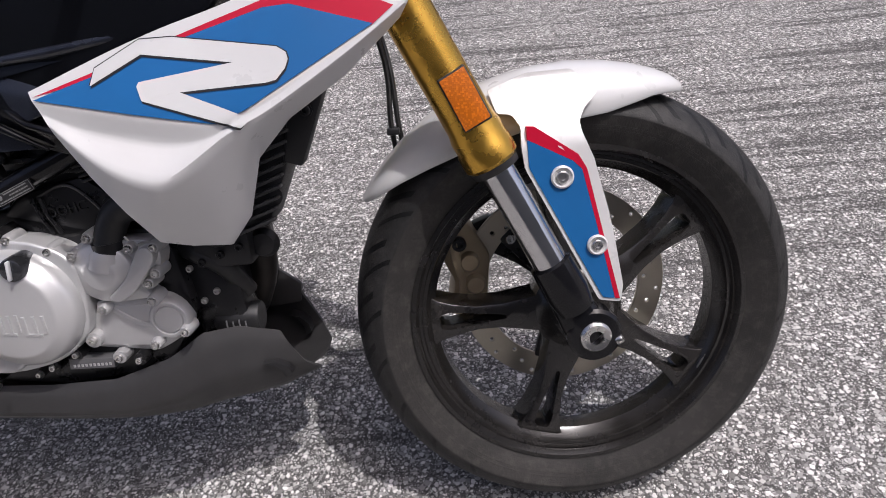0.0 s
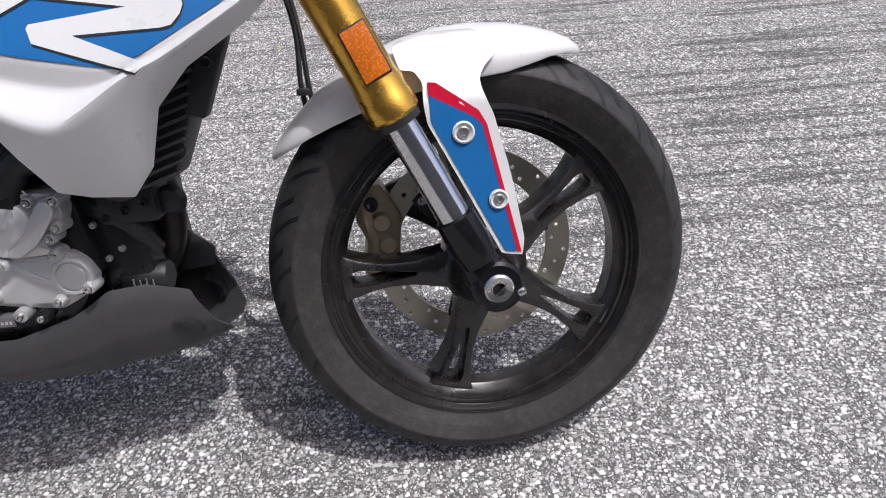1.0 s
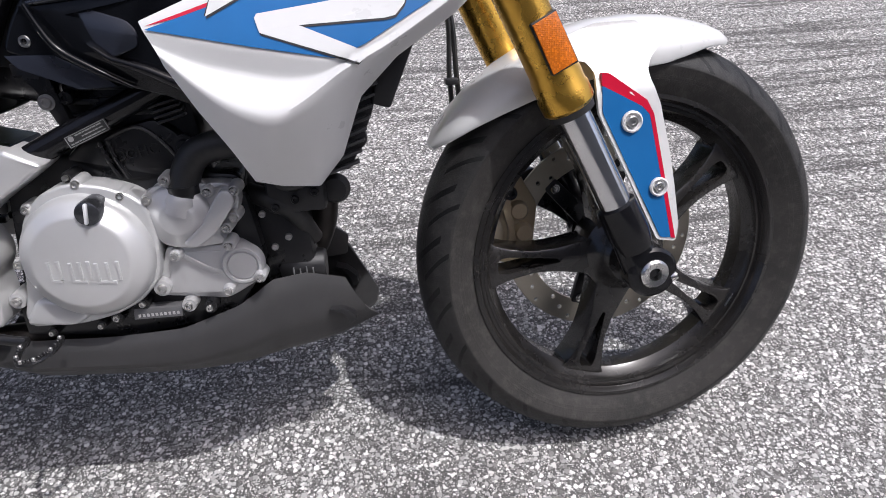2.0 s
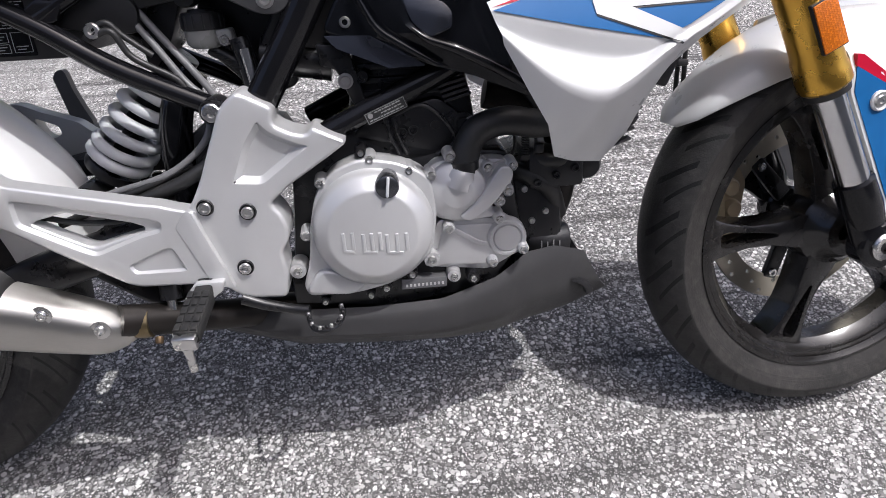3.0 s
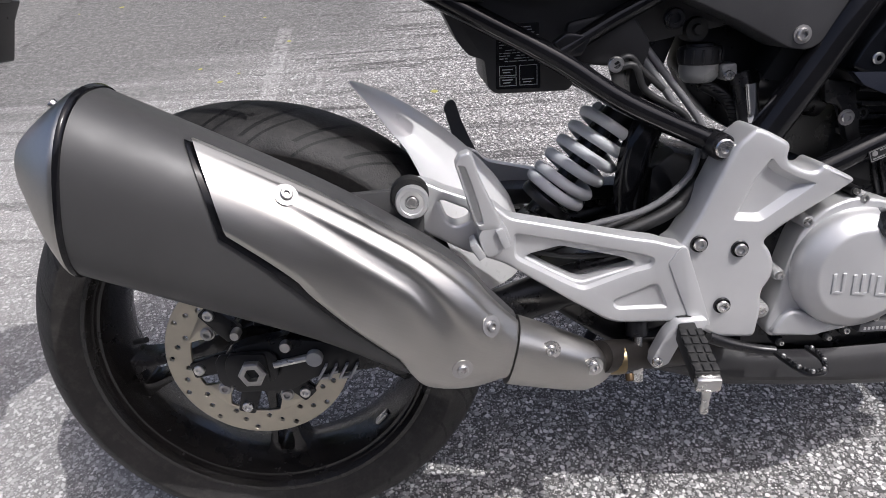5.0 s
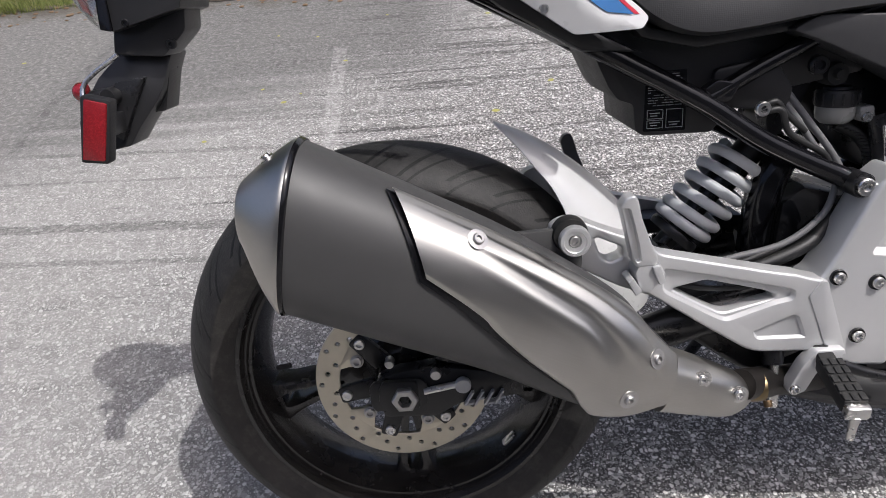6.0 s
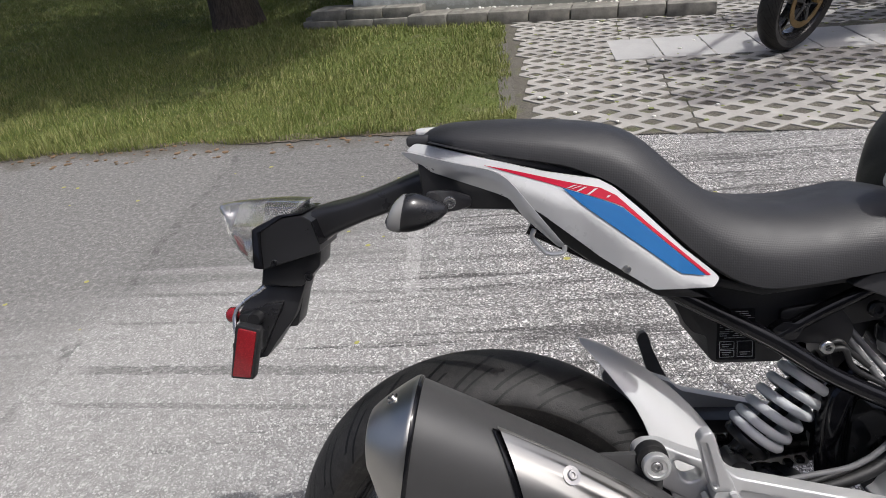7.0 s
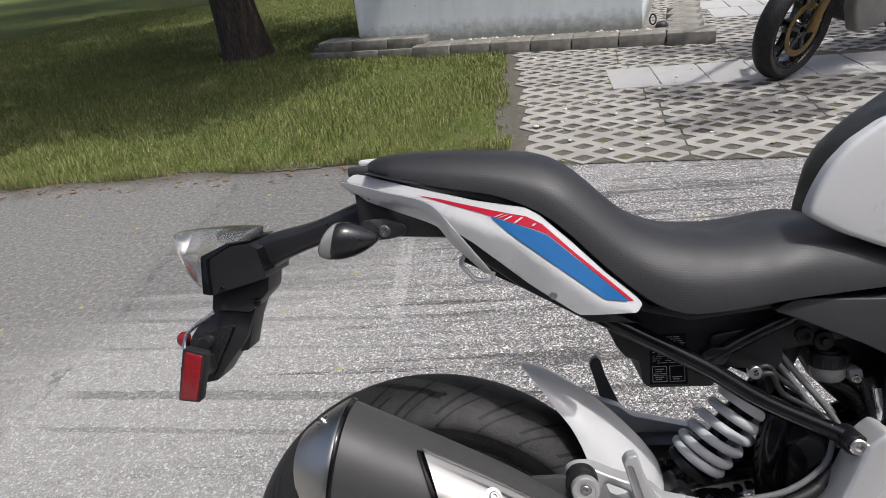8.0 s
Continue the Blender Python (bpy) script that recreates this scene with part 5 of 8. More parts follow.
bolt((1.074, -0.115, 0.585), rad, 0.006, 0.004, M_black_metal, washer=0.008)
part("radiator_cap", lathe([(0.0001, -0.02), (0.012, -0.018), (0.012, 0), (0.0001, 0)], 20, (1.020, -0.090, 0.494)), M_black_plastic, rad)
part("horn", lathe([(0.0001, -0.012), (0.014, -0.010), (0.019, 0.0), (0.014, 0.010), (0.0001, 0.010)], 28, (0.985, -0.06, 0.425)), M_black_plastic, bike, "small black horn disc")

# ---- engine ----
engine = part("engine", join(
    plate([(0.60, 0.30), (0.62, 0.47), (0.69, 0.50), (0.80, 0.47), (0.88, 0.46), (0.895, 0.35), (0.86, 0.30), (0.72, 0.275)], 0.12, -0.088, 0.006, 0.01),
    plate([(0.685, 0.47), (0.705, 0.60), (0.83, 0.58), (0.85, 0.45)], 0.085, -0.070, 0.008, 0.01)), M_black_metal, bike, "black engine block with silver covers")
head = part("cylinder_head", plate([(0.690, 0.490), (0.718, 0.515), (0.798, 0.530), (0.822, 0.510), (0.826, 0.465), (0.76, 0.455)], -0.05, -0.088, 0.006, 0.008), M_black_metal, engine)
for k in range(5):
    part("cooling_fin", plate([(0.70 + 0.004 * k, 0.535 + 0.016 * k), (0.83 - 0.006 * k, 0.535 + 0.013 * k), (0.83 - 0.006 * k, 0.541 + 0.013 * k), (0.70 + 0.004 * k, 0.541 + 0.016 * k)], -0.06, -0.084, 0.001), M_black_metal, engine)
_txt = bpy.data.curves.new("head_text", "FONT")
_txt.body, _txt.size, _txt.extrude = "DOHC", 0.017, 0.0012
_tob = bpy.data.objects.new("head_text", _txt)
_tme = bpy.data.meshes.new_from_object(_tob)
bpy.data.objects.remove(_tob)
_tbm = bm_new()
_tbm.from_mesh(_tme)
part("lettering", moved(_tbm, Matrix.Translation((0.748, -0.0895, 0.485)) @ Matrix.Rotation(radians(-8), 4, "Y") @ Matrix.Rotation(radians(90), 4, "X")), M_black_plastic, head)
part("head_plug", lathe([(0.0001, -0.012), (0.007, -0.012), (0.009, -0.008), (0.013, -0.008), (0.013, 0.0), (0.0001, 0.0)], 24, (0.826, -0.082, 0.497)), M_black_metal, engine)
bolt((0.713, -0.088, 0.560), engine, 0.008, 0.006, M_black_metal)
bolt((0.836, -0.092, 0.4945), engine, 0.0075, 0.006, M_dull, washer=0.0115)
part("casting_rib", tube([(0.742, -0.088, 0.512), (0.776, -0.0885, 0.523), (0.800, -0.0885, 0.507), (0.816, -0.088, 0.478), (0.792, -0.088, 0.462)], 0.0026, 8), M_black_metal, head)
for dx in (0.0, 0.009):
    part("casting_rib", tube([(0.7350 + dx, -0.089, 0.510), (0.7400 + dx, -0.0905, 0.490), (0.7490 + dx, -0.089, 0.466)], 0.0030, 8), M_black_metal, head)
for k in range(4):
    part("cooling_fin", moved(box(-0.016, 0.016, -0.012, 0.0, -0.0016, 0.0016, 0.0008), Matrix.Translation((0.8135 + 0.0022 * k, -0.088, 0.5475 - 0.0058 * k)) @ Matrix.Rotation(radians(-14), 4, "Y")), M_black_metal, engine)

# clutch cover
M_cap = worn("dark_cap_metal", (0.075, 0.078, 0.085), 0.27, 0.8, 0.3, 260, 0.35)
CC = (0.709, 0.386)
cover = part("clutch_cover", join(
    plate([(0.617, 0.320), (0.628, 0.350), (0.634, 0.395), (0.645, 0.435), (0.668, 0.462), (0.70, 0.474), (0.738, 0.468), (0.768, 0.455), (0.782, 0.440), (0.786, 0.40), (0.778, 0.352), (0.752, 0.326), (0.722, 0.312), (0.68, 0.304), (0.622, 0.306)], -0.085, -0.124, 0.004, 0.012, segs=3),
    lathe([(0.0001, -0.151), (0.050, -0.151), (0.0545, -0.1495), (0.0565, -0.147), (0.0645, -0.143), (0.0700, -0.136), (0.0720, -0.126), (0.0725, -0.112), (0.0001, -0.112)], 96, (CC[0], 0, CC[1] + 0.004)),
    plate([(0.618, 0.312), (0.64, 0.345), (0.70, 0.325), (0.68, 0.306)], -0.10, -0.132, 0.012, 0.012, segs=3)), M_silver, engine, "satin silver clutch cover with raised marks", smooth=45)
# raised marks in place of the maker's name
for k, (x0, w) in enumerate(((0.672, 0.017), (0.695, 0.021), (0.722, 0.025))):
    for j in range(2 if k == 0 else 3):
        part("raised_mark", plate([(x0 + j * w / (1.6 if k == 0 else 2.2), 0.373 - 0.12 * (x0 - 0.672)), (x0 + j * w / (1.6 if k == 0 else 2.2) + 0.0042, 0.373 - 0.12 * (x0 - 0.672)), (x0 + j * w / (1.6 if k == 0 else 2.2) + 0.0042, 0.395 - 0.12 * (x0 - 0.672)), (x0 + j * w / (1.6 if k == 0 else 2.2), 0.395 - 0.12 * (x0 - 0.672))], -0.150, -0.1528, 0.0012), M_silver, cover)
    part("raised_mark", plate([(x0, 0.371 - 0.12 * (x0 - 0.672)), (x0 + w * 0.8, 0.369 - 0.12 * (x0 - 0.672)), (x0 + w * 0.8, 0.3725 - 0.12 * (x0 - 0.672)), (x0, 0.3745 - 0.12 * (x0 - 0.672))], -0.150, -0.1526, 0.001), M_silver, cover)
cap = part("oil_filler_cap", lathe([(0.0001, -0.1545), (0.0105, -0.1545), (0.0130, -0.1530), (0.0140, -0.149), (0.0140, -0.120), (0.0001, -0.120)], 36, (0.730, 0, 0.446)), M_cap, engine, "dark metal oil filler cap with a finger ridge")
part("ridge", moved(box(-0.0018, 0.0018, -0.006, 0.0, -0.0115, 0.0115, 0.0015), Matrix.Translation((0.7305, -0.1535, 0.447)) @ Matrix.Rotation(radians(8), 4, "Y")), M_spring, cap)

pump = part("water_pump_cover", join(
    plate([(0.7746, 0.432), (0.779, 0.452), (0.7905, 0.4595), (0.812, 0.460), (0.8437, 0.458), (0.863, 0.457), (0.876, 0.453), (0.881, 0.437), (0.876, 0.420), (0.861, 0.413), (0.851, 0.396), (0.8634, 0.3855), (0.8365, 0.3835), (0.81, 0.3825), (0.787, 0.389), (0.776, 0.4075)], -0.08, -0.112, 0.003, 0.006, segs=2),
    lathe([(0.0001, -0.1280), (0.0165, -0.1278), (0.0200, -0.1262), (0.0235, -0.1225), (0.0330, -0.1205), (0.0362, -0.1175), (0.0375, -0.110), (0.0001, -0.110)], 56, (0.811, 0, 0.423)),
    plate([(0.811, 0.392), (0.826, 0.386), (0.846, 0.398), (0.862, 0.415), (0.8785, 0.437), (0.877, 0.449), (0.864, 0.4525), (0.852, 0.436), (0.838, 0.414), (0.824, 0.402)], -0.105, -0.1265, 0.006, 0.007, segs=3),
    tube([(0.812, -0.112, 0.428), (0.817, -0.112, 0.440), (0.820, -0.111, 0.448)], [0.020, 0.0185, 0.016], 24)), M_cast, engine, "cast aluminium water pump cover", smooth=40)
low = part("side_cover", join(
    plate([(0.766, 0.324), (0.7775, 0.361), (0.7867, 0.3850), (0.823, 0.3825), (0.870, 0.382), (0.8856, 0.3687), (0.893, 0.3496), (0.8847, 0.3317), (0.861, 0.319), (0.846, 0.3125)], -0.08, -0.107, 0.003, 0.006, segs=2),
    lathe([(0.0001, -0.1145), (0.0160, -0.1145), (0.0175, -0.1125), (0.0190, -0.1150), (0.0222, -0.1148), (0.0245, -0.1115), (0.0250, -0.10), (0.0001, -0.10)], 44, (0.871, 0, 0.3555)),
    plate([(0.779, 0.328), (0.793, 0.378), (0.866, 0.374), (0.866, 0.336), (0.846, 0.322)], -0.095, -0.1085, 0.002, 0.004, lift=lambda x, z: -0.07 * max(0.0, 0.374 - z)),
    tube([(0.801, -0.1085, 0.374), (0.836, -0.1105, 0.352), (0.858, -0.1105, 0.350)], [0.0035, 0.003, 0.002], 10, flat=0.5)), M_cast, engine, "cast aluminium side cover", smooth=35)
for x, z in ((0.653, 0.447), (0.712, 0.471), (0.756, 0.454), (0.782, 0.446), (0.805, 0.466), (0.849, 0.450), (0.878, 0.449), (0.873, 0.418), (0.862, 0.406), (0.861, 0.384), (0.799, 0.377), (0.851, 0.327), (0.890, 0.341), (0.628, 0.384)):
    lug = part("screw_lug", lathe([(0.0001, -0.121), (0.0058, -0.121), (0.0072, -0.118), (0.0080, -0.095), (0.0001, -0.095)], 18, (x, 0, z)), M_cast, engine)
    part("screw", bolt_bm((x, -0.121, z), 0.0048, 0.0045), M_steel, lug)
for x, z, r in ((0.776, 0.338, 0.010), (0.802, 0.313, 0.0085), (0.826, 0.308, 0.008), (0.717, 0.306, 0.0075), (0.697, 0.298, 0.006), (0.640, 0.295, 0.006), (0.612, 0.339, 0.010), (0.750, 0.321, 0.007), (0.703, 0.479, 0.006)):
    lug = part("screw_lug", lathe([(0.0001, -0.119), (r * 0.95, -0.119), (r, -0.116), (r * 1.1, -0.09), (0.0001, -0.09)], 18, (x, 0, z)), M_cast if r > 0.0082 else M_black_metal, engine)
    part("screw", bolt_bm((x, -0.119, z), r * 0.55, 0.005), M_steel, lug)
num = part("engine_plate", plate([(0.735, 0.300), (0.737, 0.314), (0.793, 0.312), (0.792, 0.299)], -0.10, -0.117, 0.001), M_dull_plate, engine, "stamped grey number plate with unreadable marks")
for k in range(10):
    part("stamped_mark", box(0.741 + 0.005 * k, 0.7436 + 0.005 * k, -0.1178, -0.116, 0.3030, 0.3065, 0), M_cast, num)
part("coolant_hose", tube([(0.8195, -0.111, 0.445), (0.823, -0.108, 0.458), (0.828, -0.105, 0.473), (0.838, -0.102, 0.488), (0.856, -0.10, 0.496), (0.88, -0.098, 0.498), (0.915, -0.09, 0.490), (0.96, -0.06, 0.485)], 0.0172, 20), M_hose, bike, "thick black rubber coolant hose")
part("hose_clamp", lathe([(0.0150, -0.005), (0.0185, -0.005), (0.0185, 0.005), (0.0150, 0.005)], 24, (0.8215, -0.109, 0.453), axis="z"), M_black_metal, bike)
coils = [(0.9018 + 0.0045 * math.cos(0.9 * k), -0.082 + 0.0045 * math.sin(0.9 * k), 0.4780 - 0.00045 * k) for k in range(64)]
part("coiled_wire", tube(coils, 0.0011, 6, smooth=False), M_hose, bike)
part("spring_clip", tube([(0.8440, -0.113, 0.4625), (0.8500, -0.114, 0.4545), (0.8575, -0.114, 0.4520), (0.8660, -0.112, 0.4540), (0.8745, -0.110, 0.4505)], 0.0013, 6), M_steel, bike, "bent steel wire clip")
for px, pz in ((0.886, 0.4709), (0.912, 0.468)):
    part("thin_wire", tube([(px - 0.012, -0.07, 0.500), (px, -0.082, pz + 0.012), (px + 0.002, -0.083, pz - 0.010), (px - 0.008, -0.075, 0.435)], 0.0020, 8), M_hose, bike)
part("wire_plug", box(0.9130, 0.9235, -0.088, -0.074, 0.4520, 0.4640, 0.002), M_black_plastic, bike)
for px, pz in ((0.8983, 0.4085), (0.9251, 0.3772), (0.9074, 0.3658)):
    bolt((px, -0.086, pz), bike, 0.0042, 0.005, M_dull)
part("starter_hose", tube([(0.88, -0.06, 0.43), (0.91, -0.075, 0.42), (0.935, -0.07, 0.40), (0.95, -0.05, 0.36)], 0.012, 12), M_hose, bike)
part("vent_hose", tube([(0.90, -0.07, 0.45), (0.94, -0.08, 0.44), (0.965, -0.07, 0.46)], 0.010, 12), M_hose, bike)
part("engine_mount", plate([(0.885, 0.29), (0.885, 0.43), (0.925, 0.44), (0.948, 0.40), (0.952, 0.33), (0.93, 0.28)], 0.08, -0.072, 0.008, 0.01), M_black_metal, bike, "black front engine mount casting")
part("regulator", box(0.905, 0.975, -0.085, 0.02, 0.405, 0.450, 0.006), M_black_plastic, bike, "black finned rectifier box")
for k in range(3):
    bolt((0.915 + 0.024 * k, -0.086, 0.415 + 0.008 * k), bike, 0.005, 0.005, M_black_metal)
part("exhaust_header", tube([(0.86, -0.03, 0.52), (0.93, -0.03, 0.50), (0.965, -0.02, 0.42), (0.94, -0.01, 0.33), (0.85, -0.02, 0.275), (0.70, -0.04, 0.262), (0.56, -0.08, 0.272), (0.47, -0.125, 0.295), (0.41, -0.165, 0.318)], 0.019, 16), M_pipe, bike, "dark heat-stained exhaust header pipe")
M_faint = worn("faint_print", (0.15, 0.15, 0.15), 0.6)

# ---- belly pan ----
M_pan = worn("matt_grey_pan", (0.030, 0.0295, 0.030), 0.5, 0, 0.08, 1500, 0.2, dust=0.02, spec=0.4)


def pan_bm():
    """An open scoop: its sides rise from the keel, narrow towards the front and end in a slanted lip."""
    lerp = lambda x, xs, ys: float(np.interp(x, xs, ys))
    grid = []
    for i in range(65):
        row = []
        for j in range(-16, 17):
            u = 1 - abs(j) / 16
            s = i / 64
            xf = lerp(u, [0, 0.25, 0.6, 0.85, 1], [0.984, 1.002, 1.022, 1.018, 0.985])
            x = 0.50 + s * (xf - 0.50)
            w = lerp(x, [0.50, 0.60, 0.80, 0.86, 0.90, 0.94, 0.98, 1.026], [0.085, 0.112, 0.121, 0.115, 0.104, 0.088, 0.068, 0.052])
            top = lerp(x, [0.50, 0.60, 0.70, 0.785, 0.815, 0.856, 0.876, 0.899, 0.94, 0.984, 1.026], [0.284, 0.279, 0.276, 0.280, 0.289, 0.301, 0.312, 0.327, 0.326, 0.306, 0.282])
            bot = lerp(x, [0.50, 0.60, 0.73, 0.85, 0.93, 0.97, 1.026], [0.226, 0.202, 0.193, 0.190, 0.196, 0.203, 0.228])
            f = lerp(u, [0, 0.3, 0.6, 0.85, 1], [0, 0.40, 0.78, 0.96, 1.0])
            y = w * lerp(u, [0, 0.10, 0.35, 0.65, 0.85, 1], [0.93, 1.0, 1.03, 0.72, 0.36, 0.0])
            row.append(Vector((x, math.copysign(y, j) if j else 0.0, top + (bot - top) * f)))
        grid.append(row)
    return shell(grid, 0.0035)


belly = part("belly_pan", pan_bm(), M_pan, bike, "matt grey plastic belly pan", smooth=28)
for side in (-1, 1):
    part("vent", plate([(0.9620, 0.2735), (0.9775, 0.2715), (0.9906, 0.2612), (0.9935, 0.2505), (0.9841, 0.2461), (0.9815, 0.2564), (0.9745, 0.2654)], side * 0.055, side * 0.090, 0.001, lift=lambda x, z: -side * (0.35 * (x - 0.955) + 0.15 * max(0.0, 0.262 - z))), M_black_plastic, belly)
part("front_scoop", plate([(0.900, 0.325), (0.945, 0.352), (0.985, 0.318), (0.980, 0.290), (0.93, 0.286)], 0.066, 0.060, 0.001, 0.004), M_pan, belly)
can_b = part("canister", moved(lathe([(0.0001, -0.028), (0.018, -0.028), (0.020, -0.025), (0.020, 0.025), (0.018, 0.028), (0.0001, 0.028)], 28, axis="x"), Matrix.Translation((0.934, -0.055, 0.326))), M_black_plastic, bike, "black canister with faint print")
for k in range(4):
    part("print_mark", box(0.922 + 0.008 * k, 0.9235 + 0.008 * k, -0.0762, -0.0745, 0.318, 0.331 - 0.002 * (k % 2), 0), M_faint, can_b)
part("sump", plate([(0.60, 0.285), (0.72, 0.27), (0.85, 0.285), (0.89, 0.34), (0.60, 0.34)], 0.10, -0.10, 0.005), M_black_metal, engine)

# ---- frame ----
for s in (-1, 1):
    part("frame_tube", tube([(0.60, 0.105 * s, 0.545), (0.645, 0.108 * s, 0.615), (0.690, 0.11 * s, 0.685), (0.76, 0.105 * s, 0.76), (0.90, 0.07 * s, 0.80), (1.06, 0.03 * s, 0.82)], 0.0185, 18), M_gloss_black, bike, "gloss black tubular steel frame rail")
    part("frame_tube", tube([(0.625, 0.108 * s, 0.483), (0.664, 0.105 * s, 0.501), (0.730, 0.102 * s, 0.530), (0.800, 0.098 * s, 0.560), (0.92, 0.07 * s, 0.62), (1.04, 0.04 * s, 0.70)], 0.0135, 16), M_gloss_black, bike, "gloss black tubular steel frame rail")
    part("subframe_tube", tube([(0.548, 0.100 * s, 0.539), (0.4477, 0.097 * s, 0.5895), (0.375, 0.094 * s, 0.6385), (0.2843, 0.090 * s, 0.690), (0.20, 0.085 * s, 0.738), (0.08, 0.075 * s, 0.80)], 0.0118, 16), M_gloss_black, bike, "gloss black subframe tube")
    part("subframe_brace", tube([(0.380, 0.092 * s, 0.645), (0.43, 0.09 * s, 0.672), (0.467, 0.09 * s, 0.690), (0.56, 0.09 * s, 0.735)], 0.0095, 14), M_gloss_black, bike, "slim gloss black subframe brace")
part("subframe_gusset", plate([(0.37, 0.655), (0.385, 0.665), (0.412, 0.660), (0.40, 0.640), (0.385, 0.640)], -0.085, -0.100, 0.003, 0.004), M_gloss_black, bike)
part("tube_eye", lathe([(0.0001, -0.125), (0.0125, -0.125), (0.0145, -0.122), (0.0145, -0.09), (0.0001, -0.09)], 28, (0.548, 0, 0.539)), M_black_metal, bike)
bolt((0.548, -0.125, 0.539), bike, 0.0105, 0.006, M_steel)
stk = part("frame_sticker", moved(box(-0.0245, 0.0245, -0.001, 0.001, -0.0065, 0.0065, 0.0), Matrix.Translation((0.7365, -0.1165, 0.5245)) @ Matrix.Rotation(radians(-21), 4, "Y")), M_black_plastic, bike, "dark sticker with unreadable white print")
_on = Matrix.Translation((0.7365, -0.1165, 0.5245)) @ Matrix.Rotation(radians(-21), 4, "Y")
for x0, x1, z0, z1 in ((-0.0235, 0.0235, 0.0056, 0.0061), (-0.0235, 0.0235, -0.0061, -0.0056), (-0.0240, -0.0235, -0.0060, 0.0060), (0.0235, 0.0240, -0.0060, 0.0060)):
    part("label_border", moved(box(x0, x1, -0.0017, 0, z0, z1, 0), _on), M_label, stk)
_sr = random.Random(9)
for k in range(3):
    x = -0.0125 if k == 0 else (-0.006 if k == 1 else -0.0215)
    while x < 0.020:
        w = _sr.uniform(0.0016, 0.0058)
        part("print_mark", moved(box(x, min(x + w, 0.0215), -0.0017, 0, 0.0030 - 0.0036 * k, 0.0044 - 0.0036 * k, 0), _on), M_label, stk)
        x += w + 0.0011
part("print_dot", moved(lathe([(0.0001, -0.0018), (0.0030, -0.0018), (0.0030, 0), (0.0001, 0)], 16), _on @ Matrix.Translation((-0.0185, 0, 0.0022))), M_label, stk)

# ---- silver swingarm plate with pillion bracket ----
M_can = worn("dark_grey_coated_steel", (0.051, 0.0505, 0.050), 0.50, 0.2, 0.08, 1800, 0.12)
M_dark_peg = worn("dark_footrest", (0.09, 0.088, 0.085), 0.45, 0.3, 0.15, 300, 0.3)
main = part("swingarm_plate", cast_plate([(0.577, 0.561), (0.588, 0.557), (0.616, 0.5415), (0.612, 0.5235), (0.631, 0.513), (0.646, 0.5095), (0.6536, 0.518), (0.692, 0.4975), (0.669, 0.4825), (0.6177, 0.451), (0.596, 0.433), (0.606, 0.4217), (0.6127, 0.4041), (0.6103, 0.3869), (0.601, 0.3735), (0.603, 0.348), (0.599, 0.314), (0.552, 0.317), (0.533, 0.330), (0.519, 0.345), (0.509, 0.400), (0.495, 0.430), (0.506, 0.436), (0.524, 0.468), (0.540, 0.505), (0.558, 0.545)],
    -0.138, 0.050, [([(0.596, 0.532), (0.607, 0.5170), (0.6305, 0.5050), (0.6520, 0.4970), (0.5920, 0.4550), (0.5560, 0.4590), (0.576, 0.505)], 0.010, 0.011)], bevel=0.0055), M_silver, bike, "satin silver cast swingarm plate", smooth=32)
part("plate_strap", plate([(0.5013, 0.4357), (0.5085, 0.4352), (0.5423, 0.337), (0.5181, 0.3421), (0.4889, 0.4181)], -0.130, -0.1468, 0.0025, 0.003), M_silver, main)
for x, z in ((0.524, 0.436), (0.570, 0.427), (0.556, 0.359)):
    cup = part("bolt_cup", lathe([(0.0001, -0.139), (0.0078, -0.1385), (0.0090, -0.141), (0.0098, -0.139), (0.0098, -0.12), (0.0001, -0.12)], 28, (x, 0, z)), M_black_metal, main)
    part("bolt", bolt_bm((x, -0.139, z), 0.0072, 0.006), M_steel, cup)
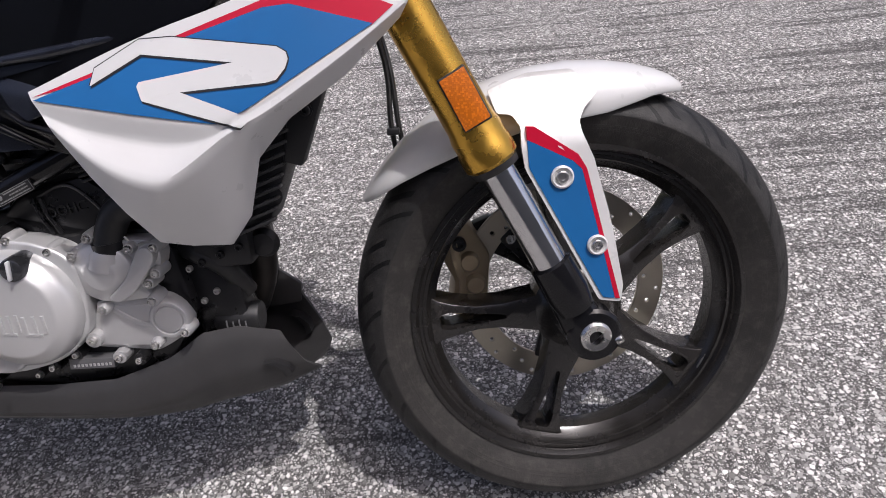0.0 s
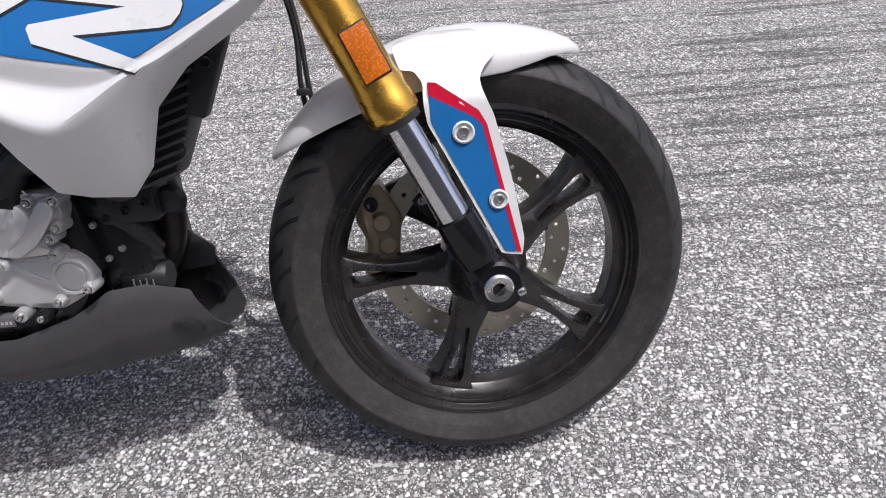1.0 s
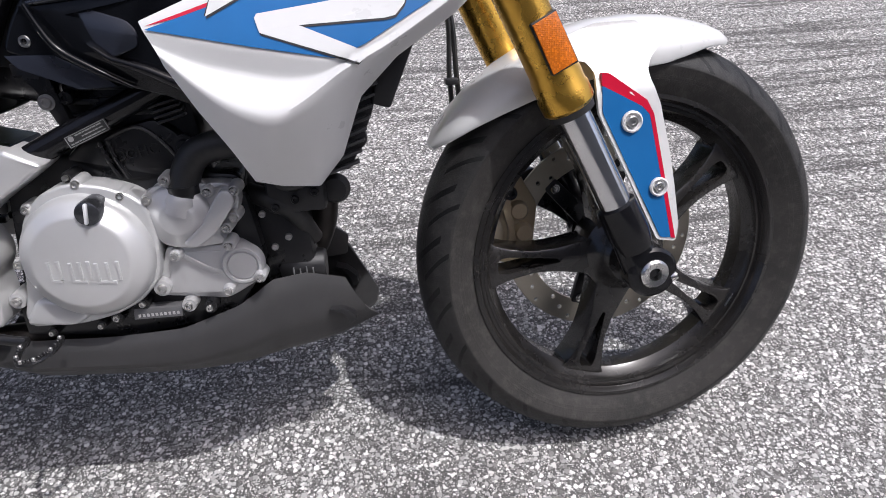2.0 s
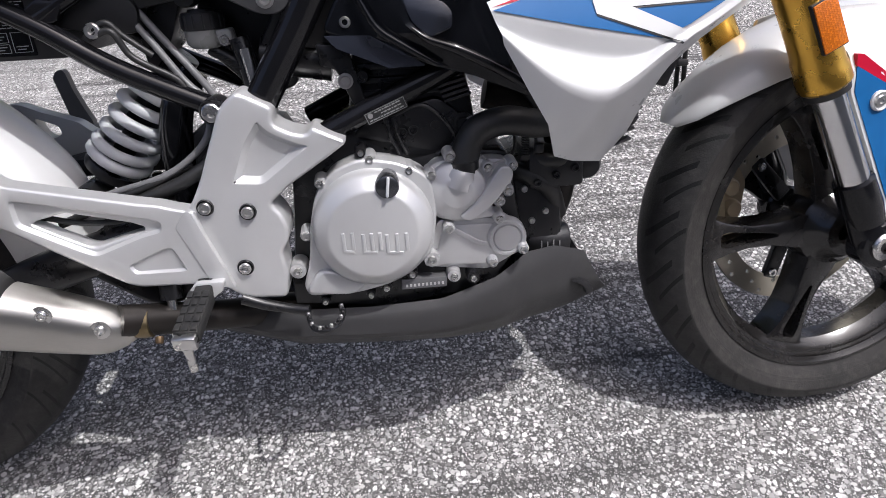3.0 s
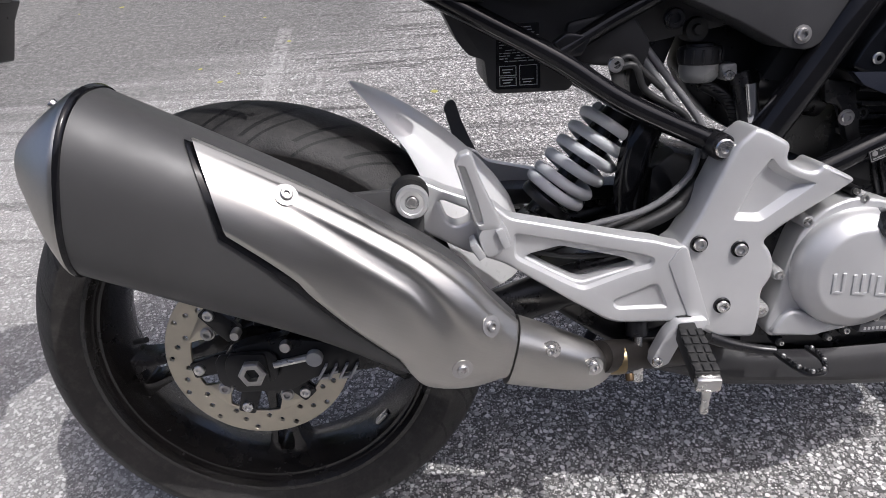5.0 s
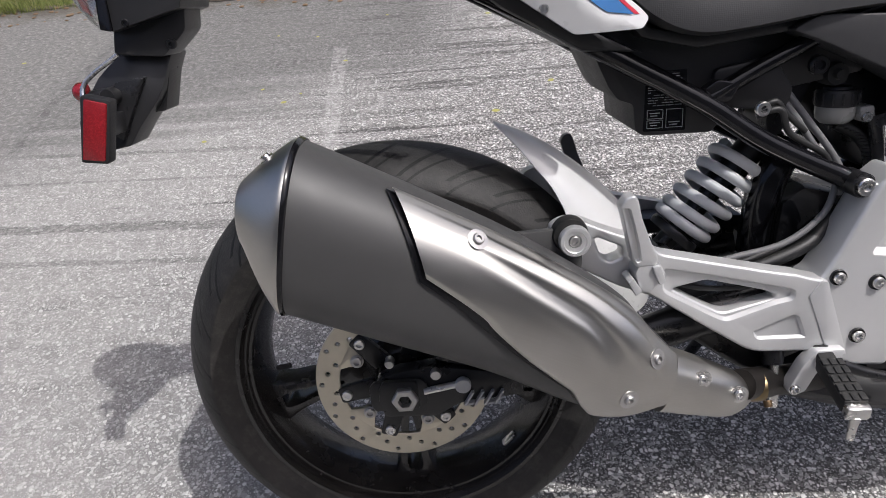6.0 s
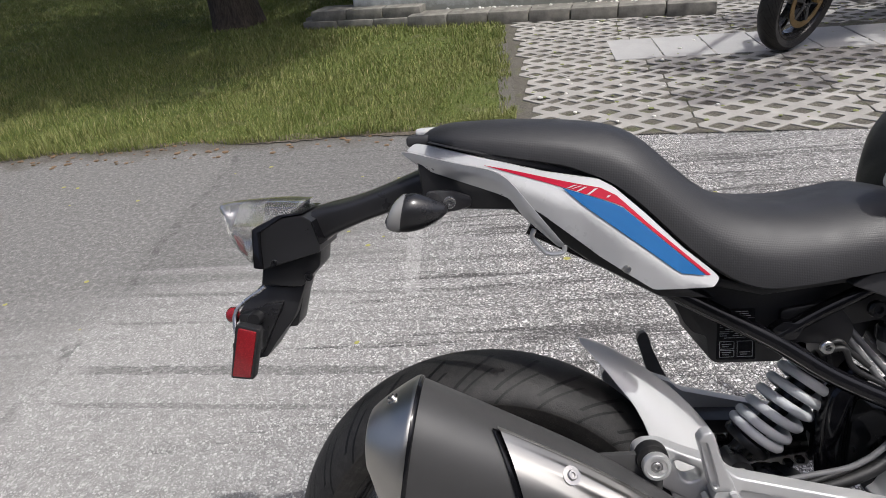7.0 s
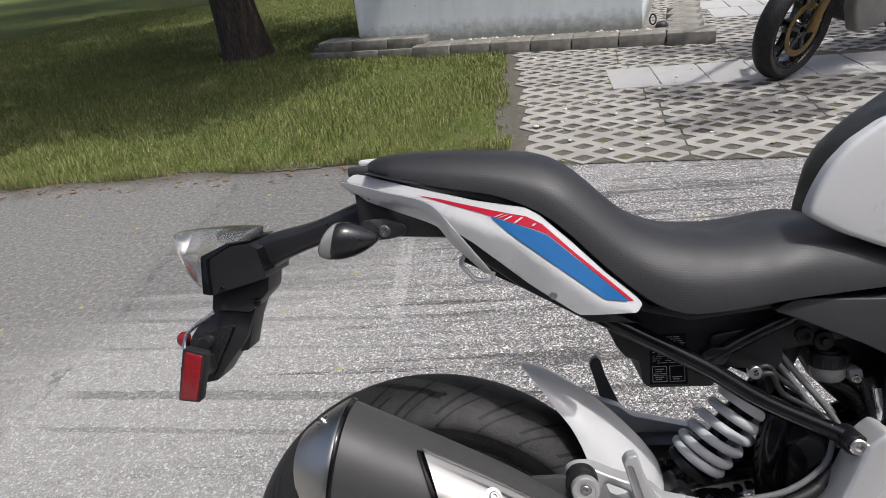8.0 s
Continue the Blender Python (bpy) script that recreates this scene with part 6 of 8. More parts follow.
for s in (-1, 1):
    hole1 = [(0.3330, 0.4345), (0.3381, 0.4368), (0.3712, 0.4438), (0.4053, 0.4347), (0.4397, 0.4255), (0.4528, 0.4195), (0.4520, 0.4145), (0.4282, 0.4092), (0.3962, 0.4010), (0.3875, 0.4028), (0.3589, 0.4185)]
    hole2 = [(0.2406, 0.5051), (0.2444, 0.5065), (0.2715, 0.4939), (0.2735, 0.4818), (0.258, 0.4762), (0.2481, 0.4822)]
    pocket = [(0.4260, 0.3770), (0.4735, 0.3955), (0.4815, 0.3935), (0.4900, 0.3717), (0.4930, 0.3630), (0.4320, 0.3645)]
    web = [(0.318, 0.4665), (0.3765, 0.4530), (0.4618, 0.4315), (0.4760, 0.4260), (0.4737, 0.4130), (0.4506, 0.4085), (0.3954, 0.3900), (0.3780, 0.3990), (0.318, 0.4345)]
    brm = cast_plate([(0.512, 0.434), (0.500, 0.4373), (0.487, 0.4406), (0.4757, 0.445), (0.450, 0.450), (0.380, 0.4665), (0.315, 0.482), (0.300, 0.497), (0.250, 0.516), (0.2256, 0.5281), (0.205, 0.528), (0.192, 0.520), (0.192, 0.502), (0.205, 0.490), (0.226, 0.4700), (0.268, 0.446), (0.308, 0.4300), (0.375, 0.3840), (0.4216, 0.3530), (0.4364, 0.3480), (0.490, 0.3455), (0.519, 0.345), (0.524, 0.38)],
                     -0.145, 0.026, [(pocket, 0.004, 0.004), (web, 0.006, 0.005)], [(hole1, 1), (hole2, -1)], 0.0038)
    if s > 0:
        for v in brm.verts:
            v.co.y = -v.co.y
        bmesh.ops.reverse_faces(brm, faces=brm.faces)
    part("pillion_bracket", brm, M_silver, bike, "satin silver cast pillion footrest bracket", smooth=32)
    # folded pillion footrest
    near = s < 0
    blade = cast_plate([(0.2578, 0.5538), (0.2629, 0.5629), (0.2723, 0.5658), (0.2766, 0.5597), (0.2827, 0.5367), (0.2935, 0.5103), (0.3037, 0.4884), (0.3022, 0.4790), (0.2806, 0.4790), (0.2748, 0.4878), (0.2657, 0.5257)], -0.1885, 0.017,
                       [([(0.2605, 0.5530), (0.2687, 0.5515), (0.2753, 0.5302), (0.2815, 0.5077), (0.2862, 0.4864), (0.2782, 0.4856), (0.2719, 0.5059), (0.2648, 0.5309)], 0.006, 0.0018)], bevel=0.003, corner=0.003)
    hinge = plate([(0.2788, 0.4728), (0.2850, 0.4860), (0.3038, 0.4865), (0.3137, 0.4677), (0.3004, 0.4515), (0.2878, 0.4478), (0.2831, 0.4567)], -0.145, -0.1735, 0.003, 0.003)
    for v in blade.verts:
        v.co.y += (0.566 - v.co.z) * 0.17
    both = join(blade, hinge)
    if not near:
        for v in both.verts:
            v.co.y = -v.co.y
        bmesh.ops.reverse_faces(both, faces=both.faces)
    pf = part("pillion_footrest", both, M_silver if near else M_dark_peg, bike, "silver folded-up pillion footrest with a long recess" if near else "dark folded-up pillion footrest", smooth=35)
    for o in ([(0.2695, 0.4647), (0.2763, 0.4687), (0.2865, 0.4522), (0.2789, 0.4474)], [(0.2963, 0.4798), (0.3049, 0.4818), (0.3120, 0.4618), (0.3050, 0.4583)]):
        part("hinge_lug", plate(o, s * 0.150, s * 0.1785, 0.003, 0.002), M_silver, pf)
part("hanger_bush", lathe([(0.0001, -0.1690), (0.0068, -0.1690), (0.0075, -0.1725), (0.0118, -0.1730), (0.0125, -0.1750), (0.0160, -0.1748), (0.0174, -0.1725), (0.0174, -0.1660), (0.0140, -0.1640), (0.0140, -0.140), (0.0001, -0.14)], 40, (0.2135, 0, 0.514)), M_machined, bike, "machined aluminium muffler hanger bush")
part("rubber_ring", lathe([(0.010, -0.160), (0.0185, -0.160), (0.0200, -0.157), (0.0200, -0.146), (0.010, -0.145)], 32, (0.2110, 0, 0.517)), M_hose, bike)
bolt((0.2135, -0.169, 0.514), bike, 0.0060, 0.004, M_dull)
part("muffler_lug", plate([(0.1369, 0.5189), (0.1409, 0.5219), (0.1990, 0.5240), (0.2230, 0.5150), (0.2247, 0.4923), (0.2229, 0.4640), (0.2187, 0.4570), (0.187, 0.465), (0.15, 0.488)], -0.148, -0.157, 0.001, 0.006), M_can, bike, "grey sheet metal muffler hanger")

# rider's footrest
pb = part("footrest_bracket", plate([(0.470, 0.300), (0.478, 0.292), (0.492, 0.298), (0.503, 0.322), (0.530, 0.340), (0.534, 0.352), (0.500, 0.352), (0.486, 0.335)], -0.140, -0.158, 0.004, 0.004), M_silver, bike, "silver footrest bracket")
bolt((0.478, -0.158, 0.303), pb, 0.006, 0.005)
peg = part("rider_footrest", moved(join(box(-0.014, 0.014, -0.088, -0.018, -0.009, 0.009, 0.004), box(-0.010, 0.010, -0.03, 0.01, -0.007, 0.007, 0.003)), Matrix.Translation((0.510, -0.148, 0.345)) @ Matrix.Rotation(radians(-4), 4, "Z") @ Matrix.Rotation(radians(14), 4, "X")), M_rubber, bike, "black rubber footrest with a silver core")
for i in range(5):
    for j in range(3):
        part("rubber_block", moved(box(-0.0035, 0.0035, -0.0052, 0.0052, 0, 0.002, 0.0008), Matrix.Translation((0.510, -0.148, 0.345)) @ Matrix.Rotation(radians(-4), 4, "Z") @ Matrix.Rotation(radians(14), 4, "X") @ Matrix.Translation((-0.009 + 0.009 * j, -0.027 - 0.0135 * i, 0.0088))), M_rubber, peg)
part("footrest_tip", moved(join(box(-0.013, 0.013, -0.098, -0.086, -0.010, 0.007, 0.003), tube([(0, -0.093, -0.008), (0, -0.094, -0.022), (0, -0.096, -0.040)], [0.006, 0.0046, 0.0050], 10, smooth=False)), Matrix.Translation((0.510, -0.148, 0.345)) @ Matrix.Rotation(radians(-4), 4, "Z") @ Matrix.Rotation(radians(14), 4, "X")), M_steel, peg, "steel hero-blob feeler")
# brake pedal
ped = part("brake_pedal", join(tube([(0.545, -0.135, 0.318), (0.57, -0.137, 0.308), (0.60, -0.139, 0.300), (0.622, -0.142, 0.297)], [0.008, 0.007, 0.006, 0.006], 10)), M_black_metal, bike, "black rear brake pedal with serrated tips")
_loop = [(0.620, -0.142, 0.297), (0.625, -0.168, 0.296), (0.632, -0.188, 0.295), (0.643, -0.194, 0.295), (0.656, -0.188, 0.296), (0.664, -0.165, 0.297), (0.660, -0.140, 0.298)]
tread = part("pedal_tread", tube(_loop, 0.0032, 8), M_black_metal, ped, "serrated pedal tread")
for k, p in enumerate(spline(_loop, 3)[2:-1]):
    part("tooth", box(p.x - 0.002, p.x + 0.002, p.y - 0.002, p.y + 0.002, p.z + 0.001, p.z + 0.0065, 0.0008, 1), M_dull if k % 3 == 0 else M_black_metal, tread)
part("brake_link", join(tube([(0.462, -0.135, 0.335), (0.462, -0.137, 0.305)], 0.006, 12, smooth=False), box(0.456, 0.468, -0.145, -0.131, 0.268, 0.305, 0.002)), M_steel, bike, "steel rear brake push rod clevis")
part("rear_master_cylinder", tube([(0.462, -0.118, 0.38), (0.462, -0.132, 0.325)], 0.013, 14, smooth=False), M_black_metal, bike)

# ---- exhaust ----
def brushed():
    m = Nodes("brushed_stainless")
    v = m.mapped(scale=(1, 1, 1), rot=(0, radians(-27), 0))
    v2 = m.add("ShaderNodeMapping", {"Vector": v, "Scale": (12.0, 300.0, 900.0)}).outputs[0]
    streak = m.noise(1.0, 3.0, 0.6, vec=v2)
    tint = m.ramp(m.noise(7.0, 3.0), [(0.3, (0.41, 0.398, 0.368)), (0.7, (0.50, 0.493, 0.470))])
    col = m.mix(m.math("MULTIPLY", streak, 0.25), tint, (0.33, 0.31, 0.28))
    m.bump(streak, 0.03, 0.0002)
    return m.set(color=col, rough=m.ramp(streak, [(0.2, 0.33), (0.8, 0.42)]), metal=1.0, aniso=0.4)


M_brushed = brushed()
can_stations = smooth_stations([
    ((0.313, 0.391), (0.299, 0.334), -0.192, 0.034, 0.85), ((0.285, 0.423), (0.252, 0.328), -0.194, 0.048, 0.85), ((0.250, 0.463), (0.200, 0.341), -0.193, 0.058, 0.8),
    ((0.147, 0.533), (0.108, 0.389), -0.191, 0.068, 0.8), ((0.036, 0.599), (-0.001, 0.441), -0.205, 0.071, 0.8), ((-0.058, 0.652), (-0.090, 0.484), -0.218, 0.072, 0.8)], 5)
can = part("muffler", loft(oval_rings(can_stations, 48)), M_can, bike, "dark grey muffler with a brushed steel shield", smooth=60)
part("muffler_end_cap", loft(oval_rings(smooth_stations([
    ((-0.057, 0.6535), (-0.089, 0.4825), -0.218, 0.0735, 0.8), ((-0.065, 0.6515), (-0.094, 0.4850), -0.218, 0.073, 0.8), ((-0.090, 0.6370), (-0.1060, 0.5110), -0.217, 0.062, 0.82), ((-0.1120, 0.6210), (-0.1165, 0.5480), -0.216, 0.047, 0.85), ((-0.1170, 0.6150), (-0.1195, 0.5560), -0.216, 0.040, 0.88), ((-0.1185, 0.6000), (-0.1200, 0.5700), -0.216, 0.022, 1.0)], 4), 48)), M_brushed, can, "brushed steel end cap", smooth=35)
part("cap_bolt", bolt_bm((-0.0868, -0.228, 0.6380), 0.005, 0.005, washer=0.0075, d=(-0.55, -0.2, 0.80)), M_steel, can)
part("band", loft(oval_rings([((-0.0530, 0.6510), (-0.0860, 0.4830), -0.2175, 0.0735, 0.8), ((-0.0555, 0.6530), (-0.0880, 0.4820), -0.218, 0.0745, 0.8), ((-0.0580, 0.6540), (-0.0905, 0.4815), -0.218, 0.0742, 0.8)], 48)), M_gloss_black, can, smooth=60)


def shield_bm(u0, u1, top, low, off, thick, slant=0.0, nu=56, nv=64, shaped=1.0):
    """A shell over the outer side of the can, between stations u0 (front) and u1 (rear) and between two angles that change along it."""
    st = can_stations
    grid = []
    for i in range(nu + 1):
        row = []
        for j in range(nv + 1):
            f, v = i / nu, j / nv
            u = u0 + (u1 - u0 - slant * v) * f
            k = min(int(u), len(st) - 2)
            w = u - k
            a, b = st[k], st[k + 1]
            mixv = lambda p, q: p + (q - p) * w
            tp = Vector((mixv(a[0][0], b[0][0]), 0, mixv(a[0][1], b[0][1])))
            bt = Vector((mixv(a[1][0], b[1][0]), 0, mixv(a[1][1], b[1][1])))
            yc, hw, sq = mixv(a[2], b[2]), mixv(a[3], b[3]), mixv(a[4], b[4])
            ang = radians(top(f) + (low(f) - top(f)) * v)
            s, o = math.sin(ang), math.cos(ang)
            h = (tp - bt) / 2
            d = h.length
            rim = 0.003 * shaped * max(0.0, 1 - min(v, 1 - v) / 0.05)
            step = lambda c, w: 0.5 + 0.5 * math.tanh((v - c) / w)
            front = 0.5 + 0.5 * math.tanh((f - 0.17) / 0.035)
            gr = shaped * (0.0045 * front * (step(0.17, 0.018) - step(0.36, 0.03)) + 0.0020 * (step(0.50, 0.03) - step(0.62, 0.05)) * min(1, f * 4))
            gr *= 0.5 - 0.5 * math.tanh((f - 0.80) / 0.12)
            e = off - rim + gr
            row.append((tp + bt) / 2 + Vector((0, yc, 0)) + h * ((d + e) / d) * math.copysign(abs(s) ** sq, s) - Vector((0, (hw + e) * abs(o) ** sq, 0)))
        grid.append(row)
    inner = [[p + Vector((0, thick, 0)) for p in r] for r in grid]
    bm = bm_new()
    va = [[bm.verts.new(p) for p in r] for r in grid]
    vb = [[bm.verts.new(p) for p in r] for r in inner]
    for i in range(nu):
        for j in range(nv):
            bm.faces.new((va[i][j], va[i][j + 1], va[i + 1][j + 1], va[i + 1][j]))
            bm.faces.new((vb[i][j], vb[i + 1][j], vb[i + 1][j + 1], vb[i][j + 1]))
    for i in range(nu):
        for j in (0, nv):
            bm.faces.new((va[i][j], va[i + 1][j], vb[i + 1][j], vb[i][j]))
    for j in range(nv):
        for i in (0, nu):
            bm.faces.new((va[i][j], vb[i][j], vb[i][j + 1], va[i][j + 1]))
    bmesh.ops.recalc_face_normals(bm, faces=bm.faces)
    return bm


low_line = lambda f: float(np.interp(f, [0, 0.32, 0.44, 0.52, 0.60, 0.73, 0.85, 1.0], [-86, -84, -70, -48, -24, -13, 0, 11]))
shield = part("heat_shield", shield_bm(0.0, 20.4, lambda f: 70 - 8 * max(0.0, 1 - f * 3), low_line, 0.008, 0.005, slant=1.9), M_brushed, can, "brushed stainless heat shield", smooth=60)
part("shield_lip", shield_bm(0.0, 20.65, lambda f: 68, lambda f: max(-87, low_line(f) - 3), 0.0030, 0.003, slant=1.9, shaped=0.0), M_gloss_black, can, smooth=60)
ctree = surface_of(shield)
for x, z in ((0.1057, 0.5513), (0.2834, 0.4067), (0.2531, 0.3660)):
    hit = ctree.ray_cast(Vector((x, -1, z)), Vector((0, 1, 0)))
    w = hit[1] if hit[1].y < 0 else -hit[1]
    part("shield_bolt", bolt_bm(hit[0] - w * 0.0005, 0.0058, 0.0042, washer=0.0108, d=w), M_dull, can, "steel shield bolt with a wide flange")
part("link_cover", loft(oval_rings(smooth_stations([((0.318, 0.383), (0.298, 0.312), -0.186, 0.034, 0.82), ((0.364, 0.356), (0.344, 0.293), -0.170, 0.032, 0.82), ((0.402, 0.333), (0.387, 0.280), -0.160, 0.028, 0.82), ((0.419, 0.320), (0.409, 0.283), -0.156, 0.021, 0.85), ((0.427, 0.308), (0.420, 0.288), -0.154, 0.013, 0.9)], 4), 40)), M_brushed, bike, "brushed steel link pipe cover", smooth=60)
for x, z, yb in ((0.3487, 0.3512, -0.2005), (0.3977, 0.3203, -0.1875)):
    part("cover_bolt", bolt_bm((x, yb, z), 0.0062, 0.005, washer=0.011), M_steel, bike)
M_brass = worn("heat_gold_steel", (0.22, 0.17, 0.095), 0.35, 0.95, 0.25, 80, 0.1)
part("joint_clamp", lathe([(0.013, -0.009), (0.0175, -0.009), (0.0185, 0.0), (0.0175, 0.009), (0.013, 0.009)], 28, (0.432, -0.153, 0.307), axis="x"), M_brass, bike, "brass-coloured exhaust joint ring")
part("clamp_bolt", bolt_bm((0.447, -0.158, 0.289), 0.005, 0.008, d=(0, -0.6, -0.8)), M_brown, bike)
part("catalyst_box", plate([(0.40, 0.40), (0.46, 0.39), (0.52, 0.33), (0.44, 0.30), (0.36, 0.36)], 0.04, -0.115, 0.02, 0.02, segs=4), M_black_metal, bike)

# ---- swingarm, chain side, hugger ----
for s in (-1, 1):
    part("swingarm", join(tube([(0.50, 0.098 * s, 0.405), (0.36, 0.106 * s, 0.375), (0.20, 0.098 * s, 0.322), (0.05, 0.093 * s, 0.303)], [0.024, 0.026, 0.024, 0.019], 14, flat=0.7),
                          plate([(0.16, 0.320), (0.12, 0.330), (0.046, 0.342), (0.0, 0.336), (-0.024, 0.326), (-0.030, 0.300), (-0.018, 0.272), (0.049, 0.270), (0.079, 0.286), (0.160, 0.294)], 0.094 * s, 0.1165 * s, 0.004, 0.006)), M_black_metal, bike, "black swingarm")
part("axle_plate", plate([(-0.028, 0.328), (0.030, 0.330), (0.038, 0.322), (0.038, 0.296), (0.028, 0.288), (-0.028, 0.286), (-0.034, 0.296), (-0.034, 0.320)], -0.119, -0.123, 0.001, 0.003), M_black_metal, bike)
nut = part("axle_nut", lathe([(0.0090, -0.136), (0.0148, -0.136), (0.0168, -0.134), (0.0168, -0.120), (0.0090, -0.120)], 6, RAX + Vector((0.004, 0, 0.0))), M_dull, bike, "steel hexagonal rear axle nut", smooth=0)
part("axle_washer", plate([(-0.016, 0.330), (0.026, 0.328), (0.028, 0.290), (-0.012, 0.286), (-0.022, 0.300), (-0.022, 0.318)], -0.122, -0.127, 0.001, 0.004), M_black_metal, bike)
part("chain_adjuster", tube([(0.034, -0.122, 0.311), (0.075, -0.122, 0.318)], 0.0045, 8, smooth=False), M_steel, bike)
part("round_sticker", lathe([(0.0001, -0.1285), (0.009, -0.1285), (0.010, -0.127), (0.010, -0.12), (0.0001, -0.12)], 24, (0.083, 0, 0.3175)), M_print, bike, "round pale swingarm plug")
for k in range(4):
    x0, z0 = 0.083 + 0.0125 * k, 0.2872 - 0.0002 * k
    part("swingarm_mark", plate([(x0, z0), (x0 + 0.003, z0), (x0 + 0.0135, z0 + 0.018), (x0 + 0.0105, z0 + 0.018)], -0.1155, -0.1240, 0), M_print, bike)
    part("swingarm_mark", plate([(x0 + 0.004, z0 + 0.007 * (k % 2)), (x0 + 0.012, z0 + 0.001 + 0.007 * (k % 2)), (x0 + 0.0135, z0 + 0.004 + 0.007 * (k % 2)), (x0 + 0.006, z0 + 0.003 + 0.007 * (k % 2))], -0.1155, -0.1238, 0), M_print, bike)
for x, z, r in ((0.050, 0.333, 0.006), (-0.006, 0.352, 0.005)):
    part("clip", lathe([(0.0001, -0.124), (r, -0.124), (r * 1.2, -0.121), (r * 1.2, -0.110), (0.0001, -0.110)], 18, (x, 0, z)), M_dull, bike)
rcal = part("rear_caliper", plate([(0.05, 0.375), (0.075, 0.405), (0.125, 0.385), (0.13, 0.345), (0.09, 0.335), (0.05, 0.345)], -0.066, -0.112, 0.006, 0.008), M_black_metal, bike, "black rear brake caliper")
for x, z in ((0.058, 0.392), (0.10, 0.385)):
    bolt((x, -0.112, z), rcal, 0.006, 0.006)
part("sprocket", lathe([(0.05, 0.083), (0.088, 0.083), (0.090, 0.086), (0.088, 0.089), (0.05, 0.089)], 44, RAX), M_disc, bike)
chain = []
for k in range(60):
    t = k / 60
    if t < 0.5:
        p = Vector((0.004 + 0.52 * (t * 2), 0.086, 0.396 + 0.03 * t * 2))
    else:
        p = Vector((0.524 - 0.52 * (t - 0.5) * 2, 0.086, 0.385 - 0.165 * (t - 0.5) * 2))
    chain.append(box(p.x - 0.0065, p.x + 0.0065, p.y - 0.007, p.y + 0.007, p.z - 0.005, p.z + 0.005, 0.002, 1))
for run in (chain[:30], chain[30:]):
    part("drive_chain", join(*run), M_black_metal, bike, "dark roller drive chain")
part("chain_guard", plate([(0.02, 0.405), (0.30, 0.455), (0.50, 0.45), (0.50, 0.43), (0.30, 0.43), (0.03, 0.39)], 0.115, 0.070, 0.003), M_black_plastic, bike)


def hugger_bm():
    """A blade over the rear tyre: pointed at its top end, wider and deeper-sided towards the swingarm."""
    lerp = lambda x, xs, ys: float(np.interp(x, xs, ys))
    grid = []
    for i in range(45):
        t = 66 - 54 * i / 44
        crest = lerp(t, [12, 20, 26, 32, 38, 44, 50, 57, 66], [0.346, 0.356, 0.360, 0.357, 0.353, 0.350, 0.347, 0.345, 0.341])
        rim = lerp(t, [12, 25, 32, 38, 45, 50, 55, 60, 66], [0.270, 0.272, 0.276, 0.286, 0.302, 0.312, 0.319, 0.329, 0.340])
        half = lerp(t, [12, 30, 36, 42, 48, 54, 58, 62, 65, 66], [0.076, 0.077, 0.074, 0.069, 0.062, 0.053, 0.044, 0.030, 0.014, 0.006])
        row = []
        for k in range(-10, 11):
            v = k / 10
            r = crest - (crest - rim) * (0.25 * abs(v) + 0.75 * abs(v) ** 2.4)
            row.append(RAX + Vector((r * math.cos(radians(t)), half * math.sin(v * 1.35) / math.sin(1.35), r * math.sin(radians(t)))))
        grid.append(row)
    return shell(grid, 0.003)


part("rear_hugger", hugger_bm(), M_white, bike, "glossy white rear tyre hugger", smooth=50)

# ---- shock absorber ----
S0, S1 = Vector((0.355, 0.0, 0.428)), Vector((0.497, 0.0, 0.590))
_d = (S1 - S0).normalized()
_u = _d.cross(Vector((0, 1, 0))).normalized()
_w = _u.cross(_d)
coil, rad_c = [], 0.0350
for k in range(121):
    n = -0.55 + 6.15 * k / 120
    a = -math.pi / 2 - 2 * math.pi * n
    along = float(np.interp(n, [-0.55, 0.0, 1.0, 5.0, 5.6], [0.049, 0.054, 0.070, 0.158, 0.166]))
    coil.append(S0 + _d * along + rad_c * (math.cos(a) * _u + math.sin(a) * _w))
shock = part("shock_absorber", join(tube([S0, S0.lerp(S1, 0.55)], 0.014, 16, smooth=False), tube([S0.lerp(S1, 0.5), S1], 0.020, 16, smooth=False)), M_black_metal, bike, "rear shock absorber with a pale grey spring")
part("spring", tube(coil, 0.0070, 14, smooth=False), M_spring, shock, "pale grey coil spring")
part("spring_seat", moved(lathe([(0.01, -0.006), (0.034, -0.006), (0.036, 0.0), (0.034, 0.006), (0.01, 0.006)], 28, axis="z"), Matrix.Translation(S0 + _d * 0.036) @ Vector((0, 0, 1)).rotation_difference(_d).to_matrix().to_4x4()), M_black_metal, shock)
part("lower_eye", lathe([(0.008, -0.045), (0.018, -0.045), (0.018, 0.005), (0.008, 0.005)], 24, S0), M_black_metal, shock)
bolt(S0 + Vector((0, -0.045, 0)), shock, 0.009, 0.006, M_steel)

# ---- under-seat box, hoses and cables ----
und = part("battery_box", plate([(0.225, 0.760), (0.272, 0.660), (0.283, 0.646), (0.300, 0.640), (0.303, 0.610), (0.312, 0.603), (0.392, 0.602), (0.402, 0.614), (0.43, 0.64), (0.56, 0.66), (0.56, 0.74), (0.40, 0.76)], 0.075, -0.072, 0.005, 0.004), M_black_plastic, bike, "black plastic under-seat box with a printed label")
lab = part("warning_label", plate([(0.314, 0.676), (0.360, 0.676), (0.361, 0.607), (0.312, 0.608)], -0.07, -0.0728, 0, 0.002), M_gloss_black, und, "black warning label with unreadable white print")
_lr = random.Random(4)
M_dimprint = worn("dim_print", (0.26, 0.26, 0.26), 0.6)
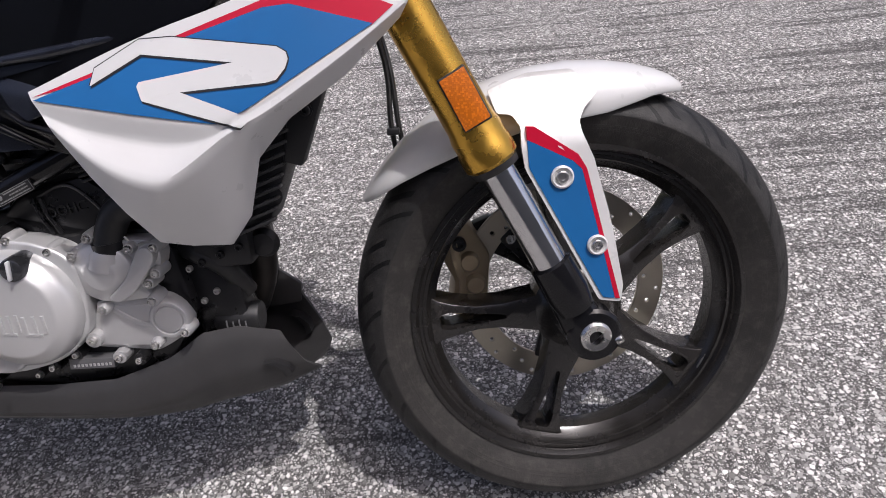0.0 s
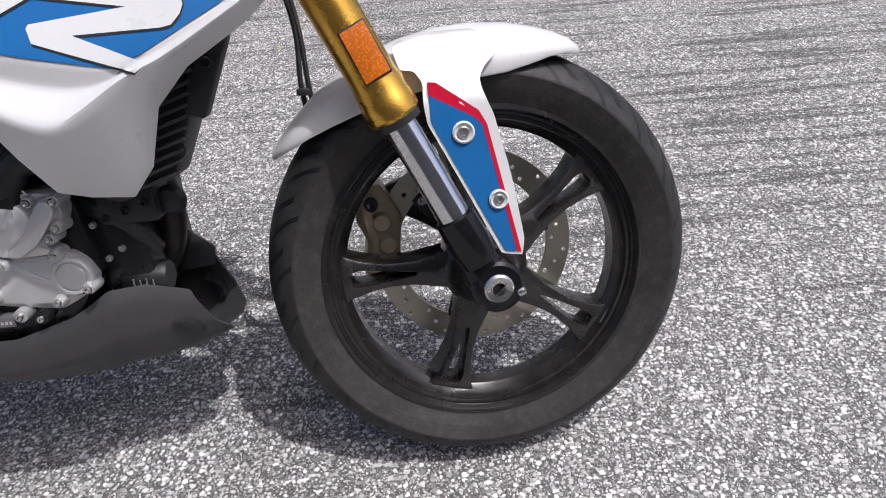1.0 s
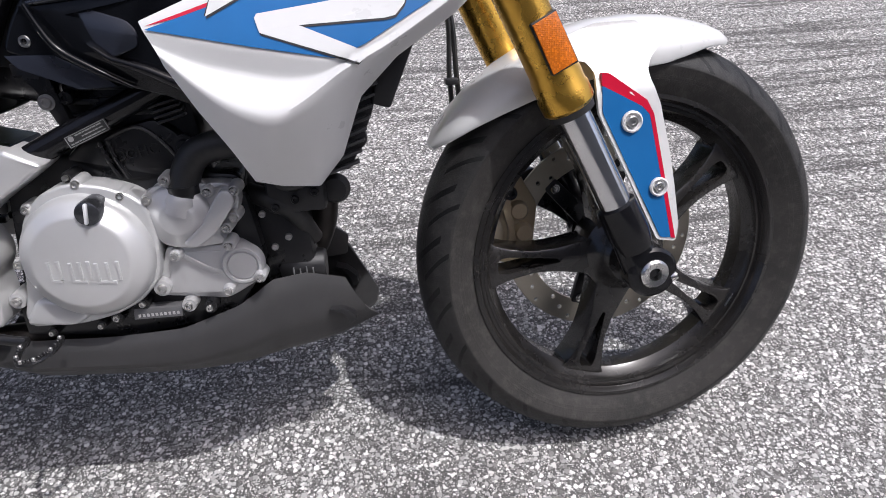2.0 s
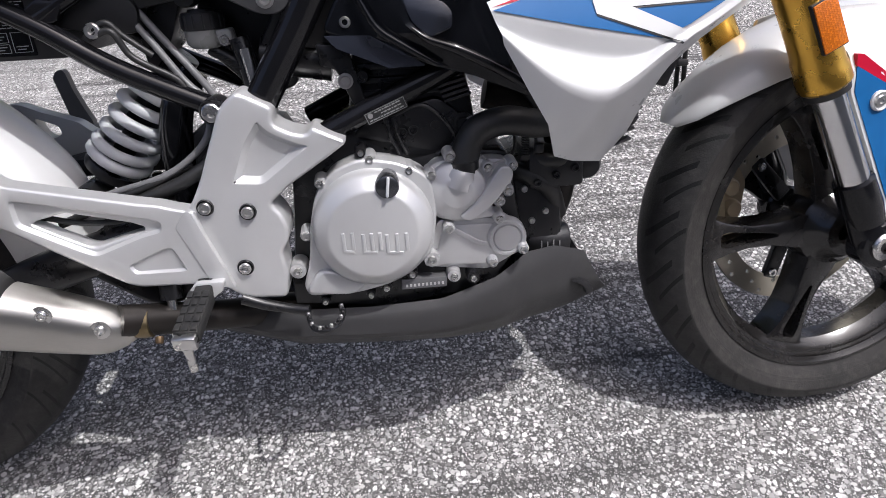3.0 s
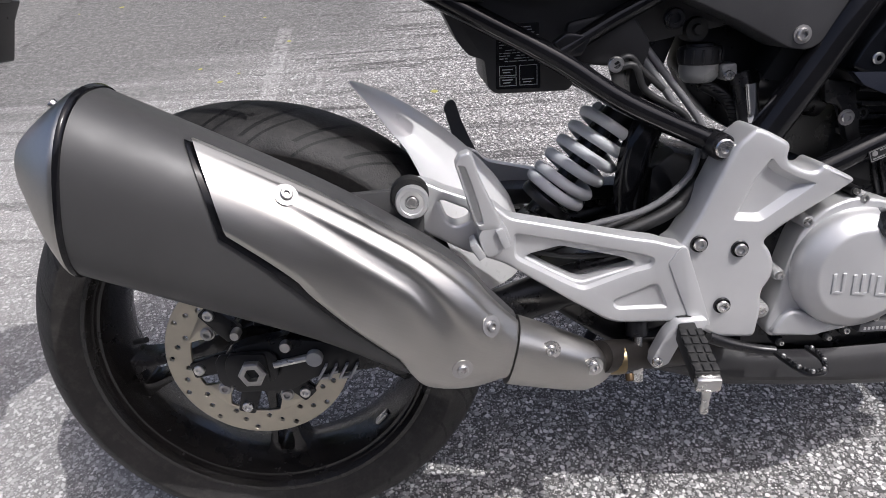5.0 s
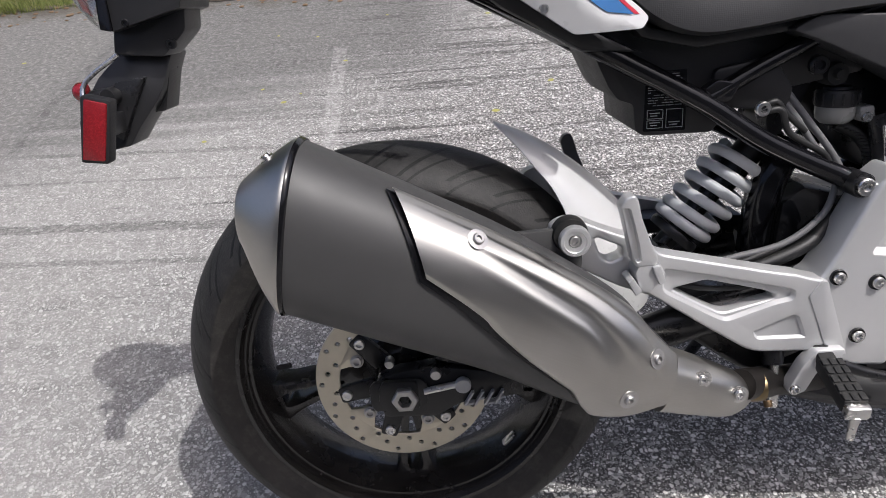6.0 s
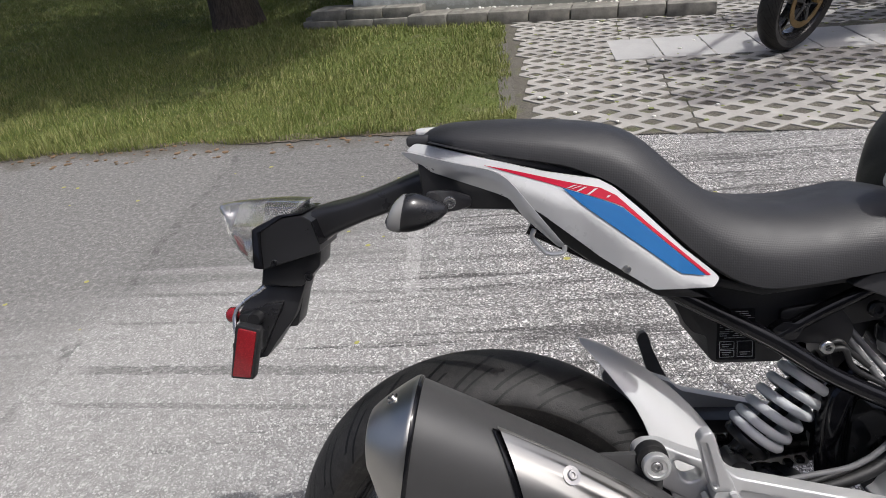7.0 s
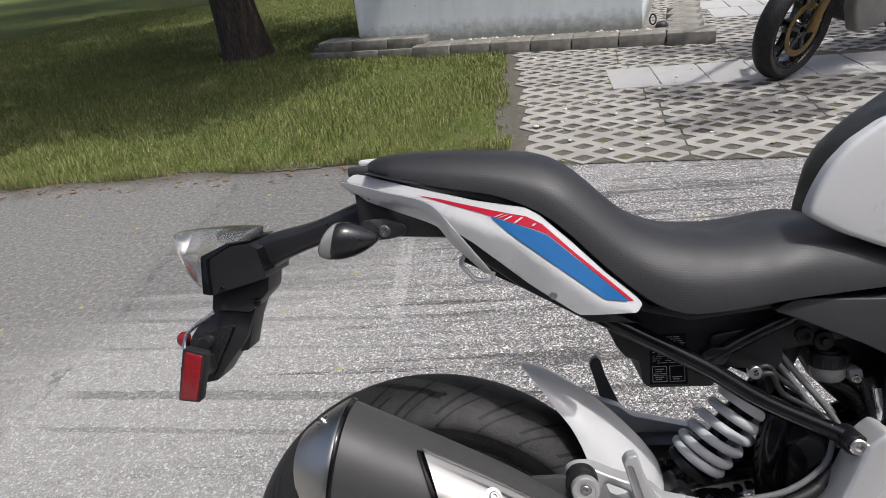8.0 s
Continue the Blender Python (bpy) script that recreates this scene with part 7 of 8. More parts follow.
for r in range(13):
    x, z = 0.3165, 0.6725 - 0.0029 * r
    while x < 0.352:
        w = _lr.uniform(0.003, 0.009)
        if _lr.random() < 0.85:
            part("print_mark", box(x, x + w, -0.0733, -0.0725, z - 0.0009, z, 0), M_dimprint, lab)
        x += w + 0.0013
for (x0, x1, z0, z1) in ((0.316, 0.334, 0.611, 0.620), (0.316, 0.334, 0.622, 0.632), (0.338, 0.357, 0.611, 0.632)):
    for (a, b, c, d) in ((x0, x1, z0, z0 + 0.0006), (x0, x1, z1, z1 + 0.0006), (x0, x0 + 0.0006, z0, z1), (x1, x1 + 0.0006, z0, z1), (x0 + 0.004, x1 - 0.006, z0 + 0.003, z0 + 0.004), (x0 + 0.003, x1 - 0.003, z0 + 0.006, z0 + 0.007)):
        part("print_mark", box(a, b, -0.0733, -0.0725, c, d, 0), M_dimprint, lab)
part("inner_guard", plate([(0.42, 0.655), (0.60, 0.66), (0.66, 0.70), (0.66, 0.74), (0.42, 0.74)], 0.05, -0.050, 0.004), M_black_plastic, bike)
part("air_box", plate([(0.60, 0.60), (0.66, 0.70), (0.82, 0.70), (0.86, 0.60), (0.74, 0.58)], 0.08, -0.080, 0.01), M_black_plastic, bike)
part("inner_panel", plate([(0.876, 0.66), (1.02, 0.655), (1.03, 0.56), (0.985, 0.475), (0.94, 0.475), (0.908, 0.514), (0.88, 0.56)], -0.035, -0.075, 0.004, 0.006), M_black_plastic, bike)
part("rear_frame_plate", plate([(0.538, 0.672), (0.650, 0.668), (0.640, 0.600), (0.632, 0.548), (0.599, 0.537), (0.574, 0.552), (0.540, 0.5875), (0.524, 0.618)], 0.0, -0.034, 0.004, 0.006), M_black_metal, bike)
part("side_bracket", plate([(0.388, 0.674), (0.455, 0.684), (0.480, 0.648), (0.474, 0.622), (0.420, 0.628), (0.389, 0.634)], -0.045, -0.080, 0.003, 0.008), M_black_plastic, bike)
part("throttle_body", tube([(0.60, -0.06, 0.59), (0.68, -0.06, 0.575)], 0.022, 18, smooth=False), M_black_metal, bike, "dark intake stub")
bolt((0.694, -0.096, 0.5573), bike, 0.0065, 0.005, M_dull, washer=0.009)
part("intake_bracket", plate([(0.665, 0.60), (0.70, 0.595), (0.715, 0.53), (0.70, 0.53), (0.685, 0.57), (0.668, 0.575)], -0.085, -0.096, 0.003, 0.004), M_black_metal, bike)
part("rubber_mount", lathe([(0.0001, -0.084), (0.0050, -0.084), (0.0060, -0.078), (0.0120, -0.078), (0.0135, -0.072), (0.0135, -0.050), (0.0001, -0.050)], 28, (0.5292, 0, 0.6587)), M_rubber, bike, "round rubber tank mount")
res = part("brake_reservoir", join(lathe([(0.0001, -0.010), (0.015, -0.010), (0.0205, -0.005), (0.0218, 0.002), (0.0218, 0.012), (0.0001, 0.012)], 36, (0.541, -0.060, 0.611), axis="z"),
                                   plate([(0.556, 0.620), (0.574, 0.622), (0.576, 0.606), (0.562, 0.602)], -0.060, -0.082, 0.003, 0.004)), worn("milky_plastic", (0.22, 0.22, 0.21), 0.3), bike, "milky plastic rear brake reservoir with a black lid")
part("lid", lathe([(0.0001, -0.008), (0.0228, -0.008), (0.0236, -0.006), (0.0236, 0.008), (0.0215, 0.011), (0.0155, 0.011), (0.0145, 0.014), (0.0001, 0.014)], 36, (0.541, -0.060, 0.629), axis="z"), M_black_plastic, res)
for k in range(14):
    a = 2 * math.pi * k / 14
    part("lid_rib", box(0.541 + 0.0236 * math.cos(a) - 0.0012, 0.541 + 0.0236 * math.cos(a) + 0.0012, -0.060 + 0.0236 * math.sin(a) - 0.0012, -0.060 + 0.0236 * math.sin(a) + 0.0012, 0.623, 0.637, 0.0005, 1), M_black_plastic, res)
bolt((0.566, -0.080, 0.609), res, 0.006, 0.005)
for k, (r, mat, pts) in enumerate((
        (0.0042, M_greyhose, [(0.455, -0.072, 0.655), (0.485, -0.078, 0.615), (0.515, -0.085, 0.570), (0.535, -0.088, 0.548), (0.545, -0.085, 0.52)]),
        (0.0042, M_greyhose, [(0.468, -0.066, 0.655), (0.50, -0.074, 0.612), (0.53, -0.08, 0.572), (0.55, -0.082, 0.54)]),
        (0.0040, M_greyhose, [(0.362, -0.09, 0.438), (0.42, -0.095, 0.452), (0.48, -0.098, 0.468), (0.525, -0.092, 0.50), (0.54, -0.085, 0.54)]),
        (0.0080, M_hose, [(0.545, -0.06, 0.60), (0.572, -0.065, 0.582), (0.585, -0.07, 0.555), (0.583, -0.07, 0.52)]),
        (0.0085, M_hose, [(0.43, -0.10, 0.435), (0.47, -0.10, 0.448), (0.51, -0.095, 0.465), (0.54, -0.08, 0.49)]),
        (0.0045, M_hose, [(0.40, -0.10, 0.437), (0.46, -0.098, 0.458), (0.505, -0.09, 0.475)]),
        (0.0038, M_hose, [(0.43, -0.10, 0.622), (0.455, -0.104, 0.628), (0.47, -0.10, 0.60), (0.51, -0.10, 0.575), (0.52, -0.10, 0.56)]),
        (0.0035, M_hose, [(0.43, -0.098, 0.627), (0.45, -0.10, 0.637), (0.465, -0.098, 0.622), (0.49, -0.095, 0.60)]),
        (0.0035, M_hose, [(0.335, -0.12, 0.436), (0.38, -0.118, 0.424), (0.43, -0.118, 0.423), (0.46, -0.115, 0.43)]),
        (0.0050, M_hose, [(0.34, -0.09, 0.415), (0.39, -0.09, 0.43), (0.44, -0.09, 0.43)]),
        (0.0110, M_black_metal, [(0.58, -0.075, 0.61), (0.588, -0.08, 0.575), (0.594, -0.085, 0.54)]),
        (0.020, M_gloss_black, [(0.51, -0.03, 0.575), (0.485, -0.035, 0.53), (0.475, -0.035, 0.47), (0.48, -0.03, 0.41)]))):
    part("cable" if r < 0.006 else "hose", tube(pts, r, 10), mat, bike, "cable tied along the frame" if r < 0.006 else "hose in the engine bay")
for p in spline([(0.545, -0.06, 0.60), (0.572, -0.065, 0.582), (0.585, -0.07, 0.555), (0.583, -0.07, 0.52)], 6)[1:-1]:
    part("hose_rib", lathe([(0.0070, -0.0011), (0.0094, 0), (0.0070, 0.0011)], 14, p, axis="z"), M_hose, bike)
part("chrome_sleeve", tube([(0.588, -0.088, 0.600), (0.594, -0.090, 0.558)], 0.0075, 12, smooth=False), M_chrome, bike)
bolt((0.436, -0.100, 0.630), bike, 0.0085, 0.006, M_steel)
bolt((0.500, -0.085, 0.672), bike, 0.011, 0.008, M_black_metal)
part("upper_shock_mount", plate([(0.47, 0.575), (0.50, 0.61), (0.52, 0.66), (0.49, 0.67), (0.465, 0.61)], 0.03, -0.05, 0.004, 0.006), M_black_metal, bike)
part("side_stand", tube([(0.56, 0.13, 0.30), (0.52, 0.20, 0.20), (0.49, 0.255, 0.095)], 0.010, 12), M_black_metal, bike, "black side stand")

# ---- side covers, tank and knee panels ----
M_knee = worn("gloss_black_panel", (0.004, 0.0045, 0.006), 0.13, 0, 0.1, 500, 0.01, spec=0.22)
# panel black made lighter and bluer: sky reflection on the facets, put into the colour
M_fold = worn("sky_sheen_black", (0.012, 0.014, 0.021), 0.24, coat=0.25)
sc = part("side_cover_panel", plate([(0.452, 0.713), (0.481, 0.727), (0.575, 0.722), (0.690, 0.735), (0.672, 0.690), (0.648, 0.645), (0.634, 0.634), (0.612, 0.636), (0.560, 0.665), (0.485, 0.700)], -0.06, -0.118, 0.008, 0.008, segs=3), M_grey_plastic, bike, "matt dark grey side cover")
bolt((0.622, -0.118, 0.650), sc, 0.0066, 0.005, M_dull, washer=0.0095)
knee = part("knee_panel", plate([(0.676, 0.612), (0.690, 0.640), (0.735, 0.700), (0.80, 0.76), (0.98, 0.78), (1.02, 0.70), (0.96, 0.66), (0.868, 0.640), (0.880, 0.545), (0.80, 0.568), (0.735, 0.590)], -0.05, -0.122, 0.006, 0.01, segs=3,
                                lift=lambda x, z: -0.10 * max(0, x - 0.72)), M_knee, bike, "gloss black knee panel under the tank")
bolt((0.702, -0.120, 0.622), knee, 0.0062, 0.005, M_steel, washer=0.009)


def faceted(points, faces, thick):
    """A moulded panel of flat facets, given depth behind its face."""
    bm = bm_new()
    vs = [bm.verts.new(p) for p in points]
    for f in faces:
        bm.faces.new([vs[k] for k in f])
    bmesh.ops.triangulate(bm, faces=[f for f in bm.faces if len(f.verts) > 4])
    bmesh.ops.subdivide_edges(bm, edges=list(bm.edges), cuts=2, use_grid_fill=True)
    res = bmesh.ops.extrude_face_region(bm, geom=list(bm.faces))
    for v in [g for g in res["geom"] if isinstance(g, bmesh.types.BMVert)]:
        v.co.y += thick
    bmesh.ops.recalc_face_normals(bm, faces=bm.faces)
    return bm


_kp = [(0.705, -0.126, 0.656), (0.737, -0.125, 0.668), (0.796, -0.124, 0.690), (0.750, -0.132, 0.6444), (0.764, -0.134, 0.6176), (0.777, -0.136, 0.6031), (0.880, -0.148, 0.5558), (0.895, -0.142, 0.533),
       (0.804, -0.130, 0.572), (0.731, -0.124, 0.604), (0.720, -0.124, 0.629), (0.813, -0.126, 0.627), (0.826, -0.127, 0.609), (0.791, -0.131, 0.6086), (0.940, -0.132, 0.690), (0.930, -0.139, 0.672)]
part("knee_wing", faceted(_kp, [(0, 3, 1), (1, 3, 15, 14, 2), (0, 10, 4, 3), (10, 9, 5, 4), (9, 8, 5), (5, 8, 7, 6), (3, 4, 13, 11), (4, 5, 13), (11, 13, 12)], 0.012), M_knee, knee, "faceted gloss black panel wing", smooth=20)
part("knee_fold", faceted([(0.678, -0.123, 0.6095), (0.728, -0.124, 0.607), (0.752, -0.125, 0.597), (0.784, -0.128, 0.572), (0.745, -0.1275, 0.572), (0.690, -0.1255, 0.596)], [(0, 1, 5), (1, 2, 4, 5), (2, 3, 4)], 0.012), M_fold, knee, smooth=20)
_pocket = [(0.7598, 0.6493), (0.7738, 0.6498), (0.8073, 0.6368), (0.8158, 0.6256), (0.8146, 0.6100), (0.7896, 0.6002), (0.7716, 0.6187)]
# facet laid over the wing; its blue-grey sky sheen is in the colour
part("knee_pocket", plate(_pocket, -0.120, -0.1375, 0.002, 0.004, lift=lambda x, z: 0.18 * max(0.0, z - 0.605)), M_fold, knee, "satin facet with sky sheen in its colour", smooth=25)
part("knee_edge", tube([(0.7146, -0.1330, 0.6566), (0.7228, -0.1335, 0.6361), (0.7363, -0.1345, 0.6133), (0.7628, -0.1350, 0.5941), (0.8006, -0.1340, 0.5711)], [0.002, 0.003, 0.004, 0.004, 0.002], 10), M_knee, knee)
part("knee_edge", tube([(0.7720, -0.1370, 0.6120), (0.7863, -0.1395, 0.6007), (0.8048, -0.1410, 0.5935), (0.8261, -0.1420, 0.5845), (0.8675, -0.1430, 0.5613), (0.9136, -0.1400, 0.5302)], [0.002, 0.0035, 0.0045, 0.0055, 0.006, 0.004], 12), M_gloss_black, knee)
part("knee_ridge", loft(oval_rings(smooth_stations([((0.716, 0.6595), (0.719, 0.6550), -0.128, 0.004, 0.9), ((0.771, 0.6679), (0.7755, 0.6584), -0.128, 0.008, 0.8), ((0.8257, 0.6735), (0.8306, 0.6610), -0.129, 0.010, 0.8), ((0.8804, 0.6792), (0.8852, 0.6677), -0.131, 0.010, 0.8), ((0.940, 0.684), (0.944, 0.675), -0.133, 0.008, 0.8)], 3), 20)), M_fold, knee, smooth=50)
tank = part("fuel_tank", loft(oval_rings(smooth_stations([((0.662, 0.964), (0.610, 0.765), 0, 0.130, 0.6), ((0.702, 0.989), (0.660, 0.750), 0, 0.148, 0.65), ((0.75, 1.03), (0.72, 0.74), 0, 0.175, 0.7), ((0.87, 1.045), (0.85, 0.75), 0, 0.180, 0.75), ((1.00, 1.00), (1.00, 0.76), 0, 0.150, 0.8), ((1.06, 0.93), (1.06, 0.80), 0, 0.09, 0.9)], 4), 40)), M_white, bike, "white fuel tank with a black rear trim", smooth=60)
part("tank_trim", loft(oval_rings(smooth_stations([((0.556, 0.846), (0.536, 0.802), 0, 0.060, 0.6), ((0.566, 0.874), (0.545, 0.797), 0, 0.080, 0.6), ((0.587, 0.908), (0.560, 0.785), 0, 0.108, 0.6), ((0.625, 0.942), (0.580, 0.772), 0, 0.122, 0.6), ((0.674, 0.974), (0.62, 0.76), 0, 0.134, 0.6)], 4), 40)), M_black_plastic, tank, "satin black tank trim", smooth=60)
part("tank_side", plate([(0.4893, 0.8281), (0.4953, 0.8504), (0.5043, 0.8712), (0.5142, 0.8891), (0.5339, 0.9112), (0.5681, 0.9344), (0.66, 0.960), (0.90, 0.985), (0.98, 0.93), (0.95, 0.77), (0.66, 0.755), (0.5729, 0.7854), (0.528, 0.8045)], -0.098, -0.120, 0.006, 0.008, segs=3,
                        lift=lambda x, z: -0.10 * min(0.2, x - 0.49) - 0.12 * min(0.10, z - 0.80)), M_white, tank, "white tank side panel", smooth=45)
part("rear_engine_case", plate([(0.490, 0.40), (0.498, 0.50), (0.525, 0.520), (0.600, 0.50), (0.63, 0.45)], 0.06, -0.045, 0.008), M_black_metal, bike)

# ---- seat ----
def seat_material():
    m = Nodes("dark_grey_vinyl")
    v = m.voronoi(520.0, "F1", randomness=0.25).outputs[0]
    col = m.ramp(m.noise(8.0, 4.0), [(0.3, (0.018, 0.018, 0.019)), (0.7, (0.026, 0.026, 0.0275))])
    m.bump(v, 0.30, 0.0005)
    return m.set(color=col, rough=m.ramp(m.noise(18.0, 3.0), [(0.3, 0.46), (0.7, 0.58)]), spec=0.4)


M_seat = seat_material()
def seat_bm():
    st = [(-0.050, 0.924, 0.915, 0.040), (-0.042, 0.930, 0.912, 0.066), (-0.015, 0.935, 0.905, 0.090), (0.06, 0.934, 0.890, 0.105), (0.125, 0.929, 0.877, 0.112), (0.180, 0.922, 0.853, 0.118), (0.216, 0.908, 0.822, 0.121), (0.245, 0.881, 0.790, 0.123),
          (0.285, 0.841, 0.752, 0.126), (0.320, 0.819, 0.726, 0.130), (0.355, 0.808, 0.716, 0.134), (0.42, 0.804, 0.722, 0.132), (0.48, 0.811, 0.730, 0.128), (0.515, 0.819, 0.732, 0.124), (0.56, 0.808, 0.735, 0.120), (0.61, 0.792, 0.737, 0.112), (0.66, 0.765, 0.740, 0.10)]
    xs = np.array([s[0] for s in st])
    rings = []
    for x in map(float, np.r_[np.linspace(-0.05, -0.01, 6), np.linspace(0.005, 0.66, 54)]):
        tz, bz, hw = (float(np.interp(x, xs, [s[i] for s in st])) for i in (1, 2, 3))
        ring = []
        for k in range(33):
            v = -1 + 2 * k / 32
            dome = (1 - abs(v) ** 4.4)
            y = hw * math.copysign(min(1.0, abs(v) * 1.06), v)
            ring.append(Vector((x, y, bz + (tz - bz) * max(0.0, dome) ** 0.75)))
        ring += [Vector((x, hw * 0.9, bz - 0.004)), Vector((x, -hw * 0.9, bz - 0.004))]
        rings.append(ring)
    # soften along the length
    for _ in range(2):
        rings = [rings[0]] + [[a * 0.5 + (b + c) * 0.25 for a, b, c in zip(rings[i], rings[i - 1], rings[i + 1])] for i in range(1, len(rings) - 1)] + [rings[-1]]
    return loft(rings)


part("seat", seat_bm(), M_seat, bike, "dark grey textured vinyl two-step seat", smooth=60)
part("seat_base", plate([(-0.04, 0.914), (0.06, 0.890), (0.125, 0.876), (0.18, 0.852), (0.245, 0.788), (0.31, 0.724), (0.36, 0.714), (0.50, 0.726), (0.50, 0.715), (0.36, 0.700), (0.30, 0.715), (0.23, 0.785), (0.17, 0.848), (0.05, 0.884)], 0.100, -0.100, 0.003), M_black_plastic, bike)

# ---- tail ----
def clear(name, color, rough, trans):
    m = Nodes(name)
    m.bump(m.noise(240.0, 2.0), 0.15, 0.001)
    return m.set(color=color, rough=rough, trans=trans, ior=1.46, coat=0.5)


M_smoke = clear("smoked_lens", (0.42, 0.415, 0.40), 0.10, 0.45)
M_lens = clear("clear_lens", (0.90, 0.90, 0.89), 0.04, 0.92)


def tail_y(x, z):
    y = -0.147 + 0.070 * min(1.0, max(0.0, (0.19 - x) / 0.26)) ** 1.3
    fold = float(np.interp(x, [-0.06, 0.056, 0.142, 0.248, 0.29], [0.900, 0.858, 0.822, 0.738, 0.726]))
    return y + 0.24 * max(0.0, fold - z) + 0.28 * max(0.0, z - fold)


M_tail_gloss = worn("satin_black_tail", (0.013, 0.013, 0.014), 0.27, 0, 0.1, 1200, 0.05)
M_rail = worn("grab_rail_paint", (0.47, 0.475, 0.48), 0.32, 0.6, 0.05, 1000, 0.02)
for s in (1, -1):
    tp = part("tail_panel", skin([(-0.070, 0.905), (-0.058, 0.913), (-0.030, 0.907), (0.030, 0.890), (0.100, 0.871), (0.161, 0.859), (0.178, 0.849), (0.213, 0.816), (0.254, 0.774), (0.286, 0.746), (0.294, 0.737), (0.287, 0.727), (0.220, 0.725), (0.160, 0.767), (0.095, 0.820), (0.05, 0.850), (0.0, 0.872)], lambda x, z: s * tail_y(x, z), 0.012 * s), M_white, bike, "white tail panel with blue and red graphics", smooth=32)
    if s > 0:
        ttree = surface_of(tp)
        part("red_graphic", decal([(0.027, 0.8825), (0.057, 0.876), (0.124, 0.8585), (0.162, 0.8495), (0.180, 0.8395), (0.215, 0.805), (0.284, 0.741), (0.279, 0.741), (0.186, 0.827), (0.169, 0.8345), (0.124, 0.8505), (0.107, 0.8565)], ttree, 0.0008, cuts=5, step=0.006), M_red, tp)
        part("blue_graphic", decal([(0.118, 0.8520), (0.124, 0.8500), (0.168, 0.8338), (0.186, 0.8255), (0.278, 0.741), (0.251, 0.745), (0.242, 0.751), (0.212, 0.775), (0.142, 0.830)], ttree, 0.0016, cuts=5, step=0.006), M_blue, tp)
        bar = lambda x0, z0, x1, z1, w: [(x0 - w, z0), (x1 - w, z1), (x1 + w, z1), (x0 + w, z0)]
        for o in (bar(0.1235, 0.8510, 0.1340, 0.8545, 0.0018), bar(0.1340, 0.8465, 0.1450, 0.8515, 0.0018),
                  bar(0.1290, 0.8500, 0.1395, 0.8530, 0.0010), bar(0.1470, 0.8425, 0.1570, 0.8490, 0.0018), bar(0.1560, 0.8440, 0.1680, 0.8440, 0.0030), bar(0.1690, 0.8380, 0.1720, 0.8405, 0.0016)):
            part("white_mark", decal(o, ttree, 0.0018, cuts=5, step=0.004), M_white, tp)
        part("panel_screw", bolt_bm((0.189, -0.138, 0.752), 0.005, 0.004), M_steel, tp)
    part("grab_rail", skin([(-0.075, 0.905), (-0.060, 0.903), (-0.012, 0.890), (0.033, 0.880), (0.050, 0.872), (0.062, 0.860), (0.094, 0.817), (0.117, 0.787), (0.110, 0.785), (0.071, 0.822), (0.056, 0.845), (0.044, 0.850), (-0.036, 0.878), (-0.052, 0.886), (-0.066, 0.897)],
                                lambda x, z: s * (-0.157 + 0.058 * min(1.0, max(0.0, (0.07 - x) / 0.14)) + 0.70 * max(0.0, float(np.interp(x, [-0.07, 0.04, 0.06, 0.118], [0.899, 0.866, 0.850, 0.785])) - z)), 0.010 * s, corner=0.005), M_rail, bike, "satin silver grab rail", smooth=35)
    part("luggage_hook", tube([(0.083, s * -0.140, 0.8066), (0.0800, s * -0.140, 0.7965), (0.0880, s * -0.140, 0.7860), (0.0977, s * -0.140, 0.7762), (0.1147, s * -0.140, 0.7762), (0.118, s * -0.140, 0.7850)], 0.0030, 8), M_rail, bike)
    # turn signal
    sig = part("turn_signal", loft(oval_rings(smooth_stations([((-0.083, 0.8345), (-0.0845, 0.829), s * -0.170, 0.004, 1), ((-0.074, 0.849), (-0.082, 0.822), s * -0.170, 0.014, 0.95), ((-0.064, 0.8585), (-0.074, 0.8175), s * -0.168, 0.019, 0.95), ((-0.052, 0.861), (-0.060, 0.8165), s * -0.166, 0.021, 0.95), ((-0.038, 0.856), (-0.043, 0.8195), s * -0.163, 0.018, 0.95), ((-0.026, 0.8495), (-0.027, 0.827), s * -0.160, 0.012, 1), ((-0.016, 0.8435), (-0.016, 0.835), s * -0.156, 0.006, 1)], 4), 32)), M_tail_gloss, bike, "black rear turn signal with a smoked clear lens", smooth=60)
    part("lens", loft(oval_rings(smooth_stations([((-0.0865, 0.834), (-0.088, 0.829), s * -0.1705, 0.003, 1), ((-0.077, 0.8505), (-0.085, 0.8215), s * -0.1705, 0.0150, 0.95), ((-0.067, 0.8595), (-0.078, 0.8175), s * -0.1685, 0.0198, 0.95), ((-0.061, 0.8615), (-0.0715, 0.8165), s * -0.1678, 0.0212, 0.95)], 3), 32)), M_smoke, sig, "clear lens", smooth=60)
    part("stalk", tube([(-0.034, s * -0.155, 0.838), (-0.036, s * -0.130, 0.841), (-0.038, s * -0.090, 0.845)], [0.011, 0.010, 0.012], 14), M_black_plastic, sig)
    part("mount", plate([(-0.0453, 0.8551), (-0.0154, 0.8560), (0.0104, 0.8455), (0.0094, 0.8337), (-0.0100, 0.8290), (-0.0269, 0.8283), (-0.0453, 0.838)], s * -0.085, s * -0.110, 0.003, 0.005), M_grey_plastic, sig)
    part("bolt", bolt_bm((-0.0168, s * -0.110, 0.8402), 0.0062, 0.005, washer=0.0078, d=(0, s * -1, 0)), M_steel, sig)
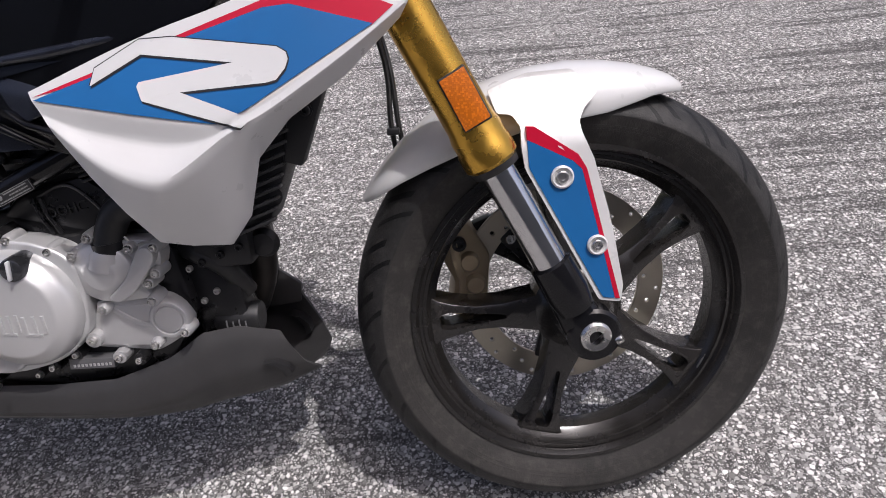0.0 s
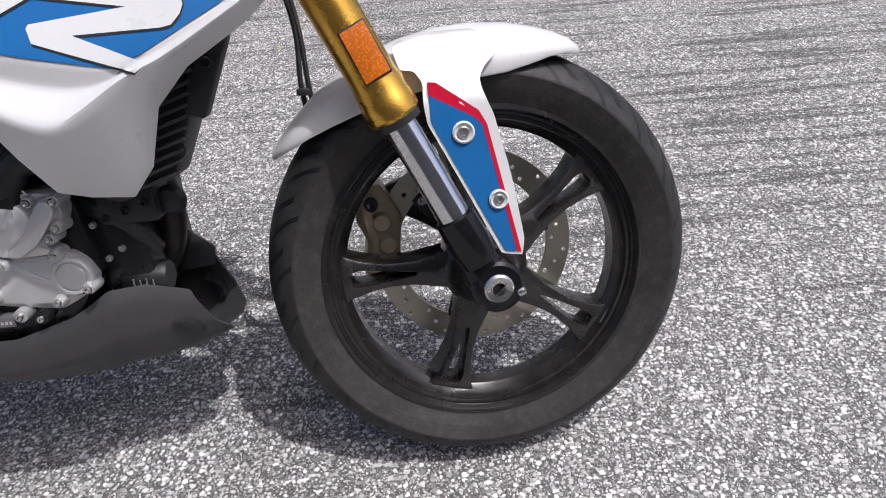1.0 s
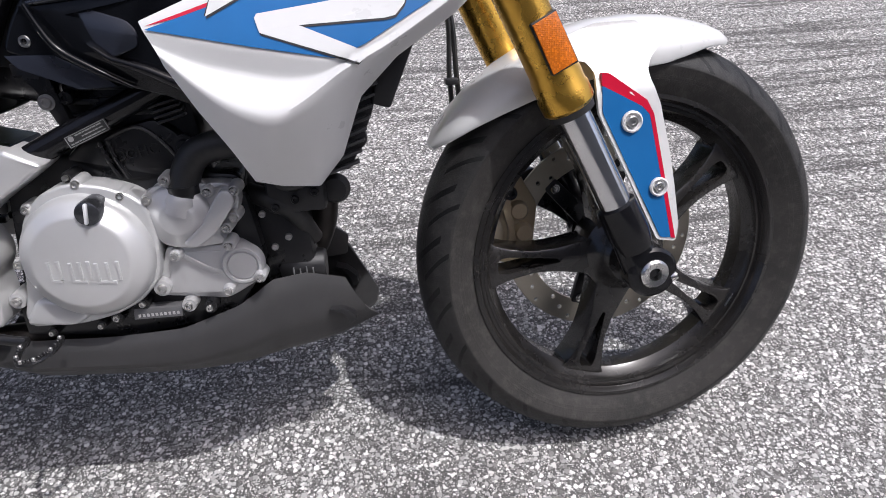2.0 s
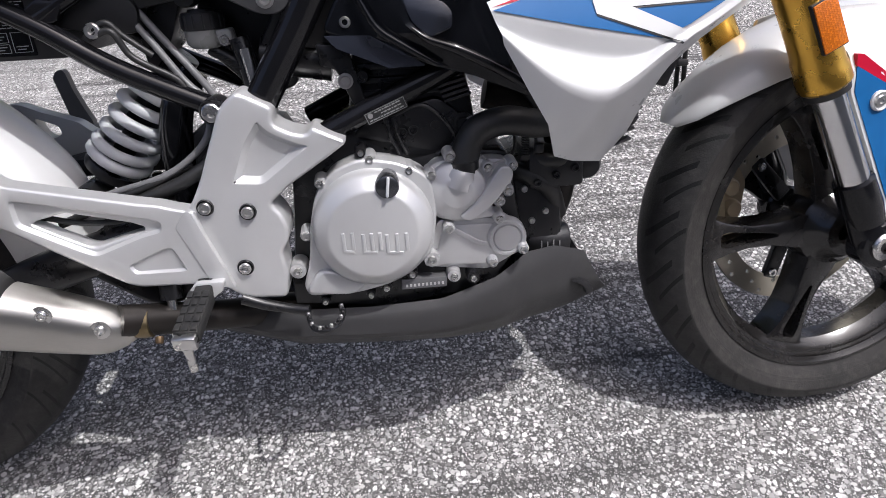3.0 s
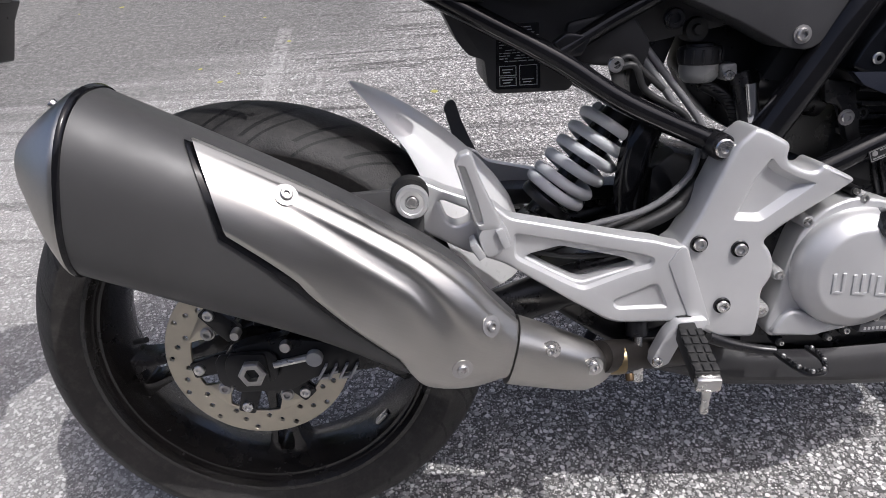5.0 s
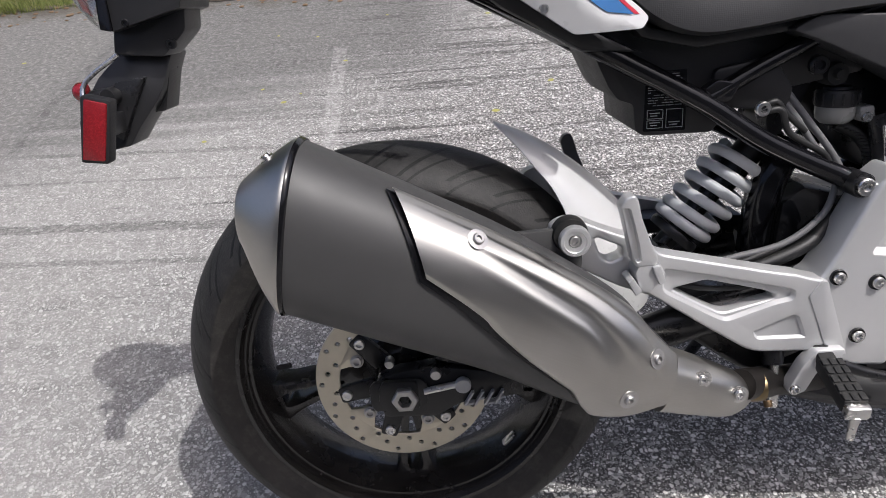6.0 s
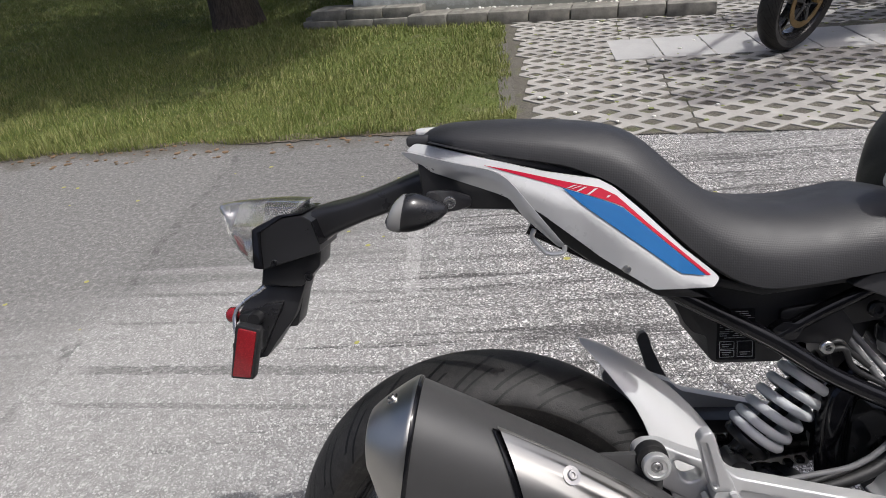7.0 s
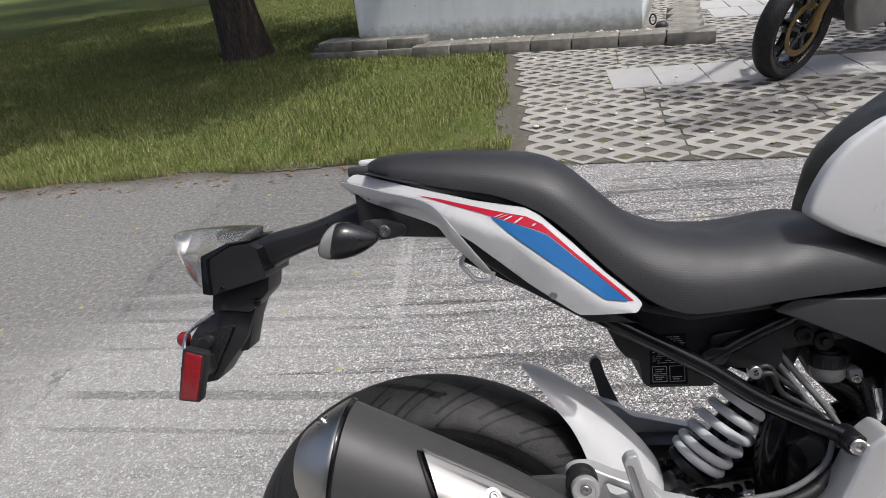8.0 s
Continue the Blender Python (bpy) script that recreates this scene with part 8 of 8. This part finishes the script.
part("tail_underside", plate([(-0.055, 0.900), (0.05, 0.868), (0.22, 0.74), (0.30, 0.70), (0.235, 0.705), (0.15, 0.755), (0.06, 0.825), (0.0, 0.830), (-0.05, 0.845)], 0.10, -0.105, 0.006), M_black_plastic, bike, "black plastic tail underside")
part("seat_lock_cover", box(-0.072, -0.03, -0.055, 0.055, 0.908, 0.922, 0.004), M_grey_plastic, bike)
part("tail_tip", box(-0.062, -0.035, -0.03, 0.03, 0.920, 0.930, 0.004), M_white, bike)
M_tail = worn("dark_tail_plastic", (0.014, 0.014, 0.015), 0.34, 0, 0.1, 1200, 0.1)
arm = part("plate_carrier", loft(oval_rings(smooth_stations([((-0.005, 0.884), (-0.002, 0.840), 0, 0.070, 0.45), ((-0.056, 0.876), (-0.050, 0.834), 0, 0.058, 0.45), ((-0.122, 0.853), (-0.118, 0.818), 0, 0.052, 0.4), ((-0.160, 0.842), (-0.156, 0.806), 0, 0.050, 0.4), ((-0.195, 0.836), (-0.186, 0.794), 0, 0.046, 0.4), ((-0.212, 0.832), (-0.200, 0.784), 0, 0.045, 0.4)], 4), 40)), M_tail, bike, "black plastic tail light and plate carrier", smooth=30)
facet = lambda x, z: 0.75 * max(0.0, z - 0.812 - 0.08 * (x + 0.27)) + 0.22 * max(0.0, 0.785 - z)
part("lamp_housing", plate([(-0.2736, 0.8126), (-0.2459, 0.8280), (-0.2191, 0.8290), (-0.2044, 0.8220), (-0.1954, 0.7905), (-0.1970, 0.7800), (-0.2789, 0.7590), (-0.2770, 0.786)], 0.030, -0.070, 0.003, 0.002, segs=2, lift=facet), M_tail, arm, smooth=25)
part("lamp_housing_seam", plate([(-0.2055, 0.8210), (-0.2030, 0.8210), (-0.1935, 0.7905), (-0.1960, 0.7905)], 0.030, -0.0712, 0.0005, lift=facet), M_gloss_black, arm)
part("gasket", plate([(-0.2854, 0.8157), (-0.2499, 0.8310), (-0.2247, 0.8325), (-0.2170, 0.8315), (-0.2450, 0.8290), (-0.2735, 0.8126), (-0.2775, 0.7600), (-0.2900, 0.7625)], 0.030, -0.073, 0.002, 0.002, lift=facet), M_gloss_black, arm, "gloss black lamp gasket")
part("carrier_stem", join(
    plate([(-0.2834, 0.766), (-0.2021, 0.7829), (-0.2060, 0.7560), (-0.2150, 0.7467), (-0.2337, 0.729), (-0.2893, 0.7344)], 0.005, -0.050, 0.004, 0.004, lift=lambda x, z: 0.25 * max(0.0, x + 0.24)),
    plate([(-0.2897, 0.736), (-0.2337, 0.732), (-0.2480, 0.690), (-0.2540, 0.680), (-0.2796, 0.6497), (-0.2952, 0.629), (-0.3172, 0.6255), (-0.329, 0.6945), (-0.3181, 0.7108)], 0.005, -0.046, 0.004, 0.003, lift=lambda x, z: 0.30 * max(0.0, z - 0.690) + 0.28 * max(0.0, x + 0.275))), M_tail, arm, smooth=30)
part("stem_fin", plate([(-0.2405, 0.7283), (-0.2395, 0.7155), (-0.2540, 0.6650), (-0.2710, 0.6640), (-0.262, 0.690), (-0.249, 0.7159)], 0.020, -0.022, 0.003, 0.003), M_tail, arm)
part("stem_side", plate([(-0.296, 0.704), (-0.262, 0.708), (-0.285, 0.664), (-0.300, 0.636), (-0.312, 0.650)], -0.035, -0.0525, 0.004, 0.004, lift=lambda x, z: 0.25 * max(0.0, x + 0.285)), M_tail_gloss, arm)
part("stem_boss", join(lathe([(0.0001, -0.068), (0.0085, -0.068), (0.0100, -0.065), (0.0105, -0.03), (0.0001, -0.03)], 24, (-0.300, 0, 0.690)), box(-0.322, -0.300, -0.066, -0.035, 0.682, 0.698, 0.003)), M_tail, arm)
part("housing_screw", bolt_bm((-0.262, -0.064, 0.768), 0.0045, 0.004), M_black_metal, arm)
part("stem_screw", bolt_bm((-0.222, -0.046, 0.742), 0.006, 0.005), M_black_metal, arm)
part("reflector_arm", box(-0.318, -0.292, -0.108, -0.030, 0.648, 0.672, 0.003), M_tail, arm)
rf = part("side_reflector", plate([(-0.307, 0.699), (-0.2750, 0.6905), (-0.2925, 0.6215), (-0.3235, 0.6255)], -0.098, -0.1135, 0.002, 0.004), M_black_plastic, bike, "red side reflector on the plate carrier")
part("lens", plate([(-0.3030, 0.6945), (-0.2795, 0.6875), (-0.2955, 0.6255), (-0.3195, 0.6290)], -0.106, -0.1160, 0.001, 0.002), M_redlens, rf)
part("rear_reflector", lathe([(0.0001, -0.013), (0.008, -0.012), (0.011, -0.008), (0.011, 0.0), (0.0001, 0.0)], 20, (-0.326, -0.06, 0.697), axis="x"), M_redlens, bike, "small round red rear reflector")
part("plate_wire", tube([(-0.280, -0.062, 0.735), (-0.310, -0.068, 0.716), (-0.322, -0.074, 0.702), (-0.322, -0.082, 0.678)], 0.0028, 8), M_steel, bike)
tl = part("tail_light", loft(oval_rings(smooth_stations([((-0.222, 0.844), (-0.272, 0.80), 0, 0.055, 0.6), ((-0.268, 0.8475), (-0.292, 0.766), 0, 0.062, 0.6), ((-0.302, 0.848), (-0.306, 0.760), 0, 0.058, 0.65), ((-0.332, 0.847), (-0.326, 0.788), 0, 0.046, 0.7), ((-0.348, 0.845), (-0.344, 0.828), 0, 0.022, 0.9)], 4), 32)), M_lens, bike, "clear tail light over a beige lamp bowl", smooth=60)
part("lamp_bowl", loft(oval_rings(smooth_stations([((-0.256, 0.822), (-0.276, 0.796), 0, 0.046, 0.6), ((-0.280, 0.816), (-0.294, 0.772), 0, 0.054, 0.6), ((-0.300, 0.814), (-0.304, 0.766), 0, 0.050, 0.65), ((-0.322, 0.816), (-0.320, 0.796), 0, 0.036, 0.7)], 4), 28)), worn("lamp_bowl_chrome", (0.66, 0.64, 0.61), 0.22, 0.8), tl, smooth=60)
part("lamp_core", plate([(-0.318, 0.806), (-0.306, 0.792), (-0.302, 0.778), (-0.312, 0.786)], 0.02, -0.0515, 0.002), worn("dull_red_lens", (0.25, 0.03, 0.025), 0.3), tl)


# ---- second motorcycle, parked in the paved bay ----
moto = tagged(new("motorcycle"), "grey and black motorcycle parked on the grid pavers", "motorcycle")
moto.matrix_basis = Matrix.Translation((3.16, 4.84, 0.015)) @ Matrix.Rotation(radians(216), 4, "Z") @ Matrix.Rotation(radians(-11), 4, "X") @ Matrix.Scale(1.12, 4)
M_fairing = worn("satin_grey_fairing", (0.20, 0.19, 0.18), 0.42, 0.2)
M_darkgold = worn("dark_bronze", (0.20, 0.13, 0.05), 0.4, 0.8)
wheel(moto, Vector((1.36, 0, 0.300)), 0.297, 0.12, 0.046, 20, tyre_material("parked_tyre_rubber", 0.06, 26.0, 0.297, 1.5), 0.060, 0.15, 0.115, 24, 0.055, Matrix(), "black spoked front wheel with brake disc", M_darkgold)
wheel(moto, Vector((0.0, 0, 0.306)), 0.303, 0.17, 0.062, 50, tyre_material("parked_rear_rubber", 0.085, 26.0, 0.303, 1.5), -0.08, 0.12, 0.09, 24, 0.06, Matrix(), "black spoked rear wheel")
for s in (-1, 1):
    part("fork_leg", tube([(1.36, 0.10 * s, 0.30), (1.30, 0.10 * s, 0.45), (1.20, 0.10 * s, 0.67), (1.08, 0.10 * s, 0.93)], [0.024, 0.022, 0.028, 0.028], 16), M_darkgold, moto, "dark bronze fork leg")
    part("brake_caliper", box(1.24, 1.29, 0.055 * s - 0.03, 0.055 * s + 0.03, 0.33, 0.42, 0.01), M_steel, moto)
    part("lower_fairing", plate([(0.62, 0.26), (0.98, 0.24), (1.10, 0.40), (1.13, 0.62), (0.98, 0.72), (0.80, 0.60), (0.62, 0.40)], 0.10 * s, 0.17 * s, 0.02, 0.03, segs=3), M_fairing, moto, "satin grey lower fairing panel")
part("front_mudguard", moved(fender_bm(), Matrix.Translation((-0.002, 0, 0.012))), M_black_plastic, moto, smooth=50)
part("engine", plate([(0.52, 0.30), (0.60, 0.24), (0.90, 0.26), (0.96, 0.40), (0.92, 0.60), (0.60, 0.62)], 0.11, -0.11, 0.02, 0.03, segs=3), M_black_metal, moto)
part("fuel_tank", loft(oval_rings(smooth_stations([((0.48, 0.86), (0.50, 0.74), 0, 0.08, 0.8), ((0.62, 1.02), (0.62, 0.74), 0, 0.16, 0.75), ((0.85, 1.06), (0.85, 0.74), 0, 0.18, 0.75), ((1.06, 0.95), (1.06, 0.76), 0, 0.10, 0.9)], 4), 32)), M_grey_plastic, moto, smooth=60)
part("seat", loft(oval_rings(smooth_stations([((-0.12, 0.93), (-0.10, 0.89), 0, 0.07, 0.7), ((0.10, 0.93), (0.12, 0.85), 0, 0.11, 0.7), ((0.30, 0.84), (0.32, 0.74), 0, 0.13, 0.7), ((0.52, 0.84), (0.52, 0.76), 0, 0.11, 0.7)], 4), 28)), M_seat, moto, smooth=60)
part("swingarm", tube([(0.55, 0.09, 0.40), (0.25, 0.10, 0.36), (0.0, 0.10, 0.306)], 0.025, 12), M_black_metal, moto)
part("swingarm", tube([(0.55, -0.09, 0.40), (0.25, -0.10, 0.36), (0.0, -0.10, 0.306)], 0.025, 12), M_black_metal, moto)
part("side_stand", tube([(0.60, 0.12, 0.30), (0.56, 0.20, 0.18), (0.54, 0.255, 0.055)], 0.011, 10), M_black_metal, moto)
part("muffler", tube([(0.55, -0.16, 0.30), (0.30, -0.19, 0.34), (0.0, -0.21, 0.44)], [0.03, 0.05, 0.055], 20), M_can, moto)
